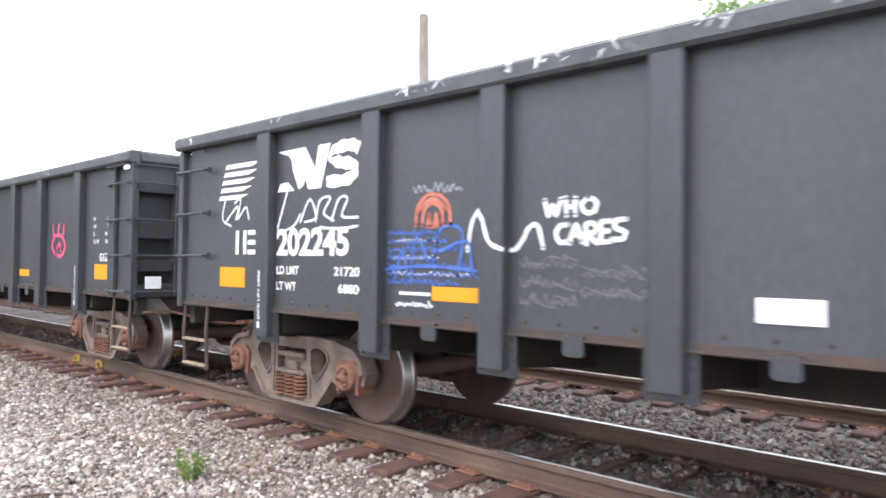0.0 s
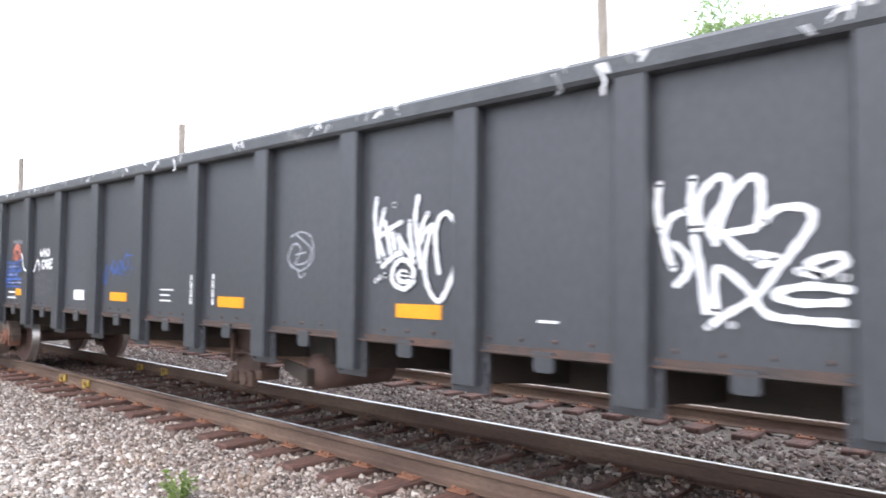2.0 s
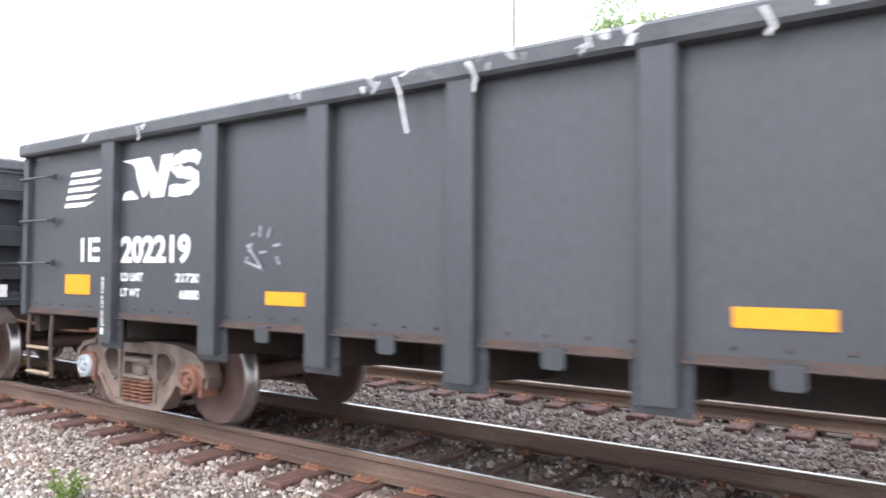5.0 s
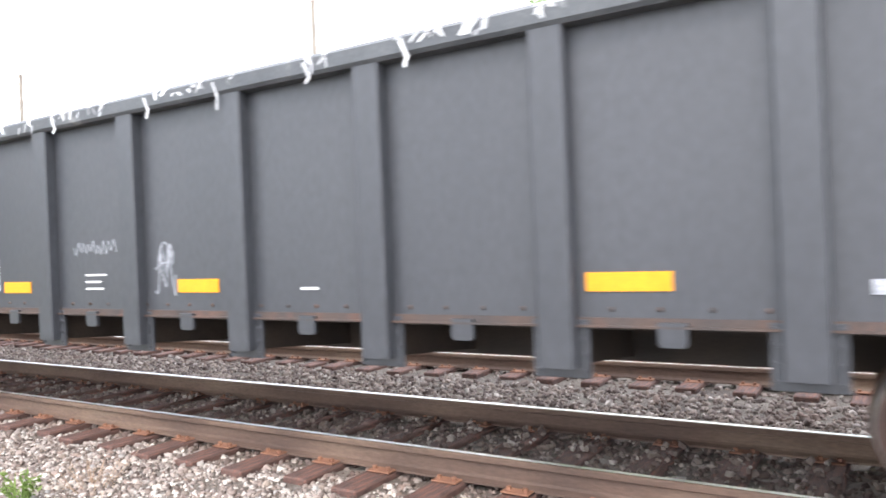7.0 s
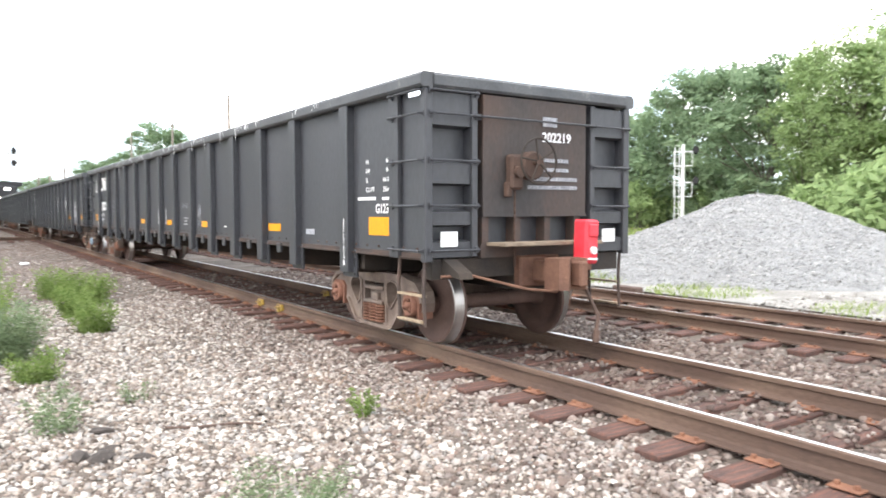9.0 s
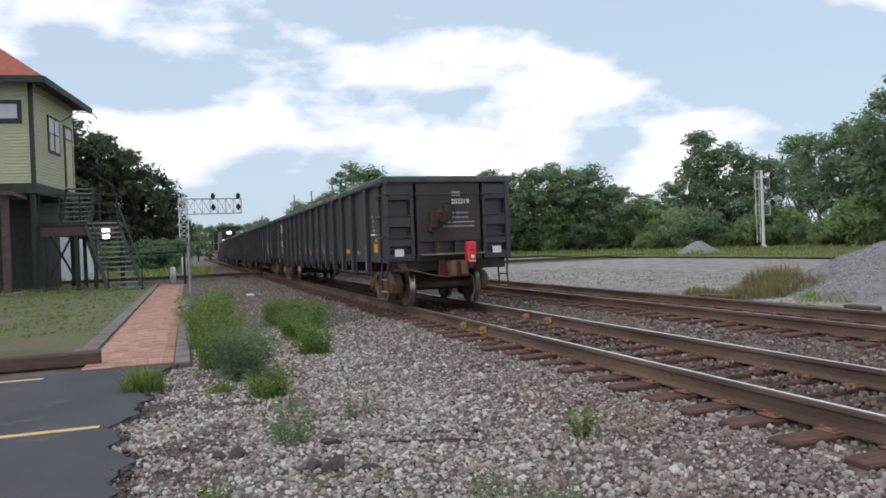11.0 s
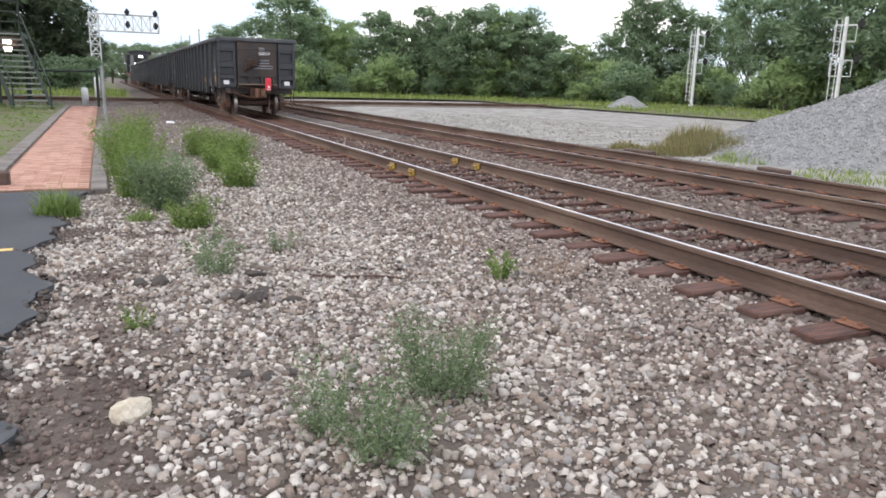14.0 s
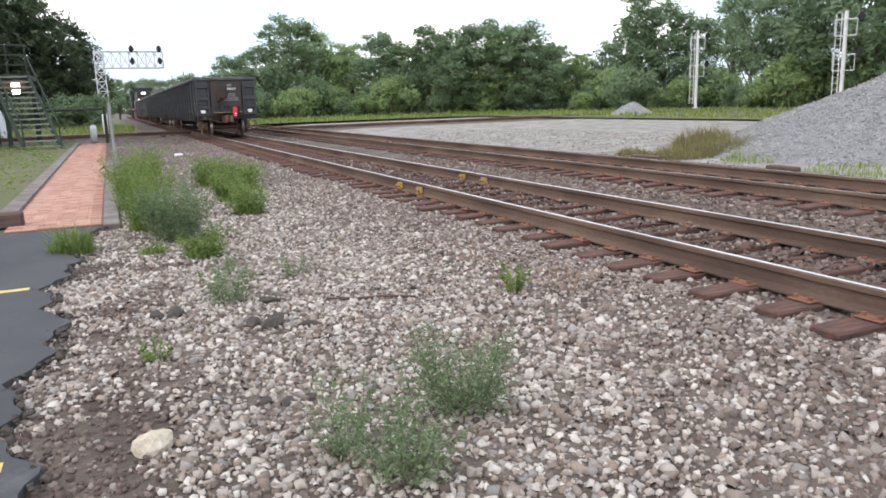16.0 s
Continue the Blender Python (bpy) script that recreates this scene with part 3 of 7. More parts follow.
    for i, (z0, z1) in enumerate(((0.98, 1.17), (1.3, 1.47), (1.71, 1.95), (2.28, TOP - 0.16))):
        k["end_rib%d" % i] = Build().prism([(-9.98, z0), (-10.11, z0 + 0.02), (-10.11, z1 - 0.02), (-9.98, z1)], "x", -1.33, -0.8).mesh("end_rib", M_CAR)
    k["end_post"] = Build().box(-0.86, -0.79, -10.14, -9.98, 1.0, TOP - 0.16, 0.006).mesh("end_post", M_CAR)
    k["end_panel"] = Build().box(-0.72, 0.72, -10.135, -9.99, 1.4, TOP - 0.16, 0.006).box(-0.72, 0.72, -10.142, -10.135, 1.4, 1.43).mesh("end_panel", M_END)
    k["end_strut"] = Build().box(-0.04, 0.04, -10.12, -9.98, 1.12, 1.4).mesh("end_strut", M_SILL)
    k["end_sill"] = Build().box(-0.74, 0.74, -10.12, -9.98, 0.98, 1.12).mesh("end_sill", M_SILL)
    k["platform"] = Build().box(-0.68, 0.68, -10.44, -10.14, 1.105, 1.14, 0.004).mesh("crossover_board", M_BOARD)
    k["floor"] = Build().box(-1.33, 1.33, -9.95, 9.95, 0.97, 0.985).mesh("floor", M_UNDER)
    b = Build().box(-0.22, 0.22, -10.1, 10.1, 0.62, 0.965)
    k["crossbearer"] = Build().prism([(-1.335, 0.968), (-1.335, 0.76), (-0.25, 0.66), (0.25, 0.66), (1.335, 0.76), (1.335, 0.968)], "y", -0.05, 0.05).mesh("crossbearer", M_UNDER)
    for s in (-1, 1):
        b.box(-1.3, 1.3, s * 10.02 - 0.05, s * 10.02 + 0.05, 0.78, 0.98)
        b.prism([(-1.3, 0.97), (-1.3, 0.8), (-0.4, 0.72), (0.4, 0.72), (1.3, 0.8), (1.3, 0.97)], "y", s * TRUCK_AT - 0.2, s * TRUCK_AT + 0.2)
    k["underframe"] = b.mesh("underframe", M_UNDER)
    b = Build().box(-0.11, 0.11, -10.5, -9.95, 0.72, 0.94, 0.02)
    b.prism([(-0.17, -10.45), (-0.18, -10.68), (-0.1, -10.74), (0.02, -10.64), (0.12, -10.75), (0.19, -10.7), (0.18, -10.45)], "z", 0.66, 0.98)
    b.box(0.02, 0.14, -10.78, -10.62, 0.69, 0.95, 0.02).box(-0.28, 0.28, -10.2, -10.08, 0.66, 0.99, 0.02)
    k["coupler"] = b.mesh("coupler", M_COUPLER)
    k["lever"] = Build().path([(-1.28, -10.2, 0.82), (-0.95, -10.26, 0.82), (-0.45, -10.5, 0.68), (-0.12, -10.58, 0.64), (-0.05, -10.58, 0.75)], 0.014, 6).mesh("uncoupling_lever", M_COUPLER)
    hose = [(0.3, -10.3, 0.74), (0.33, -10.55, 0.62), (0.3, -10.75, 0.38), (0.2, -10.82, 0.2)]
    k["hose"] = Build().path(hose, 0.02, 8).rod((0.22, -10.81, 0.24), (0.18, -10.84, 0.12), 0.034, 8).mesh("air_hose", M_BRAKE)
    k["step_bracket"] = Build().prism([(-10.05, 1.0), (-10.35, 0.86), (-10.38, 0.8), (-10.05, 0.84)], "x", -1.18, -1.02).mesh("push_pole_bracket", M_UNDER)
    # running gear
    def plate(outer, holes, x0, x1):
        """A cast plate across x with holes through it."""
        bm = bmesh.new()
        for loop in [outer] + holes:
            vs = [bm.verts.new((x0, y, z)) for y, z in loop]
            for i in range(len(vs)):
                bm.edges.new((vs[i], vs[(i + 1) % len(vs)]))
        bmesh.ops.triangle_fill(bm, edges=bm.edges[:], use_beauty=True)
        out = bmesh.ops.extrude_face_region(bm, geom=bm.faces[:])
        bmesh.ops.translate(bm, verts=[g for g in out["geom"] if isinstance(g, bmesh.types.BMVert)], vec=(x1 - x0, 0, 0))
        bm.verts.index_update()
        b = Build().add([v.co[:] for v in bm.verts], [[v.index for v in f.verts] for f in bm.faces])
        bm.free()
        return b
    half = [(0.45, 0.75), (0.72, 0.735), (0.95, 0.69), (1.07, 0.6), (1.11, 0.48), (1.08, 0.38), (1.03, 0.38), (1.02, 0.54), (0.76, 0.54), (0.75, 0.36), (0.68, 0.35), (0.63, 0.37), (0.51, 0.21), (0.44, 0.13), (0.35, 0.105)]
    outer = half + [(-y, z) for y, z in reversed(half)]
    tri = [(0.325, 0.6), (0.345, 0.64), (0.42, 0.66), (0.51, 0.645), (0.57, 0.6), (0.575, 0.545), (0.52, 0.47), (0.44, 0.38), (0.4, 0.36), (0.35, 0.4), (0.328, 0.49)]
    b = plate(outer, [tri, [(-y, z) for y, z in tri], [(0.245, 0.17), (0.262, 0.19), (0.262, 0.36), (0.235, 0.4), (0.235, 0.63), (-0.235, 0.63), (-0.235, 0.4), (-0.262, 0.36), (-0.262, 0.19), (-0.245, 0.17)]], -1.07, -0.93)
    lip = [(0.36, 0.105), (0.45, 0.13), (0.66, 0.37), (0.63, 0.39), (0.44, 0.17), (0.36, 0.145), (-0.36, 0.145), (-0.44, 0.17), (-0.63, 0.39), (-0.66, 0.37), (-0.45, 0.13), (-0.36, 0.105)]
    b.prism(lip[:6][::-1], "x", -1.1, -1.068).prism(lip[6:], "x", -1.1, -1.068).prism([(-0.36, 0.105), (0.36, 0.105), (0.36, 0.145), (-0.36, 0.145)], "x", -1.1, -1.068)
    # raised rims round the openings, and the roofs over the bearings
    for s in (-1, 1):
        loop = [(s * y, z) for y, z in tri]
        mid = (s * 0.445, 0.53)
        wide = [(mid[0] + (y - mid[0]) * 1.16, mid[1] + (z - mid[1]) * 1.13) for y, z in loop]
        n = len(loop)
        b.add([(-1.07, y, z) for y, z in wide] + [(-1.088, y, z) for y, z in wide] + [(-1.088, y, z) for y, z in loop] + [(-1.05, y, z) for y, z in loop],
              [(r * n + i, r * n + (i + 1) % n, (r + 1) * n + (i + 1) % n, (r + 1) * n + i) for r in range(3) for i in range(n)])
        b.prism([(s * 0.72, 0.735), (s * 0.96, 0.69), (s * 1.07, 0.6), (s * 1.1, 0.48), (s * 1.06, 0.48), (s * 1.03, 0.585), (s * 0.93, 0.65), (s * 0.72, 0.69)], "x", -1.105, -1.068)
        b.box(-1.085, -1.068, s * 0.3 - 0.02, s * 0.3 + 0.02, 0.18, 0.64)
    k["side_frame"] = b.mesh("side_frame", M_TRUCK)
    b = Build()
    for i in range(6):
        b.ring((0, 0, 0.178 + i * 0.036), 0.061, 0.0135, "z", 14, 5)
    b.rod((0, 0, 0.16), (0, 0, 0.375), 0.035, 8)
    k["spring"] = b.mesh("spring", M_SPRING, True)
    k["bolster"] = Build().box(-1.1, 1.1, -0.225, 0.225, 0.375, 0.415, 0.01).box(-1.02, 1.02, -0.2, 0.2, 0.41, 0.56, 0.015).box(-1.09, 1.09, -0.215, 0.215, 0.535, 0.585, 0.01).box(-0.75, 0.75, -0.2, 0.2, 0.56, 0.72, 0.02).box(-1.07, -1.0, -0.07, 0.07, 0.41, 0.5, 0.01).box(1.0, 1.07, -0.07, 0.07, 0.41, 0.5, 0.01).mesh("bolster", M_TRUCK)
    k["adapter"] = Build().prism([(-0.15, 0.3), (-0.17, 0.52), (-0.1, 0.585), (0.1, 0.585), (0.17, 0.52), (0.15, 0.3), (0.11, 0.3), (0.12, 0.49), (-0.12, 0.49), (-0.11, 0.3)], "x", -1.1, -0.92).mesh("bearing_adapter", M_BEARING)
    k["brake_beam"] = Build().box(-0.8, 0.8, -0.04, 0.04, 0.3, 0.38).box(-0.82, -0.68, -0.06, 0.06, 0.24, 0.5, 0.01).box(0.68, 0.82, -0.06, 0.06, 0.24, 0.5, 0.01).mesh("brake_beam", M_UNDER)
    k["axle"] = Build().lathe([(-1.0, 0.0), (-1.0, 0.075), (-0.82, 0.08), (-0.8, 0.11), (-0.66, 0.11), (-0.6, 0.085), (0.6, 0.085), (0.66, 0.11), (0.8, 0.11), (0.82, 0.08), (1.0, 0.075), (1.0, 0.0)], 16).mesh("wheelset", M_WHEEL, True)
    prof = [(-0.045, 0.11), (-0.07, 0.16), (-0.035, 0.22), (-0.03, 0.33), (-0.06, 0.37), (-0.066, 0.425), (-0.058, 0.435), (0.03, 0.442), (0.042, 0.455), (0.052, 0.468), (0.068, 0.468), (0.074, 0.45), (0.072, 0.37), (0.02, 0.34), (0.0, 0.24), (0.03, 0.16), (0.045, 0.11)]
    def rim(p):
        r = math.hypot(p.center.y, p.center.z)
        return 1 if 0.425 < r < 0.46 and p.center.x < 0.05 and p.center.x > -0.062 else 0
    k["wheel"] = Build().lathe(prof, 48).mesh("wheel", [M_WHEEL, M_TREAD], True, rim)
    b = Build().lathe([(-1.02, 0.11), (-1.1, 0.12), (-1.145, 0.115), (-1.15, 0.085), (-1.135, 0.08), (-1.135, 0.05), (-1.16, 0.045), (-1.165, 0.0)], 24)
    for i in range(3):
        a = 2 * math.pi * i / 3
        b.rod((-1.135, 0.068 * math.cos(a), 0.068 * math.sin(a)), (-1.165, 0.068 * math.cos(a), 0.068 * math.sin(a)), 0.022, 6)
    k["cap"] = {m.name: b.mesh("bearing_cap", m, True) for m in (M_CAPBLUE, M_CAPGREY, M_BEARING)}
    # signs
    k["reflector"] = Build().box(-SIDE - 0.008, -SIDE - 0.002, -0.235, 0.235, -0.052, 0.052).mesh("reflector", M_ORANGE)
    k["square_reflector"] = Build().box(-SIDE - 0.008, -SIDE - 0.002, -0.235, 0.235, -0.098, 0.098).mesh("reflector", M_ORANGE)
    k["card"] = Build().box(-SIDE - 0.01, -SIDE - 0.002, -0.165, 0.165, -0.065, 0.065).mesh("placard", M_WHITE)
    k["small_card"] = Build().box(-SIDE - 0.01, -SIDE - 0.002, -0.13, 0.13, -0.035, 0.035).mesh("placard", M_PALE)
    k["end_card"] = Build().box(-0.1, 0.1, -10.13, -10.115, -0.075, 0.075).mesh("placard", M_WHITE)
    return k


CAR = car_meshes()
WEST = Matrix(((0, 0, -1, 0), (-1, 0, 0, 0), (0, 1, 0, 0), (0, 0, 0, 1)))  # letters on the west side: right is the car's rear
REAR = Matrix(((1, 0, 0, 0), (0, 0, -1, 0), (0, 1, 0, 0), (0, 0, 0, 1)))


def side_words(car, text, v, z, height, mat=None, wide=1.0, x=None, turn=0, bold=0.025):
    if not text:
        return
    me = words(text, height / 0.72, mat or M_WHITE, wide, bold)
    at = Matrix.Translation(((-SIDE - 0.006) if x is None else x, v, z))
    part("lettering", me, car, m=at @ WEST @ pose(0, 0, 0, 0, 0, turn))


def bars(car, rows, mat=None, name="stencil"):
    """Small unreadable writing as plain bars: (along, height, length, thickness)."""
    b = Build()
    for v, z, length, thick in rows:
        n = max(1, int(length / (thick * 1.5)))
        for i in range(n):
            v1 = v - length * i / n
            b.box(-SIDE - 0.008, -SIDE - 0.003, v1 - length / n * 0.78, v1, z, z + thick)
    tagged(part(name, b.mesh(name, mat or M_WHITE), car), kind="stuff")


def strokes(car, name, lines, width, mat, v0, z0, w, h, label=""):
    """Spray-painted lines in a box on the side: points run 0..1 rightwards and upwards from its lower left corner."""
    b = Build()
    for n, line in enumerate(lines):
        put = side_put(0.005 + 0.0009 * n)
        b.ribbon([(v0 - x * w, z0 + y * h) for x, y in line], width, put)
        if width > 0.018:
            for x, y in (line[0], line[-1]):
                k = len(b.v)
                b.v += [put((v0 - x * w + width * 0.52 * math.cos(0.628 * i), z0 + y * h + width * 0.52 * math.sin(0.628 * i))) for i in range(10)]
                b.f.append(tuple(range(k, k + 10)))
    part(name, b.mesh(name, mat), car, label)


def scribble(seed, n, tall=0.8):
    """Small quick handwriting that says nothing."""
    r, pts = random.Random(seed), []
    for i in range(n * 3):
        pts.append((i / (n * 3 - 1), (0.1 + r.uniform(0, 0.25)) if i % 2 else tall * r.uniform(0.55, 1.2)))
    return pts


def scuffs(car, spots, seed):
    """White scrape marks and torn strips on the top rim."""
    r, b = random.Random(seed), Build()
    for v, length, drop in spots:
        for i in range(max(2, int(length / 0.075))):
            y = v - length * r.random()
            wdt, lean = r.uniform(0.012, 0.06), r.uniform(-0.06, 0.06)
            z1 = TOP - 0.03 - r.uniform(0, 0.05) * (r.random() < 0.5)
            z0 = z1 - r.uniform(0.02, 0.075)
            k = r.uniform(0.2, 0.9)
            b.add([(-1.479, y, z0 + r.uniform(0, 0.015)), (-1.479, y - wdt * k, z0), (-1.479, y - wdt + lean, z1), (-1.479, y + lean, z1 - r.uniform(0, 0.012))], [(0, 1, 2, 3)])
            if z1 > TOP - 0.032:
                b.add([(-1.477, y + lean, TOP - 0.028), (-1.477, y - wdt + lean, TOP - 0.028), (-1.436, y - wdt * k + lean, TOP + 0.004), (-1.436, y + lean, TOP + 0.004)], [(0, 1, 2, 3)])
        if drop:
            b.ribbon([(v, TOP - 0.05), (v - 0.05, TOP - 0.16), (v - 0.02 - drop * 0.2, TOP - 0.14 - drop * 0.5), (v - drop * 0.4, TOP - 0.14 - drop)], 0.022, lambda p: (-1.482, p[0], p[1]))
    tagged(part("rim_scuff", b.mesh("rim_scuff", M_SCUFF), car, "white scrape marks and torn strips"), kind="stuff")


def gondola(label, caps=(0, 0, 0, 0)):
    car = thing("gondola_car", label, "gondola", group="cars of the train")
    turn = pose(0, 0, 0, 0, 0, 180)
    def both(name, key, flip=True, m=None, label=""):
        kind = "stuff" if key == "rivets" else ""
        tagged(part(name, CAR[key], car, label, m), kind=kind)
        if flip:
            tagged(part(name, CAR[key], car, label, turn @ m if m is not None else turn), kind=kind)
    for key in ("side_sheet", "side_sill", "rivets", "top_chord", "end_chord", "end_sheet", "end_panel", "end_sill", "platform", "coupler", "lever", "hose", "corner_post", "ladder_stake", "sill_step", "step_bracket"):
        both({"rivets": "rivet_row", "platform": "crossover_board", "lever": "uncoupling_lever", "hose": "air_hose", "step_bracket": "push_pole_bracket"}.get(key, key), key)
    for i in range(4):
        both("end_rib", "end_rib%d" % i)
        both("end_rib", "end_rib%d" % i, m=pose(2.13, 0, 0))
    for x in (-0.68, -0.26, 0.16, 0.6):
        both("end_strut", "end_strut", m=pose(x, 0, 0))
    for y in STAKES:
        part("crossbearer", CAR["crossbearer"], car, m=pose(0, y, 0))
    for key, name in (("corner_post", "corner_post"), ("end_post", "end_post")):
        both(name, key, m=pose(2.75 if key == "corner_post" else 1.65, 0, 0))
    both("end_post", "end_post")
    for y in STAKES:
        for name in ("stake", "gusset"):
            part(name, CAR[name], car, m=pose(0, y, 0))
            part(name, CAR[name], car, m=turn @ pose(0, -y, 0))
    for a, b in zip(STAKES[1:-1], STAKES[2:-1]):
        part("lug", CAR["lug"], car, m=pose(0, (a + b) / 2, 0))
        part("lug", CAR["lug"], car, m=turn @ pose(0, (a + b) / 2, 0))
    for z in (2.62, 2.4, 1.95, 1.51, 1.07):
        both("grab_iron", "side_rung", m=pose(0, 0, z))
        both("grab_iron", "end_rung", m=pose(0, 0, z))
    for z in (2.4, 1.95, 1.51):
        both("grab_iron", "end_rung", m=pose(2.17, 0, z))
        part("grab_iron", CAR["side_rung"], car, m=pose(0, 19.6, z))
    both("grab_iron", "long_rail")
    part("sill_step", CAR["sill_step"], car, m=pose(0, 19.6, 0))
    both("sill_step", "sill_step", False, m=pose(2.74, 0, 0))
    for z in (0.62, 0.36):
        both("step_tread", "step_tread", m=pose(0, 0, z), label="tan worn steel step")
        part("step_tread", CAR["step_tread"], car, "tan worn steel step", pose(0, 19.6, z))
        part("step_tread", CAR["step_tread"], car, "tan worn steel step", pose(2.74, 0, z))
    part("floor", CAR["floor"], car)
    part("underframe", CAR["underframe"], car)
    for x, z in ((-1.13, 1.18), (1.1, 1.18)):
        both("placard", "end_card", m=pose(x, 0, z), label="small white placard on the car end")
    wheelsets = []
    for s in (1, -1):
        truck = part("truck", CAR["bolster"], car, "brown cast-steel truck with coil springs", pose(0, s * TRUCK_AT, 0))
        for side in (-1, 1):
            flip = pose(0, 0, 0) if side < 0 else turn
            part("side_frame", CAR["side_frame"], truck, m=flip)
            for x in (-1.06, -0.93):
                for y in (-0.155, 0.0, 0.155):
                    part("spring", CAR["spring"], truck, m=flip @ pose(x, y, 0))
            for y in (-BASE, BASE):
                part("bearing_adapter", CAR["adapter"], truck, m=flip @ pose(0, y, 0))
        for y in (-BASE + 0.5, BASE - 0.5):
            part("brake_beam", CAR["brake_beam"], truck, m=pose(0, y, 0))
        for y in (BASE, -BASE):
            at = s * TRUCK_AT + y
            ws = part("wheelset", CAR["axle"], car, "steel wheels on an axle", pose(0, at, WHEEL))
            part("wheel", CAR["wheel"], ws, m=pose(-0.755, 0, 0))
            part("wheel", CAR["wheel"], ws, m=pose(0.755, 0, 0, 0, 0, 180))
            cap = [M_BEARING, M_CAPBLUE, M_CAPGREY][caps[len(wheelsets)]]
            part("bearing_cap", CAR["cap"][cap.name], ws, {1: "faded blue bearing cap", 2: "grey bearing cap"}.get(caps[len(wheelsets)], ""))
            part("bearing_cap", CAR["cap"][M_BEARING.name], ws, m=pose(0, 0, 0, 0, 0, 180))
            wheelsets.append((ws, at))
    return car, wheelsets


def common_signs(car, number, block=1.45):
    """Reflectors, stencils and the railway's painted mark on the west side."""
    for v in (9.08, -9.13):
        part("reflector", CAR["square_reflector"], car, "square amber reflector", pose(0, v, 1.297))
    for v in (6.03, 2.54, -0.02, -2.62, -6.04):
        part("reflector", CAR["reflector"], car, "long amber reflector", pose(0, v, 1.235))
    # the mark: slanted stripes and two bold slanted shapes
    b = Build()
    for i in range(5):
        z = 2.43 - i * 0.078
        b.add([side_put()((9.22 + i * 0.03, z)), side_put()((9.25 + i * 0.03, z - 0.045)), side_put()((8.75 + i * 0.055, z - 0.045)), side_put()((8.56 + i * 0.06, z))], [(0, 1, 2, 3)])
    part("mark_stripes", b.mesh("mark_stripes", M_WHITE), car, "five slanted white stripes")
    b = Build()
    def poly(pts, lift=0.006):
        b.add([side_put(lift)((8.3 - x * 1.2, 2.1 + z * 0.38)) for x, z in pts], [tuple(range(len(pts)))])
    poly([(0.0, 0.98), (0.3, 1.0), (0.22, 0.62), (0.14, 0.86)])
    poly([(0.0, 0.0), (0.04, 0.2), (0.13, 0.22), (0.2, 0.08), (0.22, 0.0)])
    poly([(0.17, 0.9), (0.3, 1.0), (0.38, 0.45), (0.34, 0.1), (0.28, 0.02), (0.2, 0.5)], 0.007)
    poly([(0.3, 1.0), (0.36, 1.0), (0.5, 0.4), (0.47, 0.0), (0.4, 0.0), (0.33, 0.5)], 0.008)
    poly([(0.44, 0.0), (0.52, 1.0), (0.66, 1.0), (0.55, 0.0)], 0.0064)
    b.ribbon([(8.3 - x * 1.2, 2.1 + z * 0.38) for x, z in ((0.98, 0.78), (0.9, 0.88), (0.75, 0.86), (0.68, 0.7), (0.76, 0.54), (0.9, 0.46), (0.93, 0.28), (0.84, 0.13), (0.62, 0.13))], 0.105, side_put(0.0072))
    part("mark", b.mesh("mark", M_WHITE), car, "bold white painted mark")
    b = Build()
    for v0, v1, z0, z1 in ((9.02, 8.97, 0, 0.235), (8.88, 8.83, 0, 0.235), (8.8, 8.62, 0.19, 0.235), (8.8, 8.62, 0.095, 0.14), (8.8, 8.62, 0, 0.045)):
        b.box(-SIDE - 0.008, -SIDE - 0.003, v1, v0, 1.525 + z0, 1.525 + z1)
    part("reporting_mark", b.mesh("reporting_mark", M_WHITE), car, "white painted bars")
    side_words(car, number, 8.3, 1.525, 0.232, wide=1.1, bold=0.035)
    side_words(car, "LD LMT", 8.3, 1.345, 0.075)
    side_words(car, "217200", 7.44, 1.345, 0.075, wide=1.3)
    side_words(car, "LT WT", 8.3, 1.2, 0.075)
    side_words(car, "68800", 7.38, 1.2, 0.075, wide=1.3)
    for v in (8.43, -8.47):
        side_words(car, "JACK LIFT HERE", v, 0.92, 0.035, x=-1.46, turn=90, wide=1.35)
        part("stencil_bar", Build().box(-1.462, -1.457, v, v + 0.035, 0.84, 0.9).mesh("stencil_bar", M_WHITE), car)
    for z, a, c, v in ((1.975, "IH", "6-0", -9.285), (1.875, "IW", "9-0", -9.285), (1.775, "IL", "66-0", -9.215), (1.67, "CU FT", "3564", -9.215)):
        side_words(car, a, -8.83, z, 0.052, bold=0.02)
        side_words(car, c, v, z, 0.052, bold=0.02)
    side_words(car, "G123", -9.05, 1.44, 0.1, wide=0.93, bold=0.03)
    bars(car, [(block, 1.33, 0.3, 0.015), (block, 1.27, 0.22, 0.015), (block, 1.21, 0.25, 0.015), (-3.7, 1.2, 0.16, 0.018)], name="stencil")
    b = Build()
    for i in range(24):
        if i % 7 == 5:
            continue
        b.box(-1.462, -1.457, 0.565, 0.598, 1.2 + i * 0.0125, 1.2095 + i * 0.0125)
        b.box(-SIDE - 0.008, -SIDE - 0.003, 0.3, 0.333, 1.2 + i * 0.013, 1.21 + i * 0.013)
    tagged(part("stencil", b.mesh("stencil", M_WHITE), car), kind="stuff")
    # rear end
    for text, x, z, h in (((number, 0.06, 2.2, 0.1),) if number else ()):
        part("lettering", words(text, h / 0.72, M_WHITE), car, m=Matrix.Translation((x, -10.147, z)) @ REAR)
    b = Build().box(0.07, 0.27, -10.15, -10.143, 2.36, 2.46)
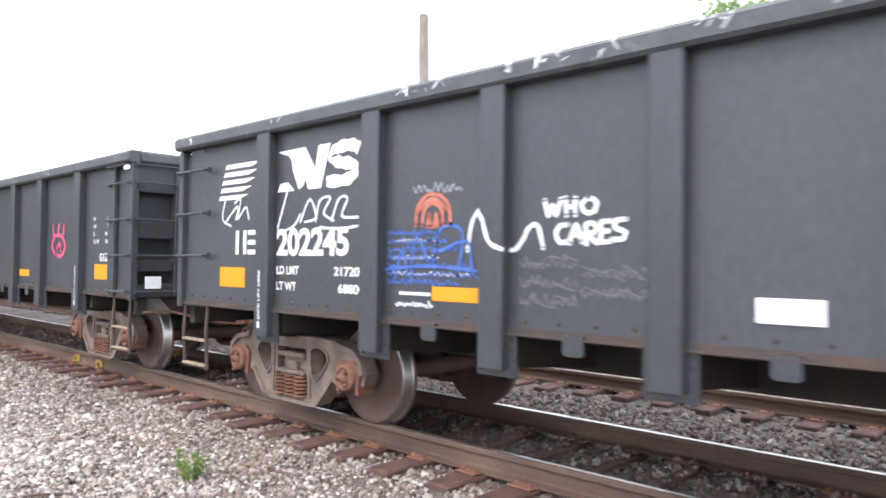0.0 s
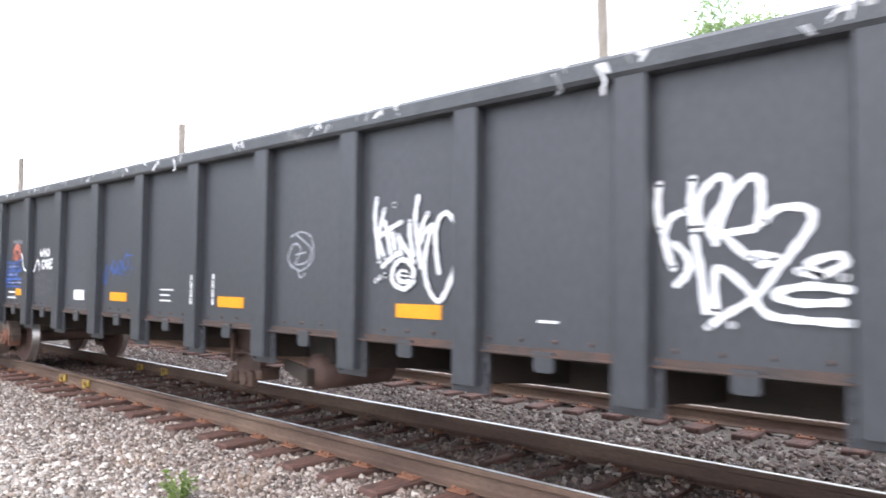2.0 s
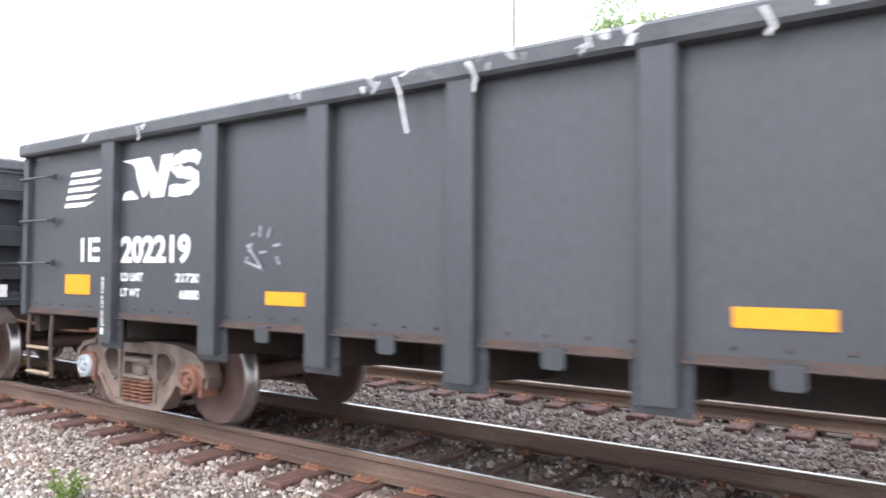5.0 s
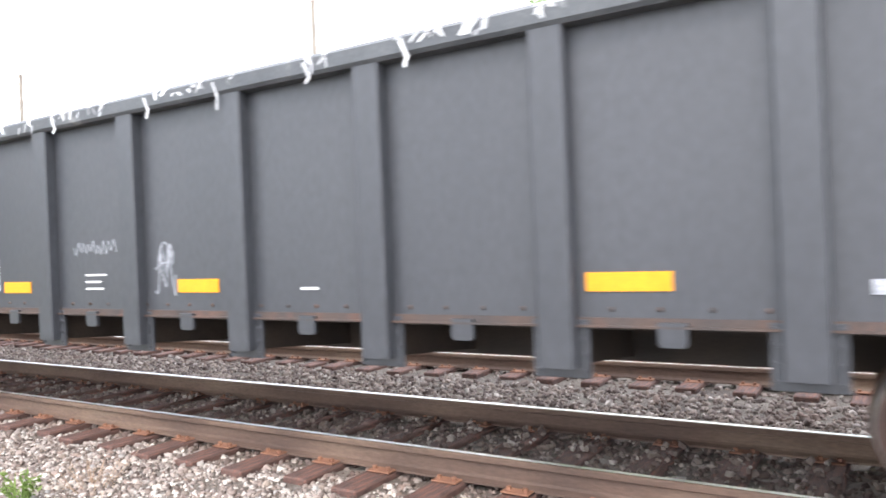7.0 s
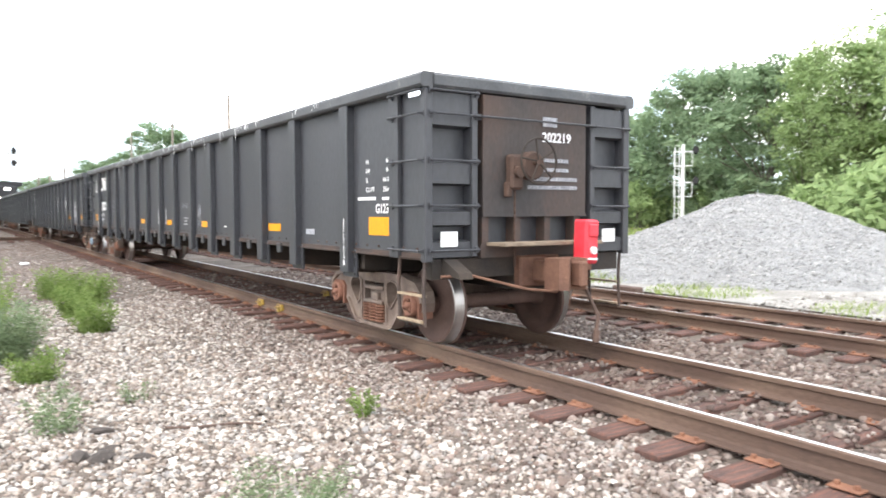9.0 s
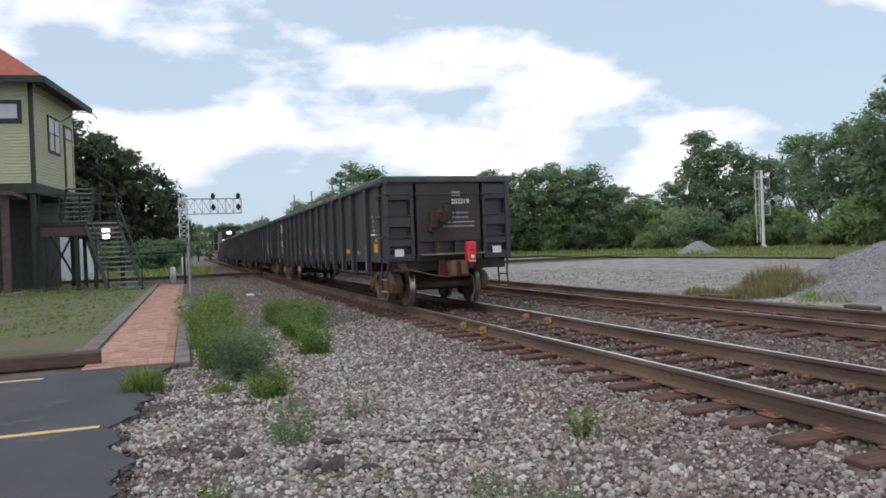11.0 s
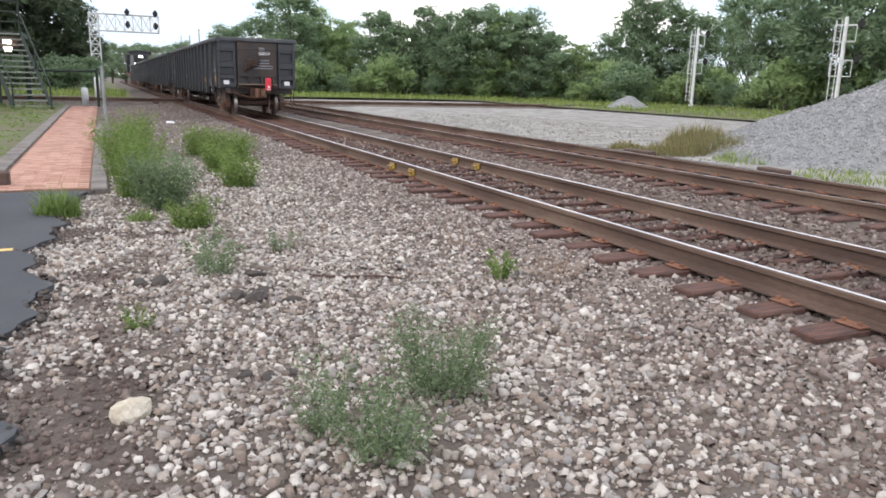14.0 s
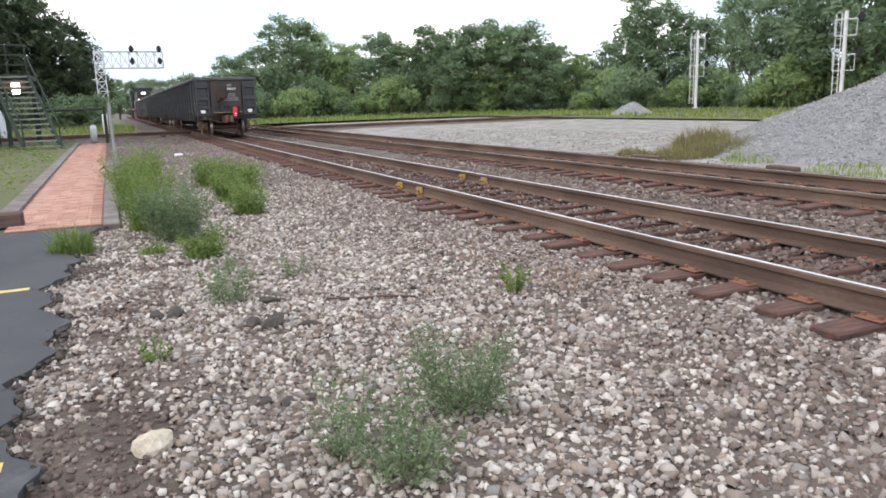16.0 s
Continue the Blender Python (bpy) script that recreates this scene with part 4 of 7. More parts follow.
    for x, z, w in ((0.09, 1.98, 0.36), (0.09, 1.88, 0.36), (-0.06, 1.78, 0.64), (-0.14, 1.69, 0.74)):
        n = int(w / 0.04)
        for i in range(n):
            b.box(x + i * 0.04, x + i * 0.04 + 0.03, -10.148, -10.143, z, z + 0.04)
    tagged(part("stencil", b.mesh("stencil", M_PALE), car, "worn white lines of stencilling"), kind="stuff")


def pole_in(car, v, top, x=-1.2, lean=0.0, r=0.045):
    part("wooden_pole", Build().rod((x, v, 1.0), (x, v + lean, top), r, 8, r * 0.9).mesh("wooden_pole", M_POLE), car, "weathered upright wooden pole")


def wiggle(seed, n, spread=0.5):
    r = random.Random(seed)
    return [(min(1, max(0, i / (n - 1) + r.uniform(-0.1, 0.1) * spread * 2)), r.random()) for i in range(n)]


car_a, sets_a = gondola("black high-sided gondola car with white graffiti and amber reflectors", (0, 0, 0, 1))
common_signs(car_a, "202245")
part("placard", CAR["card"], car_a, "white placard", pose(0, 3.755, 1.235))
part("placard", CAR["small_card"], car_a, "small pale placard", pose(0, -7.3, 1.2))
# the painted names and drawings along car a
strokes(car_a, "graffiti", [[(0.1, 1.0), (0.02, 0.35), (0.3, 0.1)], [(0.1, 0.2), (0.5, 0.75), (0.45, 0.3)], [(0.4, 0.85), (0.6, 0.95), (0.5, 0.3), (0.75, 0.7), (0.85, 0.3)]], 0.02, M_SPRAY, 9.3, 1.78, 0.6, 0.3, "white sprayed scrawl")
strokes(car_a, "graffiti", [[(0.12, 1.0), (0.05, 0.5), (0.0, 0.0), (0.2, 0.1), (0.3, 0.4)], [(0.3, 0.2), (0.42, 0.75), (0.5, 0.3), (0.36, 0.2)], [(0.5, 0.2), (0.55, 0.7), (0.68, 0.75), (0.6, 0.4), (0.72, 0.2)], [(0.7, 0.2), (0.78, 0.7), (0.88, 0.7), (0.82, 0.3), (1.0, 0.25)], [(0.55, 0.05), (0.8, 0.0), (1.0, 0.05)]], 0.022, M_SPRAY, 8.28, 1.74, 1.15, 0.36, "white sprayed scrawl over the lettering")
strokes(car_a, "graffiti", [[(0, 0), (0.06, 0.7), (0.2, 1.0), (0.32, 0.75), (0.42, 0.2), (0.62, 0.0), (0.75, 0.25), (0.82, 0.5), (0.93, 0.55), (1.0, 0.05)]], 0.03, M_SPRAY, 5.92, 1.55, 0.65, 0.29, "white wavy sprayed line")
strokes(car_a, "graffiti", [[(0, 0.95), (0.08, 0.1), (0.15, 0.7), (0.22, 0.1), (0.31, 0.95)], [(0.4, 1), (0.42, 0.1)], [(0.58, 0.95), (0.58, 0.1)], [(0.41, 0.5), (0.58, 0.55)], [(0.82, 0.95), (0.7, 0.6), (0.78, 0.2), (0.92, 0.25), (0.96, 0.7), (0.82, 0.95)]], 0.03, M_SPRAY, 5.26, 1.755, 0.4, 0.125, "white sprayed word")
b = Build()
b.ribbon([(5.92 - 0.65 * x, 1.55 + 0.29 * y) for x, y in ((0.25, 0.9), (0.32, 0.75), (0.42, 0.2), (0.61, 0.01))], 0.03, lambda p: (-1.463, p[0], p[1]))
part("graffiti", b.mesh("graffiti", M_SPRAY), car_a)
strokes(car_a, "graffiti", [[(0.17, 0.85), (0.05, 0.8), (0.0, 0.45), (0.06, 0.1), (0.18, 0.15)], [(0.2, 0.05), (0.3, 0.85), (0.38, 0.1)], [(0.23, 0.4), (0.37, 0.4)], [(0.45, 0.0), (0.45, 0.85), (0.58, 0.8), (0.56, 0.5), (0.46, 0.45), (0.6, 0.05)], [(0.78, 0.95), (0.66, 0.9), (0.66, 0.5), (0.66, 0.1), (0.8, 0.12)], [(0.66, 0.5), (0.76, 0.55)], [(1, 1.0), (0.86, 0.95), (0.86, 0.65), (0.98, 0.5), (0.95, 0.2), (0.82, 0.2)]], 0.03, M_SPRAY, 5.17, 1.585, 0.5, 0.145, "white sprayed word")
strokes(car_a, "graffiti", [[(0, 0.05), (0.05, 0.6), (0.3, 0.95), (0.5, 1.0), (0.75, 0.9), (0.95, 0.6), (1, 0.05)], [(0.2, 0.05), (0.25, 0.5), (0.5, 0.72), (0.75, 0.5), (0.8, 0.05)], [(0.35, 0.0), (0.4, 0.4), (0.45, 0.0)], [(0.55, 0.0), (0.6, 0.4), (0.65, 0.0)], [(0.1, 0.5), (0.3, 0.75), (0.5, 0.85), (0.7, 0.75), (0.9, 0.5)]], 0.03, M_RED, 6.45, 1.73, 0.36, 0.24, "orange-red sprayed arch")
strokes(car_a, "graffiti", [scribble(5, 6)], 0.012, M_PALE, 6.48, 1.96, 0.5, 0.1)
strokes(car_a, "graffiti", [[(0.55, 0.4), (0.62, 0.95), (0.85, 0.9), (0.8, 0.2)], [(0.3, 0.1), (0.35, 0.85), (0.5, 0.4)], [(0.1, 0.1), (0.2, 0.6), (0.26, 0.2)], [(0.62, 0.6), (0.9, 0.75), (0.95, 0.3)], [(0.0, 0.3), (0.5, 0.36), (1, 0.3)]], 0.024, M_BLUE, 6.78, 1.27, 0.95, 0.46, "blue sprayed patch")
for i in range(7):
    strokes(car_a, "graffiti", [scribble(20 + i, 9)], 0.013, M_BLUE, 6.76, 1.66 - i * 0.062, 0.55 + 0.1 * (i % 3) + (0.22 if i > 3 else 0), 0.055)
    if i % 2:
        strokes(car_a, "graffiti", [scribble(120 + i, 8)], 0.006, M_SPRAY, 6.7, 1.67 - i * 0.062, 0.5 + (0.3 if i > 3 else 0), 0.04)
bars(car_a, [(6.62, 1.215, 0.34, 0.025)])
strokes(car_a, "graffiti", [scribble(31, 7)], 0.012, M_SPRAY, 6.66, 1.12, 0.4, 0.06)
for i in range(5):
    strokes(car_a, "graffiti", [scribble(40 + i, 6), wiggle(50 + i, 8)], 0.01, M_FAINT, 5.46 if i % 2 == 0 else 4.98, 1.18 + 0.06 * i, 0.45, 0.1)
strokes(car_a, "graffiti", [[(0.02, 0.3), (0.1, 0.6), (0.05, 0.0), (0.2, 0.5), (0.3, 0.35)], [(0.22, 0.4), (0.3, 0.7), (0.4, 0.5), (0.3, 0.3), (0.25, 0.5)], [(0.4, 0.4), (0.5, 0.7), (0.62, 0.4), (0.5, 0.3), (0.42, 0.6)], [(0.55, 0.4), (0.65, 0.85), (0.75, 0.6), (0.62, 0.4)], [(0.7, 1.0), (0.72, 0.85), (1.0, 0.8), (0.82, 0.45), (0.95, 0.5)], [(0.02, 0.35), (0.0, 0.1), (0.12, 0.0)], [(0.25, 0.6), (0.4, 0.35), (0.6, 0.65)], [(0.72, 0.3), (0.73, 0.28)], [(0.8, 0.3), (0.81, 0.28)]], 0.014, M_BLUE, 2.98, 1.38, 0.95, 0.42, "thin blue sprayed letters")
strokes(car_a, "graffiti", [[(0.2, 0.2), (0.0, 0.45), (0.25, 0.75), (0.5, 0.6), (0.3, 0.3), (0.75, 0.35), (0.9, 0.6), (0.6, 0.8), (0.3, 0.95)], [(0.1, 0.9), (0.5, 1.0), (0.9, 0.85), (0.95, 0.4), (0.5, 0.15), (0.1, 0.3)], [(0.4, 0.2), (0.5, 0.0), (0.7, 0.1)], [(0.3, 0.5), (0.7, 0.55)]], 0.016, M_PALE, -0.97, 1.48, 0.38, 0.4, "small pale knot of lines")
loops = [[(0.05, 0.98), (0.03, 0.8), (0.06, 0.59), (0.09, 0.38)], [(0.15, 0.87), (0.11, 0.74), (0.08, 0.59), (0.16, 0.41)], [(0.11, 0.62), (0.24, 0.69), (0.36, 0.74)], [(0.16, 0.75), (0.2, 0.6), (0.23, 0.45)], [(0.25, 0.67), (0.29, 0.46)], [(0.14, 0.33), (0.24, 0.4), (0.34, 0.45)], [(0.28, 0.9), (0.28, 0.91)], [(0.33, 0.62), (0.37, 0.41)], [(0.33, 0.62), (0.42, 0.49), (0.52, 0.37)], [(0.47, 0.74), (0.47, 0.6), (0.52, 0.39)], [(0.56, 0.96), (0.53, 0.77), (0.56, 0.55), (0.6, 0.32)], [(0.67, 0.8), (0.61, 0.69), (0.55, 0.54)], [(0.8, 0.27), (0.77, 0.44), (0.76, 0.62), (0.8, 0.75), (0.88, 0.79), (0.96, 0.7), (0.99, 0.55), (0.96, 0.31), (0.88, 0.11), (0.8, 0.02), (0.71, 0.09), (0.65, 0.24), (0.65, 0.44), (0.69, 0.59), (0.73, 0.69), (0.66, 0.65), (0.58, 0.53)], [(0.39, 0.26), (0.45, 0.25), (0.4, 0.28), (0.34, 0.25), (0.37, 0.19), (0.52, 0.19)], [(0.5, 0.17), (0.41, 0.12), (0.29, 0.17), (0.27, 0.27), (0.33, 0.37), (0.44, 0.38), (0.52, 0.29), (0.5, 0.2)], [(0.07, 0.19), (0.08, 0.2)], [(0.12, 0.22), (0.13, 0.23)], [(0.19, 0.24), (0.19, 0.25)]]
strokes(car_a, "graffiti", loops, 0.036, M_SPRAY, -2.1, 1.3, 0.92, 0.82, "large white sprayed lettering with a spiral")
loops = [[(0.06, 0.96), (0.05, 0.8), (0.07, 0.65)], [(0.25, 0.98), (0.24, 0.83), (0.25, 0.65)], [(0.22, 0.77), (0.13, 0.73), (0.09, 0.62), (0.11, 0.49), (0.14, 0.39)], [(0.15, 0.55), (0.22, 0.46), (0.22, 0.36), (0.16, 0.28)], [(0.29, 0.65), (0.28, 0.83), (0.36, 0.96), (0.43, 0.96), (0.42, 0.83), (0.34, 0.67), (0.37, 0.55)], [(0.37, 0.57), (0.43, 0.8), (0.52, 0.94), (0.59, 0.94), (0.6, 0.8), (0.58, 0.65), (0.49, 0.62), (0.42, 0.6), (0.53, 0.46)], [(0.61, 0.67), (0.68, 0.75), (0.81, 0.74), (0.83, 0.65), (0.75, 0.5), (0.68, 0.39), (0.57, 0.21), (0.43, 0.1), (0.33, 0.01)], [(0.57, 0.44), (0.6, 0.41), (0.68, 0.44), (0.6, 0.47), (0.53, 0.47)], [(0.77, 0.37), (0.87, 0.34), (0.81, 0.41), (0.94, 0.46), (0.97, 0.41), (0.87, 0.34)], [(0.96, 0.33), (0.97, 0.33)], [(0.26, 0.59), (0.29, 0.39), (0.32, 0.11)], [(0.37, 0.11), (0.38, 0.39), (0.53, 0.26), (0.62, 0.11), (0.77, 0.08), (1.0, 0.07)], [(0.99, 0.26), (0.81, 0.28), (0.66, 0.23), (0.77, 0.18), (0.96, 0.19)], [(0.45, 0.03), (0.46, 0.03)]]
strokes(car_a, "graffiti", loops, 0.04, M_SPRAY, -4.47, 1.22, 1.04, 0.83, "large white sprayed lettering with sharp loops")
strokes(car_a, "graffiti", [wiggle(60 + i, 9) for i in range(5)], 0.012, M_FAINT, -7.1, 2.15, 0.95, 0.4, "faint grey scrawl")
strokes(car_a, "graffiti", [[(0.0, 0.72), (0.1, 0.8), (0.2, 0.84), (0.7, 0.84), (0.9, 0.78), (1.0, 0.68)], [(0.22, 0.84), (0.3, 0.98), (0.6, 1.0), (0.68, 0.86)], [(0.25, 0.8), (0.2, 0.55), (0.45, 0.42), (0.7, 0.55), (0.72, 0.82)], [(0.0, 0.5), (0.3, 0.4), (0.15, 0.3), (0.7, 0.35), (0.95, 0.5)], [(0.1, 0.2), (0.5, 0.28), (0.9, 0.3)], [(0.05, 0.1), (0.4, 0.16), (0.8, 0.1)], [(0.3, 0.62), (0.6, 0.6)], [(0.3, 0.7), (0.6, 0.72)], [(0.05, 0.7), (0.3, 0.76), (0.7, 0.76), (0.97, 0.66)], [(0.02, 0.55), (0.2, 0.36), (0.1, 0.2), (0.3, 0.24), (0.25, 0.1)], [(0.98, 0.55), (0.8, 0.4), (0.9, 0.25), (0.65, 0.22), (0.72, 0.08)], wiggle(71, 12), wiggle(72, 9)], 0.011, M_SPRAY, -7.1, 1.2, 0.52, 0.62, "pale sprayed ovals and bars")
bars(car_a, [(-7.2, 1.42 - 0.05 * i, 0.36, 0.035) for i in range(3)] + [(-7.5, 1.16 - 0.05 * i, 0.2, 0.03) for i in range(2)], M_PALE, "graffiti")
strokes(car_a, "graffiti", [[(0.3, 0.6), (0.1, 0.8), (0.05, 0.6), (0.3, 0.5), (0.3, 0.95)], [(0.4, 0.7), (0.55, 0.7), (0.45, 0.55), (0.6, 0.8), (0.9, 0.95)], [(0.75, 0.6), (0.95, 0.6), (0.7, 0.4), (0.95, 0.35)]], 0.016, M_PALE, -7.78, 1.2, 0.48, 0.4, "pale looping letters")
for i in range(5):
    strokes(car_a, "graffiti", [scribble(70 + i, 5)], 0.014, M_PALE, -7.76 - 0.02 * i, 1.26 - 0.05 * i, 0.28, 0.04)
strokes(car_a, "graffiti", [scribble(80, 5)], 0.012, M_FAINT, -9.66, 1.22, 0.36, 0.14)
bars(car_a, [(-9.66, 1.13, 0.3, 0.012)], M_FAINT)
scuffs(car_a, [(9.8, 0.1, 0), (8.3, 0.15, 0), (6.75, 0.35, 0), (6.35, 0.3, 0), (5.55, 0.1, 0), (5.3, 0.3, 0), (4.85, 0.2, 0), (4.3, 0.3, 0), (3.6, 0.5, 0), (2.6, 0.5, 0), (1.7, 0.4, 0), (1.0, 0.3, 0.05), (-0.2, 0.4, 0), (-1.2, 0.5, 0), (-2.0, 0.6, 0), (-3.9, 0.1, 0.05), (-4.2, 0.3, 0.1), (-5.2, 0.5, 0), (-6.0, 0.3, 0), (-7.6, 0.1, 0), (-8.1, 0.1, 0)], 1)
for v, top, lean in ((6.4, 3.36, 0.06), (1.1, 3.17, 0.08), (-4.2, 3.32, 0.08)):
    pole_in(car_a, v, top, -1.3, lean)
# brake gear under car a
TANK = -1.0
valve = part("valve_block", Build().box(-1.05, -0.8, -0.08, 0.46, 0.44, 0.56, 0.02).box(-1.02, -0.96, -0.04, 0.4, 0.56, 0.98).mesh("valve_block", M_BRAKE), car_a, "grimy brake valve gear under the car")
part("valve_body", Build().box(-1.12, -1.0, 0.0, 0.17, 0.36, 0.54, 0.03).rod((-1.14, 0.09, 0.46), (-1.0, 0.09, 0.46), 0.065, 12).mesh("valve_body", M_BRAKE), valve)
part("valve_body", Build().box(-1.1, -1.0, 0.3, 0.44, 0.38, 0.52, 0.03).rod((-1.12, 0.37, 0.45), (-1.0, 0.37, 0.45), 0.05, 12).mesh("valve_body", M_BRAKE), valve)
part("pipe", Build().path([(-1.08, 0.5, 0.66), (-1.08, 0.2, 0.72), (-1.05, -0.3, 0.7), (-1.0, -0.7, 0.62)], 0.02).rod((-1.1, 0.35, 0.62), (-1.1, 0.35, 0.9), 0.03).mesh("pipe", M_BRAKE), valve)
part("air_reservoir", Build().lathe([(-1.12, 0), (-1.1, 0.09), (-1.05, 0.165), (-0.2, 0.165), (-0.15, 0.09), (-0.13, 0)], 24, "x", (0, TANK, 0.62)).mesh("air_reservoir", M_WHEEL, True), car_a, "brown air tank under the car")
part("tank_bracket", Build().prism([(TANK + 0.36, 0.62), (TANK + 0.36, 0.72), (TANK, 0.66), (TANK - 0.02, 0.5)], "x", -1.16, -1.13).box(-1.2, -1.1, TANK - 0.05, TANK + 0.05, 0.5, 0.66, 0.01).box(-1.0, -0.9, TANK - 0.18, TANK + 0.18, 0.7, 0.97).mesh("tank_bracket", M_UNDER), car_a)

car_b, sets_b = gondola("black high-sided gondola car, last of the train, with plain sides", (2, 0, 0, 0))
common_signs(car_b, "202219", -1.15)
strokes(car_b, "graffiti", [[(0.0, 0.2), (0.45, 0.05), (0.5, 0.0)], [(0.05, 0.55), (0.2, 0.6), (0.1, 0.45)], [(0.2, 0.8), (0.27, 0.85)], [(0.42, 0.78), (0.44, 0.98)], [(0.65, 0.75), (0.72, 0.95)], [(0.82, 0.55), (0.97, 0.58)], [(0.08, 0.3), (0.05, 0.2)], [(0.9, 0.3), (0.97, 0.15)], [(0.45, 0.4), (0.6, 0.42)], [(0.1, 0.55), (0.5, 0.05)]], 0.02, M_PALE, 6.52, 1.45, 0.42, 0.35, "pale sprayed dial with a needle")
strokes(car_b, "graffiti", [scribble(90, 6)], 0.012, M_PALE, -0.98, 1.5, 0.62, 0.16)
strokes(car_b, "graffiti", [wiggle(91, 10), wiggle(92, 8), [(0.2, 0.7), (0.4, 1.0), (0.7, 0.95), (0.75, 0.7), (0.3, 0.65)]], 0.012, M_PALE, -2.1, 1.12, 0.26, 0.46, "pale tall scrawl")
part("placard", CAR["small_card"], car_b, "small pale placard", pose(0, -7.3, 1.2))
bars(car_b, [(-8.64, 1.58, 0.42, 0.035), (-9.2, 1.58, 0.15, 0.03)])
scuffs(car_b, [(8.9, 0.1, 0), (7.9, 0.1, 0.04), (5.9, 0.1, 0), (5.2, 0.3, 0), (4.9, 0.2, 0.3), (4.3, 0.4, 0.1), (3.6, 0.6, 0), (2.6, 0.9, 0.06), (1.2, 0.5, 0), (0.2, 0.8, 0.05), (-0.9, 0.9, 0.05), (-2.2, 0.7, 0.08), (-3.0, 0.2, 0.12), (-3.9, 0.3, 0.06), (-4.7, 1.0, 0.08), (-5.6, 0.2, 0), (-7.0, 0.1, 0), (-7.6, 0.3, 0)], 2)
for v, top, lean in ((4.07, 3.5, 0.02), (-0.1, 3.3, 0.0), (-3.85, 3.4, 0.0)):
    pole_in(car_b, v, top, -1.3, lean, 0.025)
# hand brake and the tail device on car b
hb = part("hand_brake", Build().box(-0.44, -0.27, -10.25, -10.13, 1.68, 2.04, 0.025).box(-0.47, -0.4, -10.22, -10.14, 1.6, 1.76, 0.015).rod((-0.34, -10.2, 1.95), (-0.17, -10.24, 1.96), 0.04).rod((-0.17, -10.2, 1.96), (-0.17, -10.36, 1.96), 0.028).rod((-0.36, -10.25, 1.86), (-0.36, -10.3, 1.86), 0.06, 12).mesh("hand_brake", M_BRAKE), car_b, "rusty hand brake gear")
b = Build().ring((-0.17, -10.36, 1.97), 0.235, 0.012, "y", 32, 6)
for i in range(5):
    a = 2 * math.pi * i / 5 + 0.5
    b.rod((-0.17, -10.35, 1.97), (-0.17 + 0.235 * math.cos(a), -10.36, 1.97 + 0.235 * math.sin(a)), 0.01, 6)
part("brake_wheel", b.mesh("brake_wheel", M_UNDER), hb, "thin dark brake wheel")
part("brake_drum", Build().lathe([(-0.05, 0), (-0.05, 0.13), (-0.03, 0.15), (0.06, 0.15)], 24, "y", (-0.17, -10.24, 1.93)).mesh("brake_drum", M_BRAKE), hb)
b = Build()
for i in range(22):
    z = 1.66 - i * 0.036
    w = 0.012 if i % 2 else 0.004
    b.box(-0.36 - w, -0.36 + w, -10.2 - (0.016 - w), -10.2 + (0.016 - w), z - 0.022, z + 0.022)
tagged(part("brake_chain", b.mesh("brake_chain", M_BRAKE), hb), kind="stuff")
tail = part("tail_device", Build().box(0.17, 0.36, -10.66, -10.46, 0.92, 1.38, 0.025).box(0.2, 0.33, -10.68, -10.66, 1.2, 1.33, 0.01).mesh("tail_device", M_REDBOX), car_b, "red plastic end-of-train box on the coupler", pose(0, 0, 0, 0, 2, 0))
part("marker_lens", Build().rod((0.27, -10.66, 1.06), (0.27, -10.69, 1.06), 0.04, 12).box(0.2, 0.33, -10.675, -10.66, 0.96, 0.98).mesh("marker_lens", M_WHITE), tail)
part("hanger", Build().box(0.22, 0.31, -10.62, -10.5, 0.85, 0.93, 0.01).mesh("hanger", M_COUPLER), tail)

car_c, sets_c = gondola("black high-sided gondola car with pink sprayed graffiti")
common_signs(car_c, "")
strokes(car_c, "graffiti", [[(0.3, 0.3), (0.1, 0.5), (0.3, 0.75), (0.7, 0.7), (0.85, 0.45), (0.6, 0.25), (0.35, 0.3)], [(0.4, 0.45), (0.55, 0.55), (0.6, 0.4)], [(0.2, 0.7), (0.15, 1.0)], [(0.45, 0.75), (0.5, 1.0)], [(0.75, 0.7), (0.8, 1.0)]], 0.06, M_PINK, -7.2, 1.35, 0.7, 0.6, "pink sprayed graffiti")
scuffs(car_c, [(6, 1, 0), (2, 1.5, 0), (-3, 1, 0), (-7, 0.5, 0)], 3)
car_d, sets_d = gondola("black high-sided gondola car ahead in the train")
common_signs(car_d, "")
scuffs(car_d, [(6, 1, 0), (2, 1.5, 0), (-3, 1, 0), (-7, 0.5, 0)], 4)


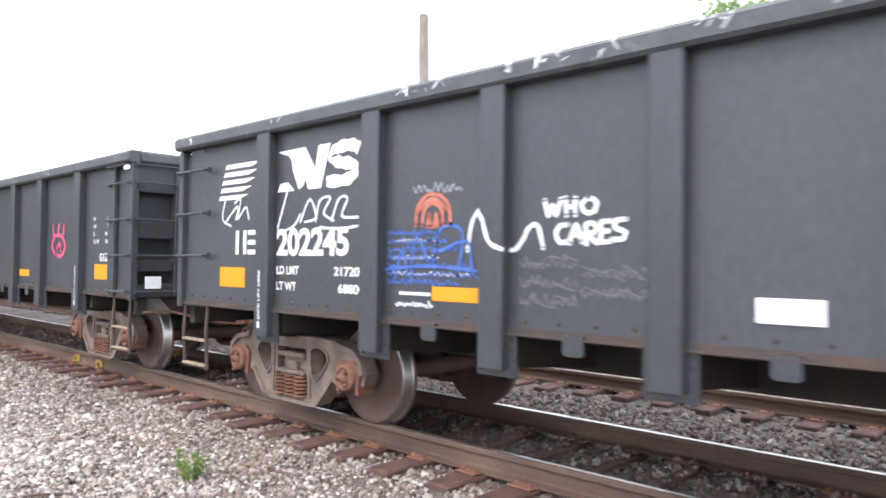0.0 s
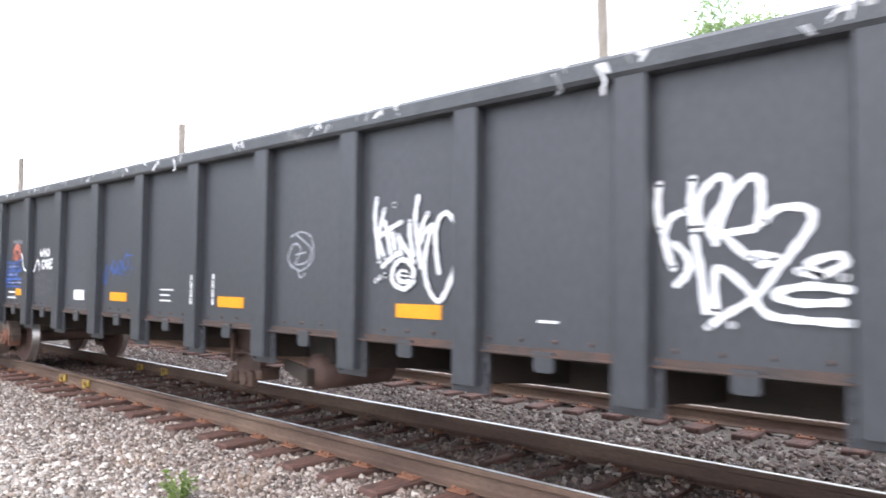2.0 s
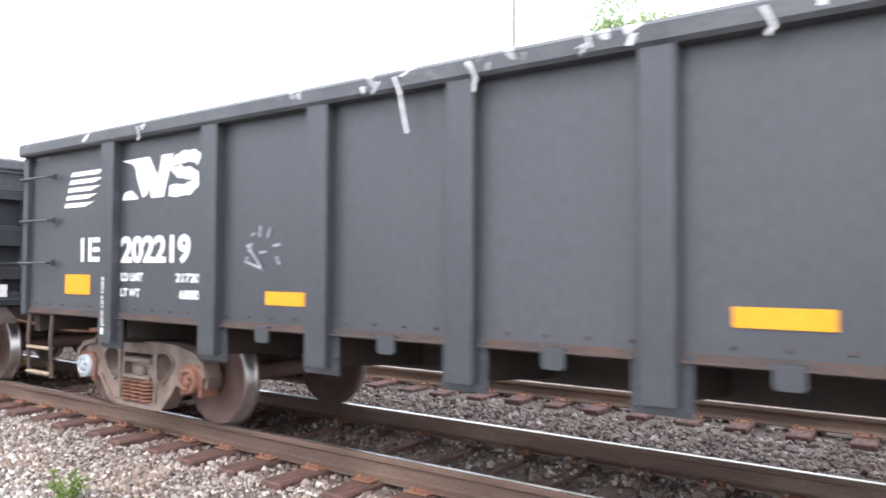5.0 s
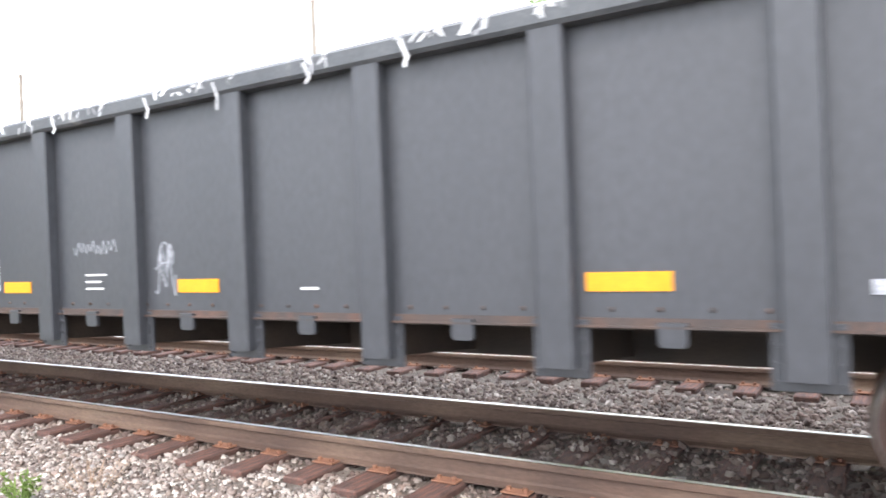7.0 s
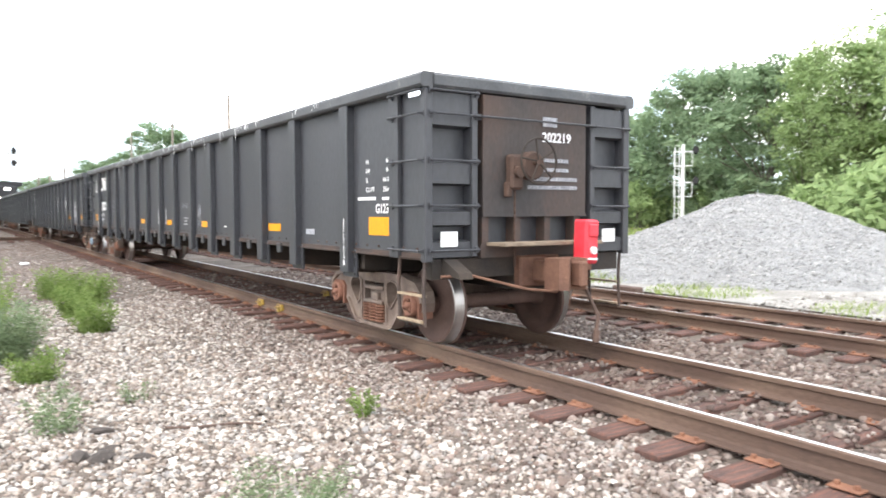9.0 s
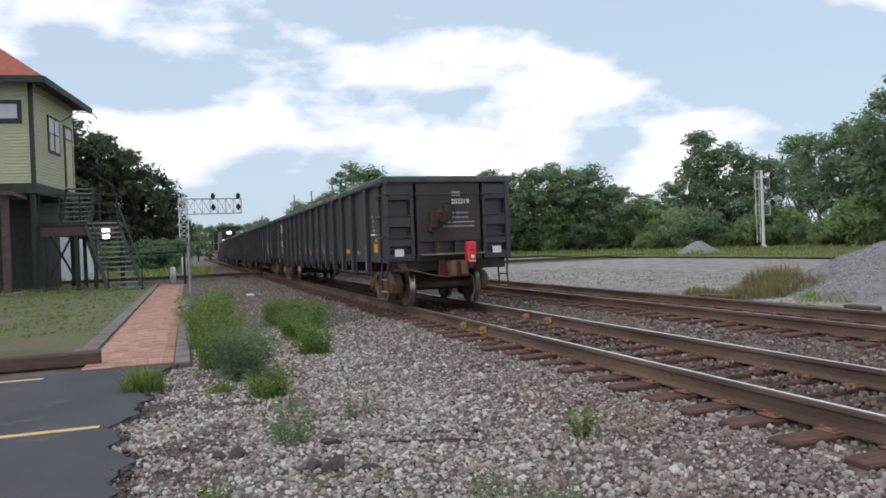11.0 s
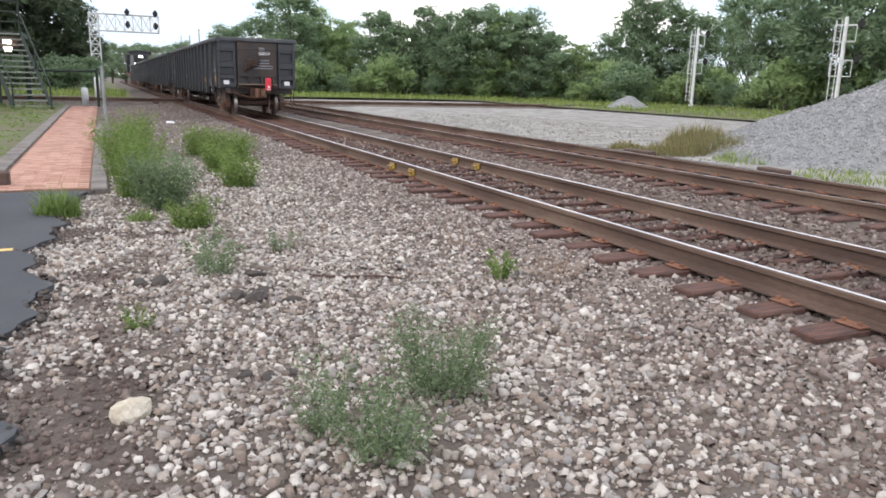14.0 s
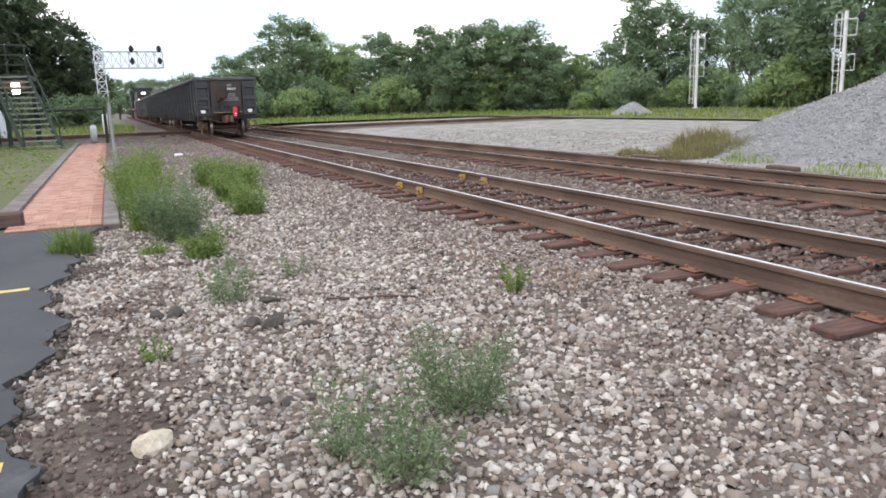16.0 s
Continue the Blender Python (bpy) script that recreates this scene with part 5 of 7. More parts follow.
# ---- the locomotive ----
def locomotive():
    t = thing("locomotive", "dark diesel locomotive with bright end headlights", "locomotive")
    part("hood", Build().box(-0.95, 0.95, -9.2, 4.6, 1.75, 4.35, 0.12).mesh("hood", M_LOCO), t)
    part("radiator", Build().prism([(-0.95, 4.2), (-1.5, 4.4), (-1.5, 4.75), (-0.8, 4.85), (0.8, 4.85), (1.5, 4.75), (1.5, 4.4), (0.95, 4.2)], "y", -8.4, -4.6).mesh("radiator", M_LOCO), t)
    part("cab", Build().box(-1.5, 1.5, 4.6, 7.0, 1.75, 4.7, 0.15).mesh("cab", M_LOCO), t)
    part("nose", Build().box(-0.8, 0.8, 7.0, 9.4, 1.75, 3.2, 0.12).mesh("nose", M_LOCO), t)
    part("walkway", Build().box(-1.52, 1.52, -10.2, 10.2, 1.45, 1.75, 0.02).mesh("walkway", M_LOCORED), t)
    part("pilot", Build().box(-1.45, 1.45, -10.25, -10.0, 0.3, 1.5, 0.03).mesh("pilot", M_LOCORED), t, "rust-red end plate")
    part("fuel_tank", Build().box(-1.3, 1.3, -3.2, 3.2, 0.4, 1.45, 0.2).mesh("fuel_tank", M_LOCO), t)
    b = Build()
    for x in (-1.45, -0.7, 0.7, 1.45):
        b.rod((x, -10.1, 1.7), (x, -10.1, 2.75), 0.02)
    part("handrail", b.path([(-1.45, -10.1, 2.75), (-0.7, -10.1, 2.75)], 0.02).path([(0.7, -10.1, 2.75), (1.45, -10.1, 2.75)], 0.02).path([(-1.48, -10.0, 2.75), (-1.48, 4.5, 2.75)], 0.02).mesh("handrail", M_STEEL), t)
    for x, z, r in ((-0.14, 4.0, 0.15), (0.16, 4.0, 0.15), (-0.75, 3.0, 0.13)):
        part("headlight", Build().rod((x, -9.2, z), (x, -9.27, z), r, 16).mesh("headlight", M_GLOW), t, "glowing headlight")
    for y in (-6.4, 6.4):
        tr = part("truck", Build().box(-1.2, 1.2, -2.0, 2.0, 0.5, 1.0, 0.05).mesh("truck", M_TRUCK), t, m=pose(0, y, 0))
        for k in (-1.6, 0, 1.6):
            for x in (-0.755, 0.755):
                part("wheel", CAR["wheel"], tr, m=pose(x, k, WHEEL, 0, 0, 0 if x < 0 else 180))
    return t


loco = locomotive()


# ---- loose stone ----
def stones(name, label, spots, sizes, mat, seed, flat=0.7, kind="stuff"):
    """Angular stones at (x, y, z) spots, each a crooked block of its own size and turn, in one mesh."""
    rng = np.random.default_rng(seed)
    n = len(spots)
    corners = np.array([(x, y, z) for x in (-1, 1) for y in (-1, 1) for z in (-1, 1)], float)
    v = corners[None] * rng.uniform(0.5, 1.0, (n, 8, 3)) * (sizes[:, None, None] / 2)
    v *= rng.uniform(0.65, 1.35, (n, 1, 3)) * np.array([1, 1, flat])
    a, t, r = rng.uniform(0, 2 * np.pi, n), rng.normal(0, 0.5, n), rng.normal(0, 0.5, n)
    def spin(v, ang, i, j):
        c, s = np.cos(ang)[:, None], np.sin(ang)[:, None]
        p, q = v[..., i].copy(), v[..., j].copy()
        v[..., i], v[..., j] = c * p - s * q, s * p + c * q
    spin(v, t, 1, 2), spin(v, r, 0, 2), spin(v, a, 0, 1)
    v += np.asarray(spots)[:, None, :]
    quads = np.array([(0, 1, 3, 2), (4, 6, 7, 5), (0, 4, 5, 1), (2, 3, 7, 6), (1, 5, 7, 3)])
    f = (quads[None] + 8 * np.arange(n)[:, None, None]).reshape(-1)
    me = bpy.data.meshes.new(name)
    me.vertices.add(n * 8), me.loops.add(len(f)), me.polygons.add(n * 5)
    me.vertices.foreach_set("co", v.reshape(-1))
    me.loops.foreach_set("vertex_index", f)
    me.polygons.foreach_set("loop_start", np.arange(0, len(f), 4))
    me.update(calc_edges=True)
    me.validate()
    me.materials.append(mat)
    return thing(name, label, "gravel", kind=kind, data=me)


def scatter(seed, n, x0, x1, y0, y1, keep=lambda x, y: True, rise=0.0):
    rng = np.random.default_rng(seed)
    out = []
    for x, y in zip(rng.uniform(x0, x1, n), rng.uniform(y0, y1, n)):
        if keep(x, y):
            out.append((x, y, lie(x, y) + rise + rng.uniform(-0.004, 0.012)))
    return out


def off_asphalt(x, y):
    return x > -0.72 + 0.09 * math.sin(y * 2.3) + 0.05 * math.sin(y * 7.1) or (y > 9.2 and x > -0.78 + (y - 9.2) * 0.12)


def on_tie(x, y, rows, reach):
    """Whether a spot lies on a tie of a track."""
    i = int(np.searchsorted(rows, y))
    return any(0 <= j < len(rows) and abs(rows[j] - y) < reach for j in (i - 1, i))


def bare_ties(x, y):
    return not (abs(x - CENTRE) < 1.32 and on_tie(x, y, TIE_ROWS["track_1"], 0.125)) and not (abs(x - CENTRE2) < 1.32 and on_tie(x, y, TIE_ROWS["track_2"], 0.125))


def clear(x, y):
    return off_asphalt(x, y) and not (x < -0.1 and y > 11.4) and bare_ties(x, y)


rs = np.random.default_rng(3)
def soil(x, y):
    """How bare of stones a spot of the verge is: dark earth shows near the lot and here and there between."""
    k = noise.noise((x * 0.8, y * 0.8, 7)) + 0.5 * noise.noise((x * 2.6, y * 2.6, 1))
    return k * 0.45 if x > 0.75 else k + max(0.0, min(0.6, (0.75 - x) * 0.6)) * (1 if y < 9 else 0.5)


near = scatter(1, 42000, -0.95, 4.25, 1.0, 8.5, clear) + scatter(2, 22000, -0.9, 4.25, 8.5, 15.5, clear) + scatter(3, 9000, 1.2, 4.25, -4, 1.0, clear) + scatter(4, 7000, -0.1, 4.25, 15.5, 27, clear) + scatter(14, 6500, 0.0, 4.25, 27, 46, bare_ties) + scatter(10, 3500, -0.7, 1.2, -4, 1.0, clear)
pick = random.Random(21)
verge, shoulder, earthy = [], [], []
for p in near:
    bare = soil(p[0], p[1])
    if bare > pick.uniform(0.35, 0.9):
        if pick.random() > 0.35:
            earthy.append(p)
        continue
    brown = min(0.8, max(0.04, (p[0] - 2.1) / 1.9)) if p[1] < 16 else min(0.95, 0.5 + (p[1] - 16) / 20)
    (shoulder if pick.random() < brown else verge).append(p)
stones("ballast_verge", "loose pale and brown crushed ballast beside the track", verge, np.clip(rs.lognormal(-3.53, 0.36, len(verge)), 0.014, 0.07), M_STONE, 5)
stones("ballast_shoulder", "rust-stained brown ballast towards the rails", shoulder, np.clip(rs.lognormal(-3.5, 0.36, len(shoulder)), 0.014, 0.07), M_STONE3, 15)
stones("earth_crumbs", "dark earthy grit between the ballast stones", earthy, np.clip(rs.lognormal(-3.8, 0.35, len(earthy)), 0.01, 0.05), M_STONE2, 16)
inner = [(x, y, -0.168) for x, y, z in scatter(16, 5200, 4.55, 5.88, -5, 20) if not bare_ties(x, y)] + scatter(6, 14000, 4.25, 6.55, -5, 13, bare_ties) + scatter(7, 7000, 4.25, 6.55, 13, 34, bare_ties) + scatter(17, 5000, 2.6, 8.0, 34, 52, bare_ties)
stones("ballast_track", "dark rust-dusted ballast between the ties", inner, np.clip(rs.lognormal(-3.25, 0.35, len(inner)), 0.018, 0.07), M_STONE2, 6)
mid = scatter(8, 14000, 6.55, 8.0, -9, 20, bare_ties) + scatter(9, 10500, 8.0, 11.4, -9, 24, bare_ties)
stones("ballast_middle", "brown crushed ballast between the two tracks", mid, np.clip(rs.lognormal(-3.1, 0.35, len(mid)), 0.022, 0.09), M_STONE2, 7)


yard_spots = scatter(31, 4200, 12.2, 19, 12, 34, rise=0.03) + scatter(32, 3600, 12.0, 18, -4, 8, rise=0.03)
stones("yard_gravel", "scattered pale and grey stones on the gravel yard", yard_spots, np.clip(rs.lognormal(-3.2, 0.4, len(yard_spots)), 0.02, 0.11), M_YARDSTONE, 8)


# ---- stone piles ----
def pile(name, label, cx, cy, rx, ry, h, count, seed, base):
    def top(x, y):
        d = math.hypot((x - cx) / rx, (y - cy) / ry)
        d *= 1 + 0.12 * noise.noise((x * 0.5, y * 0.5, seed))
        z = h * (1 - d) if d > 0.25 else h * (0.75 + 0.25 * (1 - (d / 0.25) ** 2) * 0.6)
        return base + max(-0.1, z) + 0.05 * noise.noise((x * 2, y * 2, seed))
    b = grid_sheet(list(np.linspace(cx - rx * 1.1, cx + rx * 1.1, 60)), list(np.linspace(cy - ry * 1.1, cy + ry * 1.1, 60)), top)
    t = thing(name, label, "stone heap", data=b.mesh(name, M_PILE, True))
    if count:
        rng, spots = np.random.default_rng(seed), []
        while len(spots) < count:
            x, y = rng.uniform(cx - rx, cx + rx), rng.uniform(cy - ry, cy + ry)
            if math.hypot((x - cx) / rx, (y - cy) / ry) < 1.02 and (x - cx) * 0.85 + (y - cy) * 0.5 < rx * 0.35:
                spots.append((x, y, top(x, y)))
        st = stones("crushed_stone", "", spots, np.clip(rng.lognormal(-3.3, 0.4, count), 0.02, 0.1), M_GREYSTONE, seed)
        st.parent = t
        del st["category"]
        tagged(st, "loose grey crushed stones", kind="stuff")
    return t


pile("mound", "broad heap of grey crushed stone in the yard", 18.4, 11.9, 5.3, 5.5, 2.3, 24000, 11, -0.17)
pile("mound", "small low heap of grey crushed stone far off", 36.5, 46.3, 1.9, 1.9, 1.1, 0, 12, -0.15)

# ---- asphalt, path and kerbs ----
edge = [(-0.72 + 0.09 * math.sin(y * 2.3) + 0.06 * math.sin(y * 7.1) + 0.03 * math.sin(y * 17), y) for y in np.arange(-3, 9.4, 0.08)]
edge += [(-0.72 + (y - 9.3) * 0.14 + 0.03 * math.sin(y * 9), y) for y in np.arange(9.4, 11.6, 0.1)]
b = Build().prism([(-14, -3)] + edge + [(-14, 11.6)], "z", -0.36, -0.262)
thing("asphalt_lot", "worn dark asphalt parking lot with a ragged edge", "asphalt", kind="structure", data=b.mesh("asphalt_lot", M_ASPHALT))
for y, x1 in ((7.76, -0.96), (3.86, -0.74), (11.2, -2.0)):
    thing("parking_line", "faded yellow painted parking line", "road marking", kind="structure", data=Build().box(-5.0, x1, y - 0.05, y + 0.05, -0.262, -0.258).mesh("parking_line", M_LINE))
rng = random.Random(8)
crumbs = [(x + rng.uniform(-0.05, 0.09), y + rng.uniform(-0.05, 0.05), -0.275) for x, y in edge for k in range(3)]
stones("asphalt_crumbs", "dark crumbled asphalt along the lot's edge", crumbs, np.array([rng.uniform(0.02, 0.055) for c in crumbs]), M_CRUMB, 9, 0.45)

PX0, PX1, PY0, PY1 = -1.62, -0.37, 11.85, 43.0
path = thing("brick_path", "red brick footpath beside the railway", "footpath", kind="structure", data=Build().box(PX0, PX1, PY0, PY1, -0.36, -0.285).mesh("brick_path", M_JOINT))
BRICK = Build().box(-0.1, 0.1, -0.047, 0.047, -0.05, 0.0, 0.006).mesh("brick", M_BRICK)
rest, made, y, row = Build(), 0, PY0 + 0.05, 0
while y < PY1 - 0.05:
    x = PX0 + 0.1 + (0.05 if row % 2 else 0.0)
    while x < PX1 - 0.08:
        z = -0.268 + rng.uniform(-0.004, 0.004)
        if made < 300:
            part("brick", BRICK, path, m=pose(x, y, z, 0, 0, rng.uniform(-1, 1)))
            made += 1
        else:
            rest.box(x - 0.1, x + 0.1, y - 0.047, y + 0.047, z - 0.03, z)
        x += 0.207
    y += 0.101
    row += 1
tagged(part("far_bricks", rest.mesh("far_bricks", M_BRICKS), path), kind="stuff")
thing("kerb_east", "weathered grey concrete kerb along the path", "kerb", kind="structure", data=Build().box(-0.36, -0.14, 11.5, 27, -0.4, -0.235, 0.015).mesh("kerb_east", M_CURB))
thing("kerb_west", "weathered grey concrete kerb along the lawn", "kerb", kind="structure", data=Build().prism([(-1.63, 13.4), (-1.64, 43), (-1.84, 43), (-1.9, 14.2), (-2.2, 13.2), (-2.0, 13.0)], "z", -0.4, -0.22).mesh("kerb_west", M_CURB))
thing("timber", "old squared timber lying along the lot", "timber", data=Build().box(-4.2, -1.42, 12.3, 12.56, -0.3, -0.07, 0.03).mesh("timber", M_TIMBER))
lawn = grid_sheet(list(np.linspace(-22, -1.86, 30)), list(np.linspace(13.2, 43.5, 40)), lambda x, y: -0.25 + 0.03 * noise.noise((x, y, 2)))
thing("lawn", "thin patchy lawn west of the path", "lawn", kind="structure", data=lawn.mesh("lawn", M_LAWN, True))


# ---- plants ----
def blades(b, rng, n, spread, height, width=0.012, lean=0.5, at=(0, 0)):
    for i in range(n):
        a, r = rng.uniform(0, 6.283), spread * math.sqrt(rng.random())
        x, y, h = at[0] + r * math.cos(a), at[1] + r * math.sin(a), height * rng.uniform(0.3, 1.1) * (1.05 - 0.6 * (r / spread) ** 2)
        da, dl = rng.uniform(0, 6.283), lean * h * rng.uniform(0.2, 1)
        w = Vector((math.cos(da + 1.57), math.sin(da + 1.57), 0)) * width * rng.uniform(0.6, 1.3)
        p0 = Vector((x, y, -0.02))
        p1 = p0 + Vector((math.cos(da) * dl * 0.35, math.sin(da) * dl * 0.35, h * 0.6))
        p2 = p0 + Vector((math.cos(da) * dl, math.sin(da) * dl, h))
        b.add([p0 - w, p0 + w, p1 + w * 0.8, p1 - w * 0.8, p2], [(0, 1, 2, 3), (3, 2, 4)])
    return b


def leaf(b, p, rng, size, long=1.8):
    d = Vector((rng.gauss(0, 1), rng.gauss(0, 1), rng.gauss(0, 0.7))).normalized()
    s = d.cross(Vector((rng.gauss(0, 1), rng.gauss(0, 1), rng.gauss(0, 1)))).normalized()
    k = len(b.v)
    b.v += [tuple(p - d * size * long / 2), tuple(p + s * size / 2), tuple(p + d * size * long / 2), tuple(p - s * size / 2)]
    b.f.append((k, k + 1, k + 2, k + 3))


def bushy(b, stalks, rng, stems, height, spread, size, per):
    for i in range(stems):
        a, r = rng.uniform(0, 6.283), spread * 0.35 * math.sqrt(rng.random())
        foot = Vector((r * math.cos(a), r * math.sin(a), -0.02))
        h = height * rng.uniform(0.5, 1.08)
        tip = foot + Vector((math.cos(a) * spread * rng.uniform(0.1, 0.75), math.sin(a) * spread * rng.uniform(0.1, 0.75), h))
        stalks.rod(foot, tip, 0.003, 3, 0.0015)
        for j in range(int(per * 1.7)):
            t = rng.uniform(0.12, 1.0)
            p = foot.lerp(tip, t) + Vector((rng.gauss(0, 1), rng.gauss(0, 1), rng.gauss(0, 0.6))) * spread * 0.16 * (1.15 - t * 0.7)
            leaf(b, p, rng, size * rng.uniform(0.4, 0.85), 2.6)
    return b


def weed(seed, x, y, label, mat, stems=0, height=0.5, spread=0.4, size=0.02, per=60, grass=0, name="weed", category="plant"):
    rng, b, stalks = random.Random(seed), Build(), Build()
    at = pose(x, y, lie(x, y) + 0.01)
    if stems:
        bushy(b, stalks, rng, stems, height, spread, size, per)
    if grass:
        blades(b, rng, grass, spread * 0.6, height, 0.004 + size * 0.14, 0.95)
    if not stems:
        thing(name, label, category, at, "" if name == "grass_patch" else "weeds in the ballast", kind="stuff" if name == "grass_patch" else "", data=b.mesh(name, mat))
        return
    t = thing(name, label, category, at, "weeds in the ballast")
    tagged(part("stem_clump", stalks.mesh("stem_clump", mat), t), kind="stuff")
    tagged(part("foliage", b.mesh("foliage", mat), t), kind="stuff")


weed(1, 0.5, 9.95, "dense blue-green weed clump growing in the ballast", M_WEED, 60, 0.72, 0.5, 0.026, 70)
weed(2, 0.22, 11.1, "tall green weeds beside the kerb", M_BRIGHT, 40, 0.8, 0.45, 0.026, 55, 160)
weed(3, 0.25, 13.4, "tall green weeds beside the kerb", M_BRIGHT, 45, 0.85, 0.6, 0.03, 55, 180)
weed(4, 0.3, 15.8, "tall green weeds beside the kerb", M_BRIGHT, 50, 0.95, 0.7, 0.032, 55, 200)
weed(5, 1.72, 11.8, "bright green weed clump in the ballast", M_BRIGHT, 30, 0.5, 0.42, 0.026, 55, 80)
weed(6, 1.75, 13.7, "tall green weed clump in the ballast", M_BRIGHT, 34, 0.5, 0.45, 0.03, 55, 120)
weed(7, 2.15, 15.4, "spreading green weeds in the ballast", M_BRIGHT, 44, 0.6, 0.6, 0.032, 55, 150)
weed(8, 1.75, 16.8, "spreading green weeds in the ballast", M_BRIGHT, 40, 0.62, 0.55, 0.032, 55, 150)
weed(9, -0.68, 9.7, "bright grass tuft at the asphalt's edge", M_BRIGHT, 0, 0.42, 0.42, 0.03, 0, 420, "grass_tuft", "grass")
weed(10, 0.64, 6.5, "small blue-green weed in the ballast", M_WEED, 14, 0.3, 0.28, 0.02, 45)
weed(11, 2.88, 5.5, "small bright broad-leaved weed", M_BRIGHT, 6, 0.26, 0.16, 0.03, 18, 14)
weed(12, 1.42, 3.5, "leafy blue-green weed with thin stems", M_WEED, 34, 0.46, 0.36, 0.015, 75)
weed(13, 0.9, 3.02, "leafy blue-green weed with thin stems", M_WEED, 22, 0.34, 0.32, 0.016, 60)
weed(14, 0.74, 3.34, "upright thin blue-green weed", M_WEED, 12, 0.42, 0.24, 0.015, 50)
weed(15, 0.68, 8.6, "bright green weed clump in the ballast", M_BRIGHT, 22, 0.36, 0.3, 0.024, 50, 60)
weed(16, -0.02, 5.2, "small yellow-green weed in the ballast", M_BRIGHT, 6, 0.17, 0.13, 0.018, 30)
weed(17, 1.38, 7.2, "small pale weed in the ballast", M_WEED, 8, 0.22, 0.2, 0.016, 30)
weed(18, 0.2, 9.2, "low green grass patch in the ballast", M_BRIGHT, 8, 0.14, 0.3, 0.02, 20, 120)
weed(19, 3.25, 5.2, "dry brown twiggy weed", M_TWIG, 22, 0.22, 0.34, 0.008, 14)
weed(20, 3.05, 6.6, "dry brown twiggy weed", M_TWIG, 14, 0.2, 0.3, 0.008, 12)
weed(21, 0.75, 7.6, "small green weed in the ballast", M_WEED, 9, 0.2, 0.2, 0.016, 30)
weed(22, 12.9, 14.6, "dry brown grass patch before the stone heap", M_DRYGRASS, 0, 0.4, 1.5, 0.03, 0, 1500, "grass_patch", "grass")
weed(26, 14.1, 14.3, "dry brown grass patch before the stone heap", M_DRYGRASS, 0, 0.55, 1.7, 0.03, 0, 2200, "grass_patch", "grass")
weed(27, 14.9, 15.9, "dry brown grass patch before the stone heap", M_DRYGRASS, 0, 0.75, 1.6, 0.03, 0, 1600, "grass_patch", "grass")
weed(28, 13.3, 12.6, "low green grass at the foot of the stone heap", M_GRASS, 0, 0.3, 1.4, 0.03, 0, 600, "grass_patch", "grass")
weed(23, 12.6, 16.2, "dry green grass patch in the yard", M_DRYGRASS, 0, 0.3, 0.8, 0.04, 0, 500, "grass_patch", "grass")
weed(24, 13.2, 9.6, "low green weeds at the foot of the stone heap", M_GRASS, 0, 0.2, 2.2, 0.04, 0, 700, "grass_patch", "grass")
weed(25, 12.9, 6.2, "low green weeds at the foot of the stone heap", M_GRASS, 0, 0.18, 1.6, 0.04, 0, 350, "grass_patch", "grass")


def tall_grass(name, seed, n, x0, x1, y0, y1, h, mat, label):
    rng, b = random.Random(seed), Build()
    for i in range(n):
        blades(b, rng, 3, 0.3, h * rng.uniform(0.6, 1.2), 0.05, 0.5, (rng.uniform(x0, x1), rng.uniform(y0, y1)))
    thing(name, label, "grass", pose(0, 0, -0.1), kind="stuff", data=b.mesh(name, mat))


tall_grass("meadow_grass", 5, 5200, 9, 72, 63, 82, 0.55, M_GRASS, "tall green grass before the far trees")
tall_grass("meadow_grass", 6, 2600, 31, 48, -4, 60, 0.5, M_GRASS, "tall green grass east of the yard")
tall_grass("meadow_grass", 9, 4400, 18.8, 31, -8, 10, 0.4, M_GRASS, "bright green grass beyond the second track")
tall_grass("meadow_grass", 7, 900, -20, 1.5, 55, 70, 0.6, M_GRASS, "tall green grass past the crossing")
tall_grass("lawn_grass", 8, 1500, -9, -1.95, 15.5, 43, 0.06, M_BRIGHT, "short lawn grass")

# broken asphalt lumps and a pale stone
rng = random.Random(77)
def lump(name, x, y, sx, sy, sz, mat, label, seed):
    r, bm = random.Random(seed), bmesh.new()
    bmesh.ops.create_icosphere(bm, subdivisions=2, radius=0.5)
    for v in bm.verts:
        k = 1 + 0.35 * noise.noise(v.co * 2.2 + Vector((seed, 0, 0)))
        v.co = Vector((v.co.x * sx * k, v.co.y * sy * k, v.co.z * sz * k))
    me = bpy.data.meshes.new(name)
    bm.to_mesh(me)
    bm.free()
    me.materials.append(mat)
    thing(name, label, "stone", pose(x, y, lie(x, y) + sz * 0.25, 0, 0, r.uniform(0, 180)), "loose lumps", data=me)


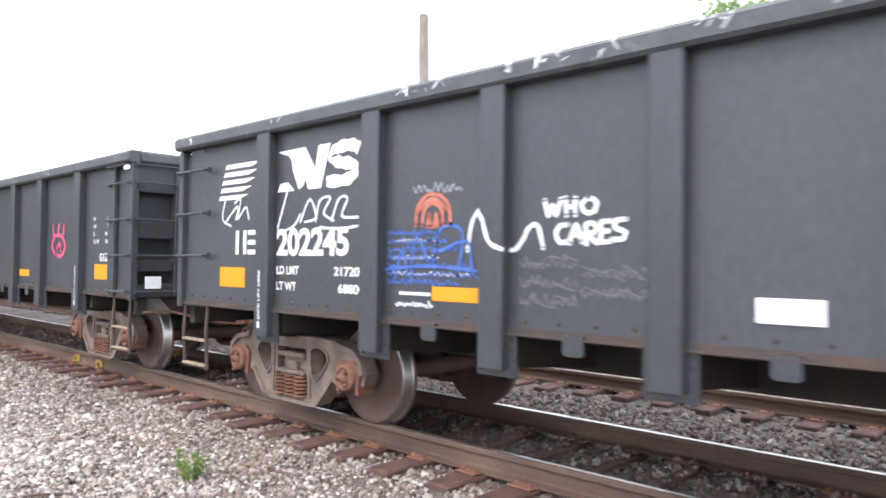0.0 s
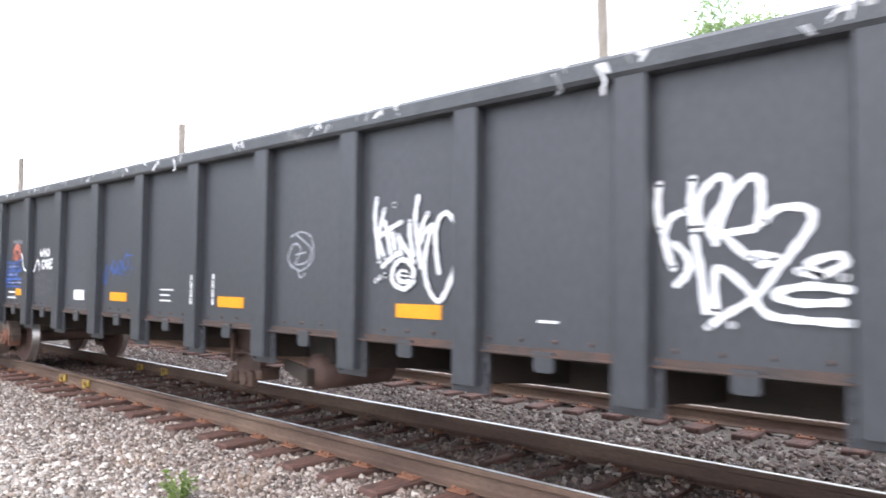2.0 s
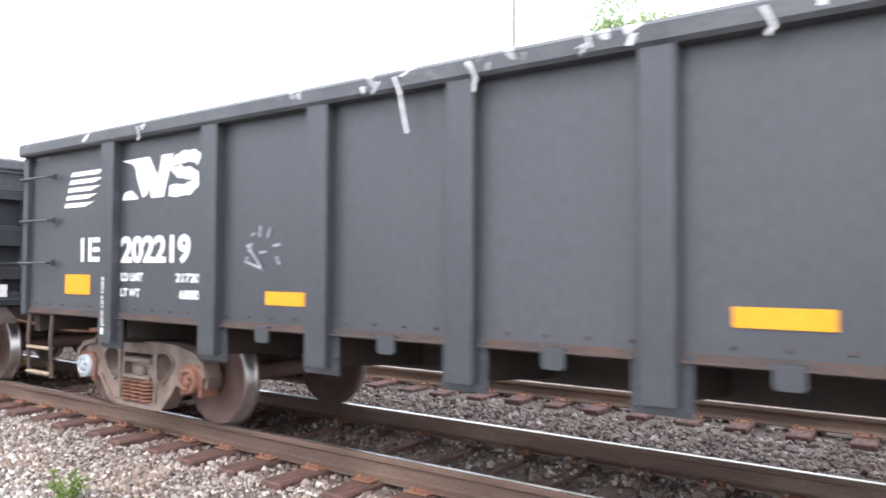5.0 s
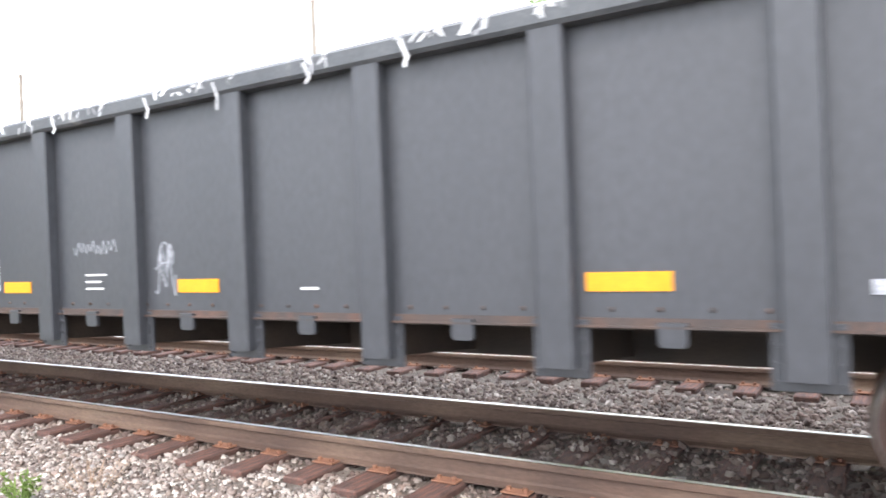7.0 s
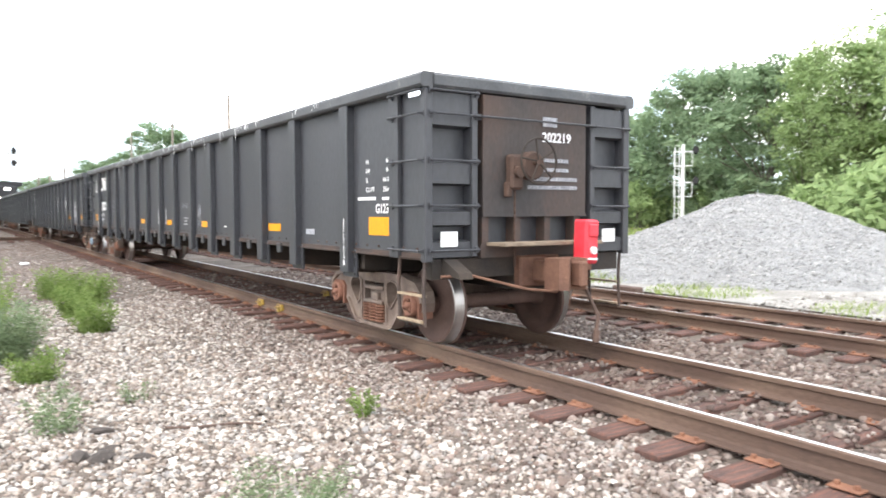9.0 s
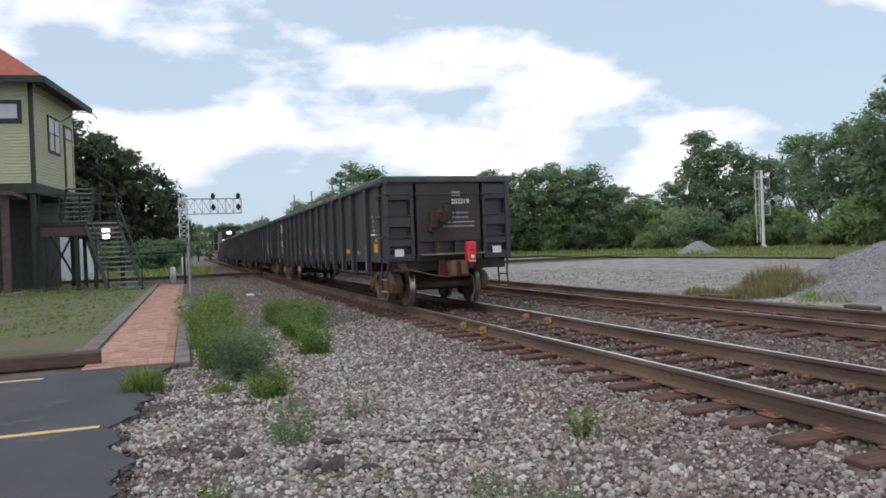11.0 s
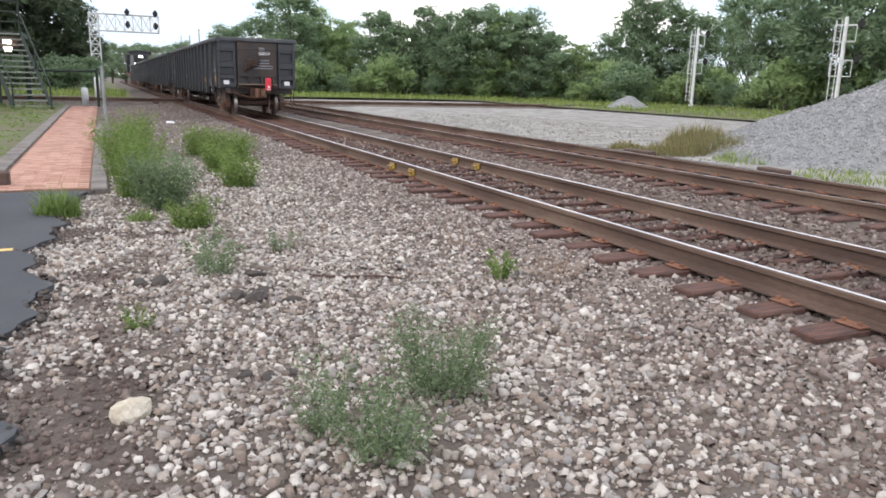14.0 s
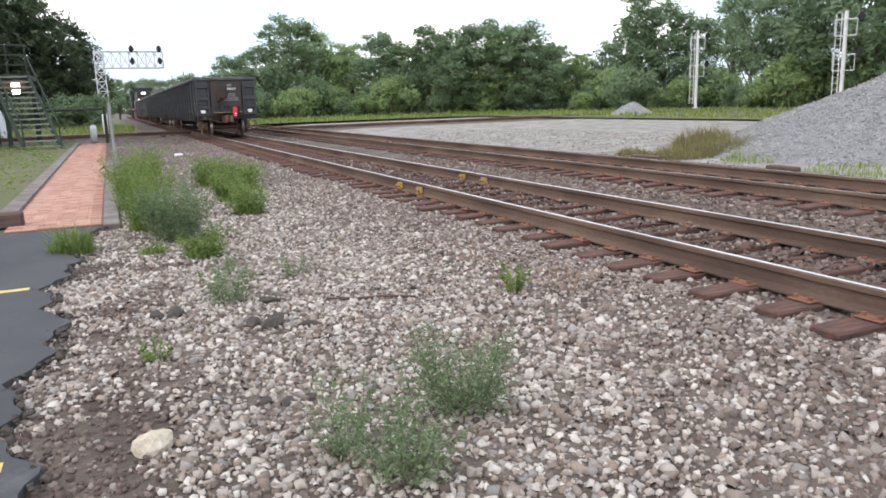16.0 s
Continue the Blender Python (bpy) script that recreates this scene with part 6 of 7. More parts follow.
lump("stone", -0.1, 3.82, 0.21, 0.15, 0.14, M_PALESTONE, "pale tan stone lying on the ballast", 1)
for i, (x, y, s) in enumerate(((0.05, 6.32, 0.2), (0.2, 6.3, 0.24), (0.72, 5.72, 0.22), (0.84, 5.6, 0.26), (0.92, 5.78, 0.18), (1.08, 5.45, 0.17), (0.62, 4.1, 0.13), (0.76, 4.12, 0.1), (0.5, 4.15, 0.12), (1.9, 3.3, 0.1), (0.95, 6.3, 0.2))):
    lump("asphalt_lump", x, y, s, s * 0.55, s * 0.38, M_CRUMB, "dark broken asphalt lump on the ballast", 10 + i)
for x, y, a, l in ((11.75, 14.6, 4, 0.9), (11.8, 10.6, -5, 0.7), (11.9, 4.7, 12, 1.3), (12.0, 3.6, -20, 0.6)):
    thing("timber", "dark discarded tie end beside the track", "timber", pose(x, y, lie(x, y) + 0.06, 0, 0, a), data=Build().box(-0.12, 0.12, -l / 2, l / 2, -0.12, 0.1, 0.02).mesh("timber", M_TIMBER))
thing("branch", "fallen dry stick on the ballast", "stick", pose(1.75, 5.9, lie(1.75, 5.9) + 0.02, 0, 0, 70), data=Build().path([(0, -0.35, 0), (0.03, -0.1, 0.012), (0.0, 0.15, 0.005), (0.04, 0.4, 0.01)], 0.012).mesh("branch", M_TIMBER))


# ---- trees ----
TOPS = {}


def tree(seed, mat, wide, tall, clumps, leaves, size, label, name="tree", bare=0.25):
    """A tree ten metres high times tall: a tapered trunk, limbs and a crown of loose leaf clumps."""
    rng = random.Random(seed)
    t = thing(name, label, "tree", group="trees round the railway")
    H = 10.0 * tall
    trunk = Build()
    pts = [Vector((0, 0, -0.3))]
    for i in range(1, 6):
        pts.append(Vector((rng.gauss(0, 0.12) * i, rng.gauss(0, 0.12) * i, H * 0.72 * i / 5)))
    for i in range(5):
        trunk.rod(pts[i], pts[i + 1], 0.2 * tall * (1 - i / 6), 8, 0.2 * tall * (1 - (i + 1) / 6))
    crown = Build()
    for c in range(int(clumps * 1.5)):
        z = rng.uniform(bare, 1.0)
        girth = wide * math.sin(math.pi * min(0.97, max(0.06, (z - bare * 0.7) / (1.06 - bare * 0.7)))) ** 0.7
        a, r = rng.uniform(0, 6.283), girth * math.sqrt(rng.random()) * rng.uniform(0.7, 1.15)
        p = Vector((r * math.cos(a), r * math.sin(a), z * H * rng.uniform(0.92, 1.04)))
        if c % 3 == 0:
            k = min(4, int(z * 5 * 0.75))
            trunk.rod(pts[k], p, 0.05 * tall, 5, 0.015)
        rad = rng.uniform(0.4, 1.0) * (0.8 + 0.2 * wide / 3)
        for i in range(int(leaves * 1.7)):
            d = Vector((rng.gauss(0, 1), rng.gauss(0, 1), rng.gauss(0.15, 0.9))).normalized()
            q = p + Vector((d.x, d.y, d.z * 0.8)) * rad * abs(rng.gauss(0.78, 0.3))
            # leaves lie roughly along the clump's outside
            face = (d + Vector((rng.gauss(0, 0.8), rng.gauss(0, 0.8), rng.gauss(0.45, 0.8)))).normalized()
            u = face.orthogonal().normalized()
            w = face.cross(u)
            a2, sz = rng.uniform(0, 6.283), size * rng.uniform(0.7, 1.6)
            e1, e2 = u * math.cos(a2) + w * math.sin(a2), w * math.cos(a2) - u * math.sin(a2)
            k = len(crown.v)
            crown.v += [tuple(q - e1 * sz * 0.75), tuple(q + e2 * sz * 0.55), tuple(q + e1 * sz * 0.75)]
            crown.f.append((k, k + 1, k + 2))
    part("trunk", trunk.mesh("trunk", M_BARK), t)
    me = bpy.data.meshes.new("crown")
    me.from_pydata(crown.v, [], crown.f)
    me.materials.append(mat)
    part("crown", me, t)
    TOPS[t.name] = sorted(p[2] for p in crown.v)[int(len(crown.v) * 0.992)]
    return t


KINDS = [
    tree(1, M_LEAF, 3.0, 1.0, 62, 62, 0.2, "broad green leafy tree in the far row", bare=0.12),
    tree(2, M_LEAF, 2.5, 1.0, 58, 62, 0.2, "rounded green leafy tree in the far row", bare=0.15),
    tree(3, M_LEAFLIGHT, 2.7, 1.0, 56, 62, 0.2, "light green leafy tree in the far row", bare=0.12),
    tree(4, M_LEAF, 1.7, 1.15, 44, 56, 0.2, "tall narrow green tree in the far row", bare=0.2),
    tree(5, M_LEAFDARK, 3.4, 1.2, 70, 66, 0.24, "large dark green tree beside the tower", bare=0.08),
    tree(6, M_LEAF, 2.6, 1.1, 34, 50, 0.22, "open-crowned green tree with gaps", bare=0.4),
    tree(9, M_LEAFLIGHT, 2.3, 1.0, 96, 84, 0.13, "airy green leafy tree beyond the yard", bare=0.14),
    tree(12, M_LEAFLIGHT, 2.0, 1.0, 92, 84, 0.13, "tall light green leafy tree beyond the yard", bare=0.2),
]
SHRUBS = [tree(7, M_LEAF, 2.2, 0.36, 30, 60, 0.2, "dense green shrub under the trees", "shrub", 0.05), tree(8, M_LEAFLIGHT, 2.4, 0.3, 30, 60, 0.2, "light green shrub under the trees", "shrub", 0.05)]


def plant_at(kind, bearing, dist, h, seed, broad=1.0):
    """Sets a tree by its bearing east of north and its distance."""
    x, y = dist * math.sin(radians(bearing)), dist * math.cos(radians(bearing))
    r = random.Random(seed)
    s = h / TOPS[kind.name]
    g = s * broad
    m = pose(x, y, -0.2, 0, 0, r.uniform(0, 360)) @ Matrix.Diagonal((g * r.uniform(0.9, 1.15), g * r.uniform(0.9, 1.15), s, 1))
    if kind.name not in USED:
        USED.add(kind.name)
        kind.matrix_basis = m
    else:
        copy_thing(kind, m @ Matrix.Diagonal((1 / kind.scale.x, 1 / kind.scale.y, 1 / kind.scale.z, 1)))


USED = set()
ROW = [(5.5, 150, 7.5, 0), (8.5, 96, 7.2, 0), (10.5, 92, 8.0, 1), (12.9, 90, 10.8, 0), (14.8, 92, 9.4, 2), (17, 94, 8.2, 2), (19.3, 88, 8.9, 1), (21.2, 86, 7.6, 0), (23, 86, 9.4, 3), (24.8, 84, 8.6, 1), (27, 84, 9.4, 0), (28.6, 84, 8.9, 2), (30.4, 82, 8.8, 0), (32.6, 84, 6.9, 1), (34.6, 84, 5.8, 2),
       (36.6, 86, 7.0, 0), (38.5, 88, 12.4, 3), (40.4, 88, 11.3, 1), (42.6, 88, 9.8, 0), (45.0, 86, 11.4, 3), (46.4, 76, 10.2, 5), (48.4, 74, 10.6, 1), (50.4, 70, 12.4, 5), (52.6, 68, 13.6, 0), (55, 64, 13.2, 0), (57.6, 58, 12.2, 0), (60.4, 54, 12.2, 6), (63.2, 52, 12.2, 7), (65.8, 54, 13.2, 6),
       (69, 42, 16.2, 7), (73, 47, 15.0, 6), (76.5, 45, 15.4, 7), (80, 44, 14.6, 6), (84, 44, 15.4, 7), (88, 44, 15.0, 6), (92, 46, 14.8, 7)]
for i, (bearing, dist, h, k) in enumerate(ROW):
    plant_at(KINDS[k], bearing, dist, h * (1.05 if bearing < 40 else 1.0), i, 1.35 if bearing < 38 else 1.15 if k < 6 else 1.0)
    if bearing < 38:
        plant_at(KINDS[(k + 1) % 3], bearing + 1.2, dist + 9, h * 0.88, 400 + i, 1.4)
for i, (bearing, dist, h, k) in enumerate(((-0.8, 92, 6.4, 4), (-1.9, 84, 9.2, 4), (-3.3, 82, 11.6, 4), (-5.2, 80, 13.6, 4), (-7.2, 80, 15.0, 4), (-9.6, 76, 15.2, 4), (-12.5, 78, 15.5, 4), (-16, 78, 15.5, 4), (-20, 80, 15.5, 4), (-24.5, 80, 15.5, 4), (-0.2, 150, 7.4, 0), (0.7, 165, 7.6, 1), (1.6, 158, 7.0, 0), (2.5, 170, 8.0, 1), (3.4, 160, 7.4, 0), (4.4, 170, 7.8, 1), (7, 170, 8.5, 1))):
    plant_at(KINDS[k], bearing, dist, h, 100 + i, 1.3)
for i in range(72):
    bearing = 7 + i * 1.2
    dist = 88 + (8 if 39 < bearing < 46 else 0) - max(0, bearing - 30) * 0.75 - max(0, bearing - 52) * 0.1
    if bearing > 61:
        dist = 39.5
    plant_at(SHRUBS[1 if bearing > 61 else i % 2], bearing, dist - 3 + 2 * math.sin(i * 2.1), 3.2 + 1.2 * math.sin(i * 1.3), 200 + i)
for i in range(9):
    plant_at(SHRUBS[0], -16 + i * 1.9, 74, 3.0, 300 + i)


# ---- signals ----
def signal_head(t, x, z, y=0.0):
    part("signal_head", Build().rod((x, y - 0.12, z), (x, y + 0.05, z), 0.22, 16).box(x - 0.11, x + 0.11, y - 0.05, y + 0.25, z - 0.3, z + 0.3, 0.03).mesh("signal_head", M_SIGNAL), t, "black signal head")


def mast(x, y, h, turn, label):
    t = thing("signal_mast", label, "railway signal", pose(x, y, -0.2, 0, 0, turn), "signal masts")
    part("pole", Build().rod((0, 0, 0), (0, 0, h), 0.14, 10, 0.12).box(-0.25, 0.25, -0.25, 0.25, 0, 0.3, 0.02).mesh("pole", M_SILVER), t)
    b = Build().rod((-0.55, 0, 0.6), (-0.55, 0, h * 0.97), 0.035, 6).rod((-0.25, 0, 0.6), (-0.25, 0, h * 0.97), 0.035, 6)
    for i in range(int(h / 0.4)):
        b.rod((-0.55, 0, 0.7 + i * 0.4), (-0.25, 0, 0.7 + i * 0.4), 0.015, 5)
    part("ladder", b.mesh("ladder", M_STEEL), t)
    for z in (h * 0.5, h * 0.84):
        c = Build()
        for zz in (z - 0.5, z + 0.5):
            c.path([(-0.62, -0.3, zz), (0.62, -0.3, zz), (0.62, 0.3, zz), (-0.62, 0.3, zz), (-0.62, -0.3, zz)], 0.03, 5)
        for xx in (-0.62, 0.62):
            c.rod((xx, -0.3, z - 0.5), (xx, -0.3, z + 0.5), 0.03, 5)
        part("cage", c.mesh("cage", M_STEEL), t)
        signal_head(t, 0.85, z + 0.62, 0.2)
    return t


mast(50.0, 54.2, 7.2, -43, "grey steel signal mast with a ladder and two dark heads")
mast(43.3, 33.9, 6.4, -52, "tall grey steel signal mast rising behind the stone heap")


def gantry():
    t = thing("signal_gantry", "grey lattice cantilever signal gantry over the line", "railway signal", pose(-0.35, 75, -0.2))
    b = Build()
    for x, y in ((-0.4, -0.4), (0.4, -0.4), (-0.4, 0.4), (0.4, 0.4)):
        b.rod((x, y, 0), (x, y, 6.9), 0.05, 6)
    for i in range(8):
        z = i * 0.84
        for s in (-0.4, 0.4):
            b.rod((-0.4, s, z), (0.4, s, z + 0.84), 0.03, 5)
            b.rod((0.4, s, z), (-0.4, s, z + 0.84), 0.03, 5)
            b.rod((-0.4, s, z + 0.84), (0.4, s, z + 0.84), 0.03, 5)
            b.rod((s, -0.4, z), (s, 0.4, z + 0.84), 0.03, 5)
    part("column", b.mesh("column", M_STEEL), t)
    b = Build()
    for y in (-0.4, 0.4):
        for z in (5.4, 6.85):
            b.rod((-0.4, y, z), (5.4, y, z), 0.05, 6)
        for i in range(8):
            x = -0.4 + i * 0.725
            b.rod((x, y, 5.4), (x + 0.725, y, 6.85), 0.025, 5)
            b.rod((x, y, 6.85), (x + 0.725, y, 5.4), 0.025, 5)
            b.rod((x + 0.725, y, 6.85), (x + 0.725, y, 5.4), 0.03, 5)
    part("arm", b.mesh("arm", M_STEEL), t)
    for x in (2.75, 5.1):
        for z in (7.05, 5.98):
            signal_head(t, x, z, -0.6)
    return t


gantry()

# ---- posts, bollards and a barrier ----
thing("steel_post", "thin galvanised post beside the path", "post", data=Build().rod((-0.06, 21.4, -0.35), (-0.09, 21.4, 1.55), 0.04, 8).mesh("steel_post", M_POST))
for x, y, h in ((-0.95, 44.6, 0.95), (-0.35, 53.0, 1.5)):
    thing("bollard", "white round-topped bollard by the crossing", "bollard", pose(x, y, -0.3), "bollards", data=Build().lathe([(0, 0), (0, 0.17), (h - 0.1, 0.17), (h - 0.03, 0.12), (h, 0)], 14, "z").mesh("bollard", M_WHITE, True))
thing("rail_barrier", "dark horizontal pipe barrier at the path's end", "barrier", data=Build().rod((-3.4, 43.4, 1.45), (-0.3, 43.4, 1.5), 0.06, 8).rod((-3.4, 43.4, -0.3), (-3.4, 43.4, 1.5), 0.06, 8).rod((-0.3, 43.4, -0.3), (-0.3, 43.4, 1.6), 0.07, 8).mesh("rail_barrier", M_GREEN))
thing("litter", "pale scrap lying by the track", "litter", pose(2.0, 28, lie(2.0, 28) + 0.04), data=Build().box(-0.14, 0.14, -0.12, 0.12, -0.04, 0.06, 0.03).mesh("litter", M_WHITE))


# ---- the signal tower ----
def tower():
    CX, CY = -6.95, 40.0
    t = thing("signal_tower", "raised pale green clapboard signal tower with a red hipped roof", "tower", pose(0, 0, -0.25) @ pose(CX, CY, 0, 0, 0, -8) @ pose(-CX, -CY, 0))
    X0, X1, Y0, Y1, Z0, Z1 = -12.6, CX, CY, CY + 6.6, 5.3, 10.25
    part("wall_shell", Build().box(X0, X1, Y0, Y1, Z0, Z1).mesh("wall_shell", M_SIDING), t)
    b = Build()
    for i in range(int((Z1 - Z0) / 0.16)):
        z = Z0 + i * 0.16
        b.add([(X0, Y0 - 0.035, z), (X1 + 0.035, Y0 - 0.035, z), (X1 + 0.008, Y0 - 0.008, z + 0.155), (X0, Y0 - 0.008, z + 0.155)], [(0, 1, 2, 3)])
        b.add([(X0, Y0 - 0.035, z), (X1 + 0.035, Y0 - 0.035, z), (X1 + 0.008, Y0 - 0.002, z), (X0, Y0 - 0.002, z)], [(0, 1, 2, 3)])
        b.add([(X1 + 0.035, Y0 - 0.035, z), (X1 + 0.035, Y1, z), (X1 + 0.008, Y1, z + 0.155), (X1 + 0.008, Y0 - 0.008, z + 0.155)], [(0, 1, 2, 3)])
        b.add([(X1 + 0.035, Y0 - 0.035, z), (X1 + 0.035, Y1, z), (X1 + 0.002, Y1, z), (X1 + 0.002, Y0 - 0.035, z)], [(0, 1, 2, 3)])
    tagged(part("siding", b.mesh("siding", M_SIDING), t, "overlapping pale green boards"), kind="stuff")
    o = 0.85
    part("roof", Build().add([(X0 - o, Y0 - o, Z1), (X1 + o, Y0 - o, Z1), (X1 + o, Y1 + o, Z1), (X0 - o, Y1 + o, Z1), (-9.8, Y0 + 2.6, Z1 + 2.7), (-9.8, Y1 - 2.6, Z1 + 2.7)], [(0, 1, 4), (1, 2, 5, 4), (2, 3, 5), (3, 0, 4, 5), (3, 2, 1, 0)]).mesh("roof", M_ROOF), t, "red hipped roof")
    part("soffit", Build().box(X0 - o, X1 + o, Y0 - o, Y1 + o, Z1 - 0.1, Z1 - 0.02).mesh("soffit", M_TIMBER), t, "dark boarded underside of the eaves")
    part("eave_board", Build().box(X0 - o, X1 + o, Y0 - o - 0.03, Y0 - o + 0.1, Z1 - 0.28, Z1 + 0.04).box(X1 + o - 0.1, X1 + o + 0.03, Y0 - o + 0.1, Y1 + o, Z1 - 0.28, Z1 + 0.04).mesh("eave_board", M_GREEN), t)
    part("corner_board", Build().box(X1 - 0.12, X1 + 0.06, Y0 - 0.06, Y0 + 0.12, Z0, Z1 - 0.1).mesh("corner_board", M_GREEN), t)
    part("frieze_board", Build().box(X0, X1 + 0.045, Y0 - 0.045, Y0, Z1 - 0.45, Z1 - 0.1).box(X1, X1 + 0.045, Y0, Y1, Z1 - 0.45, Z1 - 0.1).mesh("frieze_board", M_SIDING), t)
    for x0, x1, z0, z1 in ((-8.5, -7.5, 8.3, 9.15), (-11.6, -10.6, 8.3, 9.15)):
        w = part("window", Build().box(x0 - 0.13, x1 + 0.13, Y0 - 0.07, Y0 - 0.02, z0 - 0.13, z1 + 0.13).mesh("window_frame", M_GREEN), t)
        part("pane", Build().box(x0, x1, Y0 - 0.08, Y0 - 0.072, z0, z1).mesh("pane", M_DARKGLASS), w)
        part("blind", Build().box(x0 + 0.12, x1 - 0.06, Y0 - 0.086, Y0 - 0.082, z0 + 0.1, z1 - 0.06).mesh("blind", M_SHED), w)
    w = part("window", Build().box(X1 + 0.02, X1 + 0.07, Y0 + 2.15, Y0 + 4.0, 7.05, 9.0).mesh("window_frame", M_GREEN), t)
    part("pane", Build().box(X1 + 0.072, X1 + 0.08, Y0 + 2.3, Y0 + 3.85, 7.2, 8.05).mesh("pane", M_DARKGLASS), w)
    part("pane", Build().box(X1 + 0.072, X1 + 0.08, Y0 + 2.3, Y0 + 3.85, 8.12, 8.87).mesh("pane", M_SHED), w)
    part("glazing_bar", Build().box(X1 + 0.081, X1 + 0.1, Y0 + 3.05, Y0 + 3.1, 7.2, 8.87).mesh("glazing_bar", M_GREEN), w)
    d = part("door", Build().box(X1 + 0.02, X1 + 0.07, Y0 + 4.75, Y0 + 6.2, 5.5, 8.9).mesh("door_frame", M_GREEN), t, "dark green tower door")
    part("door_panel", Build().box(X1 + 0.072, X1 + 0.09, Y0 + 4.95, Y0 + 6.0, 5.5, 8.1).mesh("door_panel", M_SIDING), d)
    part("pane", Build().box(X1 + 0.072, X1 + 0.08, Y0 + 4.95, Y0 + 6.0, 8.2, 8.75).mesh("pane", M_DARKGLASS), d)
    part("floor_beam", Build().box(X0, X1 + 0.1, Y0 - 0.1, Y1, Z0 - 0.5, Z0).mesh("floor_beam", M_GREEN), t)
    # dark solid block standing in for the shade under the raised tower
    part("lower_wall", Build().box(X0, X1 - 0.9, Y0 + 2.5, Y1, 0, Z0 - 0.5).mesh("lower_wall", M_GREEN), t)
    for x, y in ((-7.1, 40.2), (-9.4, 40.2), (-12.4, 40.2), (-7.1, 46.3)):
        part("post", Build().box(x - 0.11, x + 0.11, y - 0.11, y + 0.11, 0, Z0 - 0.4, 0.01).mesh("post", M_GREEN), t)
    part("lamp", Build().path([(-6.9, 44.4, 9.0), (-6.0, 44.2, 9.5), (-5.2, 44.0, 9.4), (-5.0, 44.0, 9.1)], 0.025).mesh("lamp", M_GREEN), t)
    return t


def tower_stairs():
    t = thing("tower_stairs", "dark green timber stairs and landing beside the tower", "stairs", pose(0, 0, -0.25))
    for x, y in ((-6.7, 40.8), (-5.3, 40.8), (-4.5, 40.8), (-5.3, 43.6), (-3.5, 43.6)):
        part("post", Build().box(x - 0.09, x + 0.09, y - 0.09, y + 0.09, 0, 3.2, 0.01).mesh("post", M_GREEN), t)
    part("brace", Build().rod((-6.7, 40.8, 0.4), (-5.4, 40.8, 3.0), 0.06, 6).mesh("brace", M_GREEN), t)
    part("brace", Build().rod((-5.3, 40.75, 0.3), (-6.5, 40.75, 2.8), 0.06, 6).mesh("brace", M_GREEN), t)
    part("deck", Build().box(-7.0, -3.35, 40.6, 44.0, 3.2, 3.42, 0.01).mesh("deck", M_GREEN), t, "dark green stair landing")
    part("deck_beam", Build().box(-6.9, -3.45, 40.64, 40.8, 2.7, 3.19, 0.01).mesh("deck_beam", M_TIMBER), t)
    for x in (-6.9, -6.0, -5.1, -4.2, -3.4):
        part("railing_post", Build().rod((x, 40.65, 3.4), (x, 40.65, 4.75), 0.04, 6).mesh("railing_post", M_GREEN), t)
    for z in (4.75, 4.3, 3.85):
        part("railing", Build().path([(-6.9, 40.65, z), (-3.4, 40.65, z), (-3.4, 43.9, z)], 0.035).mesh("railing", M_GREEN), t)
    low, high = Vector((-2.95, 38.0, 0.12)), Vector((-4.1, 40.6, 3.3))
    for i in range(14):
        part("tread", Build().box(-0.68, 0.68, -0.15, 0.15, -0.035, 0.035, 0.006).mesh("tread", M_TREAD2), t, m=Matrix.Translation(low.lerp(high, i / 13)))
    for s in (-0.74, 0.74):
        d = Vector((s, 0, 0))
        part("stringer", Build().rod(low + d - Vector((0, 0, 0.12)), high + d - Vector((0, 0, 0.12)), 0.12, 4).mesh("stringer", M_GREEN), t)
        part("handrail", Build().rod(low + d + Vector((0, 0, 0.95)), high + d + Vector((0, 0, 0.95)), 0.035, 6).rod(low + d - Vector((0, 0, 0.1)), low + d + Vector((0, 0, 0.95)), 0.035, 6).rod(low.lerp(high, 0.5) + d, low.lerp(high, 0.5) + d + Vector((0, 0, 0.95)), 0.035, 6).mesh("handrail", M_GREEN), t)
    for i in range(8):
        f = i / 7
        part("tread", Build().box(-0.62, 0.62, -0.14, 0.14, -0.04, 0.04, 0.006).mesh("tread", M_TREAD2), t, m=pose(-5.45, 42.2 + 1.6 * f, 3.5 + 1.8 * f))
    for x in (-6.12, -4.78):
        part("stringer", Build().rod((x, 42.1, 3.4), (x, 43.9, 5.3), 0.1, 4).mesh("stringer", M_GREEN), t)
    # two small white patches under the landing, made bright by emission
    for z in (2.95, 2.62):
        part("work_light", Build().box(-4.12, -3.78, 40.5, 40.6, z - 0.1, z + 0.1, 0.02).mesh("work_light", M_GLOW), t, "small glowing white patch under the landing")
    return t


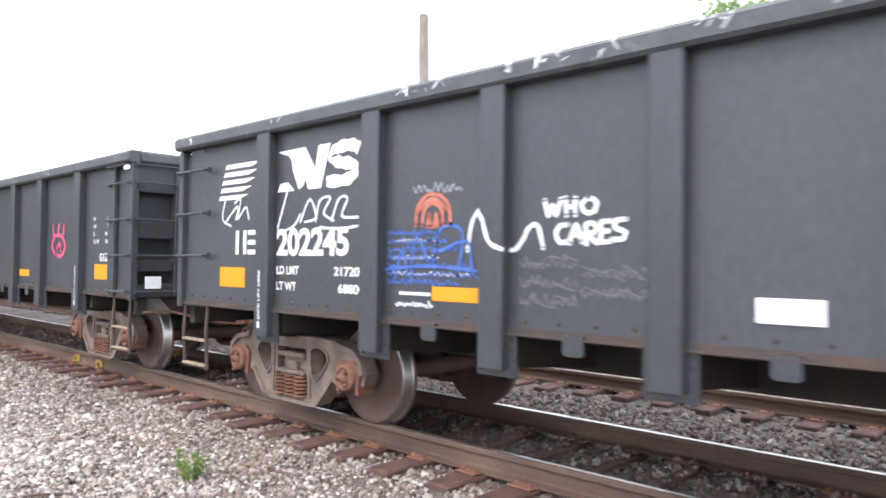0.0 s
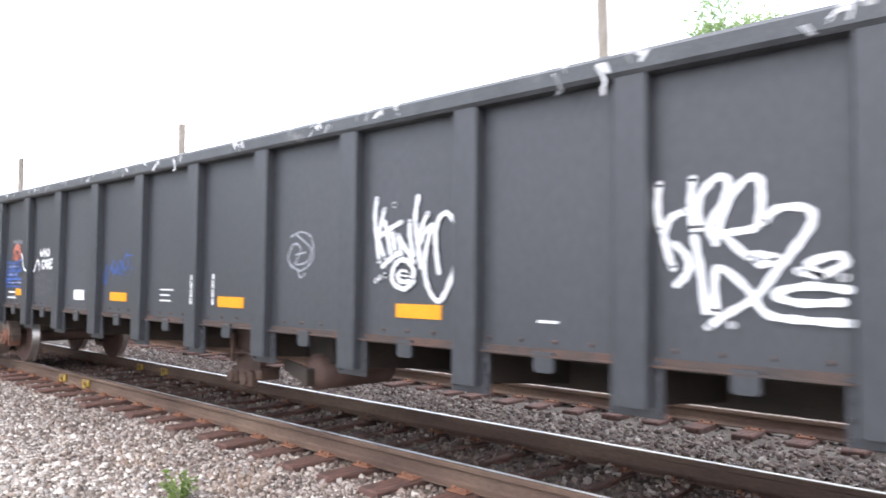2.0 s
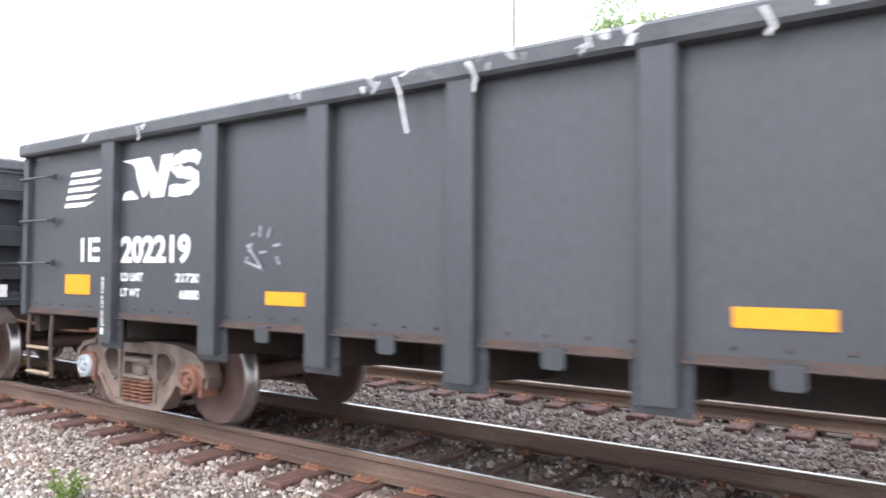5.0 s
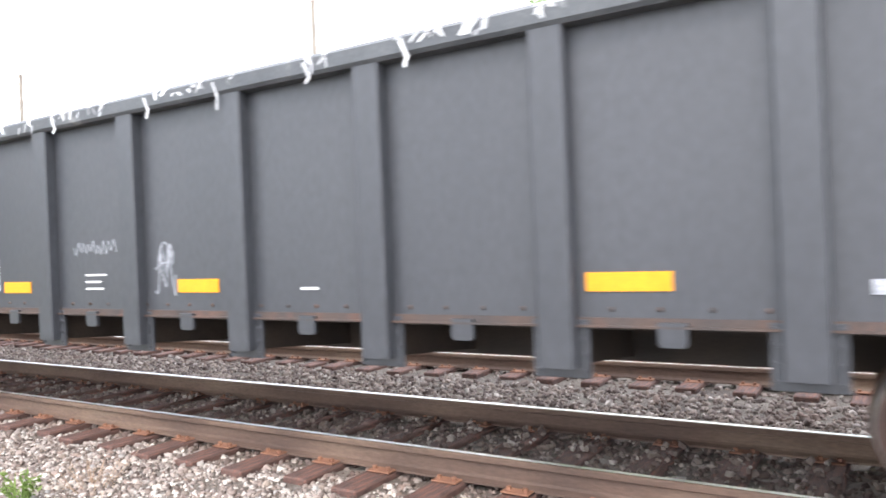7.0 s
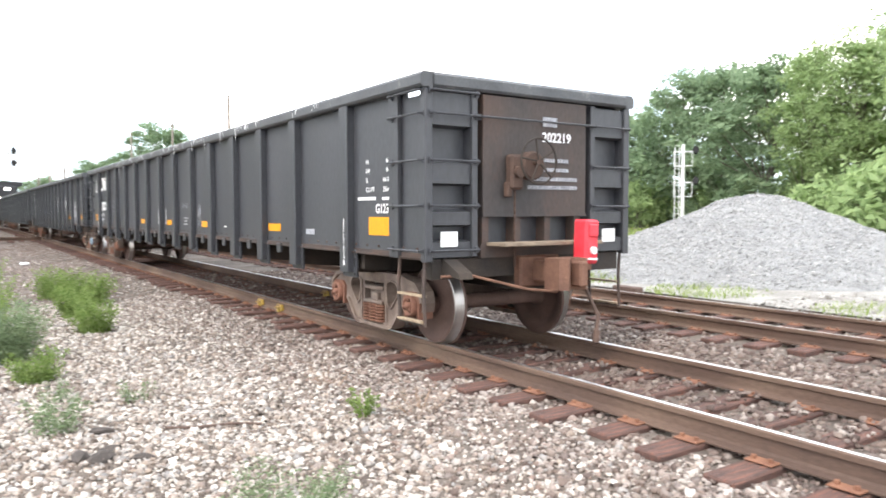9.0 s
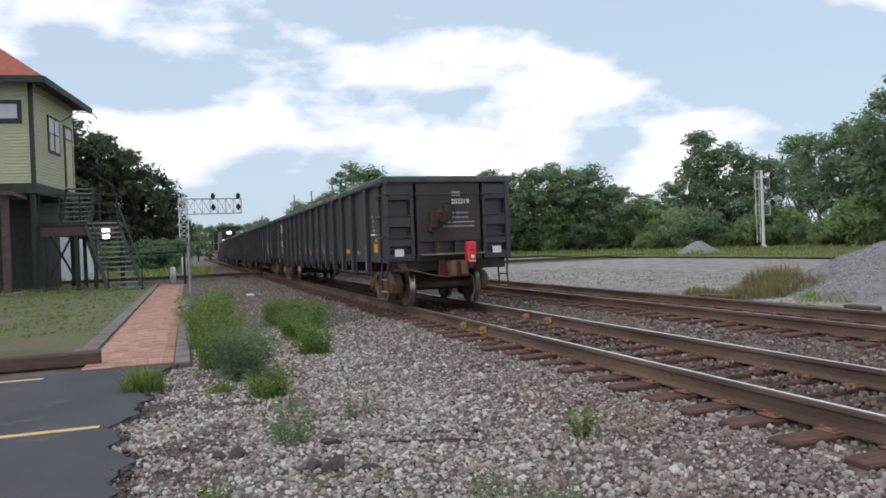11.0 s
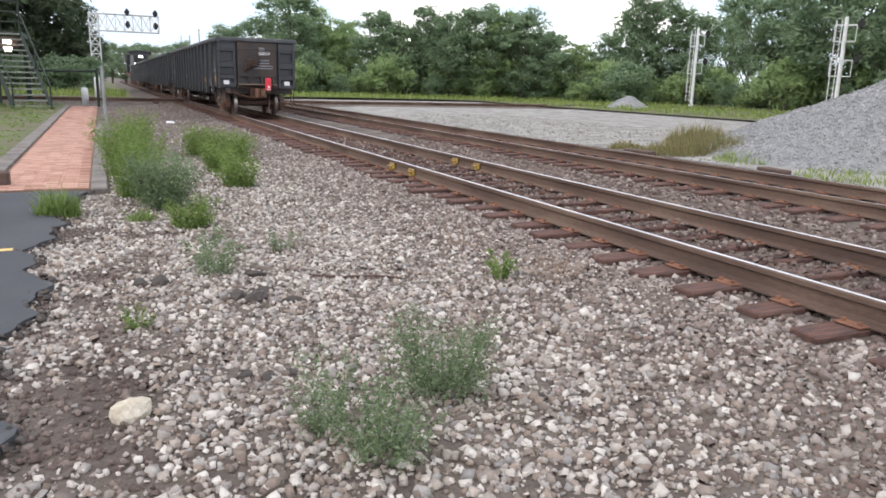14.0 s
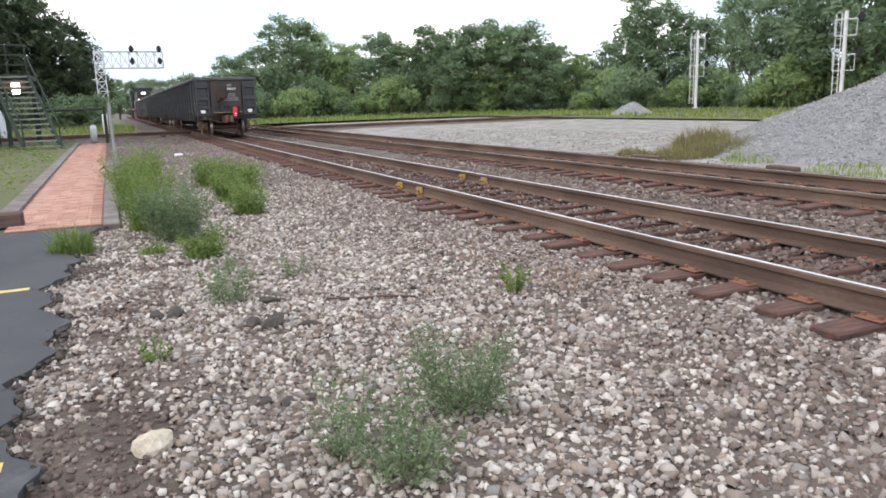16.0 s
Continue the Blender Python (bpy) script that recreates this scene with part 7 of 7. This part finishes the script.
tower_stairs()
tower()
thing("shed", "pale grey metal shed behind the tower stairs", "shed", data=Build().prism([(-11.0, -0.3), (-6.4, -0.3), (-7.2, 2.7), (-8.6, 2.9), (-11.0, 2.9)], "y", 56, 60).mesh("shed", M_SHED))
bench = thing("bench", "dark iron bench on a concrete slab under the tower", "bench", pose(-9.3, 37.5, -0.2))
part("slab", Build().box(-1.6, 2.2, -1.0, 1.2, -0.15, 0.12, 0.02).mesh("slab", M_CURB), bench)
part("seat", Build().box(-1.3, 1.3, -0.3, 0.3, 0.52, 0.6, 0.01).mesh("seat", M_GREEN), bench)
part("backrest", Build().box(-1.3, 1.3, 0.25, 0.33, 0.75, 1.5, 0.01).mesh("backrest", M_GREEN), bench)
for x in (-1.2, 1.2):
    part("leg", Build().box(x - 0.05, x + 0.05, -0.28, 0.3, 0.12, 0.52, 0.01).mesh("leg", M_GREEN), bench)
porch = thing("porch_roof", "dark porch roof on posts beside the tower", "porch", pose(0, 0, -0.25))
part("roof", Build().prism([(-11.5, 5.0), (-7.2, 4.6), (-7.2, 4.45), (-11.5, 4.5)], "y", 36.5, 39.5).mesh("roof", M_TIMBER), porch)
for x in (-8.6, -7.6):
    part("post", Build().box(x - 0.14, x + 0.14, 36.7, 36.98, 0, 4.5, 0.01).mesh("post", M_TIMBER), porch)


# ---- what moves ----
PITCH, START = 21.48, -2.475


def motions():
    """The train rolls north; its wheels turn with the way it makes."""
    ts, ys = [r[0] for r in TRAIN], [r[1] for r in TRAIN]
    for car, sets, lead in ((car_a, sets_a, 0), (car_b, sets_b, -PITCH), (car_c, sets_c, PITCH), (car_d, sets_d, 2 * PITCH), (loco, [], 3 * PITCH)):
        walk(car, [(t, pose(CENTRE, START + lead + y, 0)) for t, y in TRAIN])
        if car in (car_d, loco):
            continue
        for ws, at in sets:
            rows = []
            for i in range(161):
                t = i / 10
                way = float(np.interp(t, ts, ys)) + lead
                rows.append((t, pose(0, at, WHEEL, -math.degrees(way / WHEEL), 0, 0)))
            walk(ws, rows)


motions()
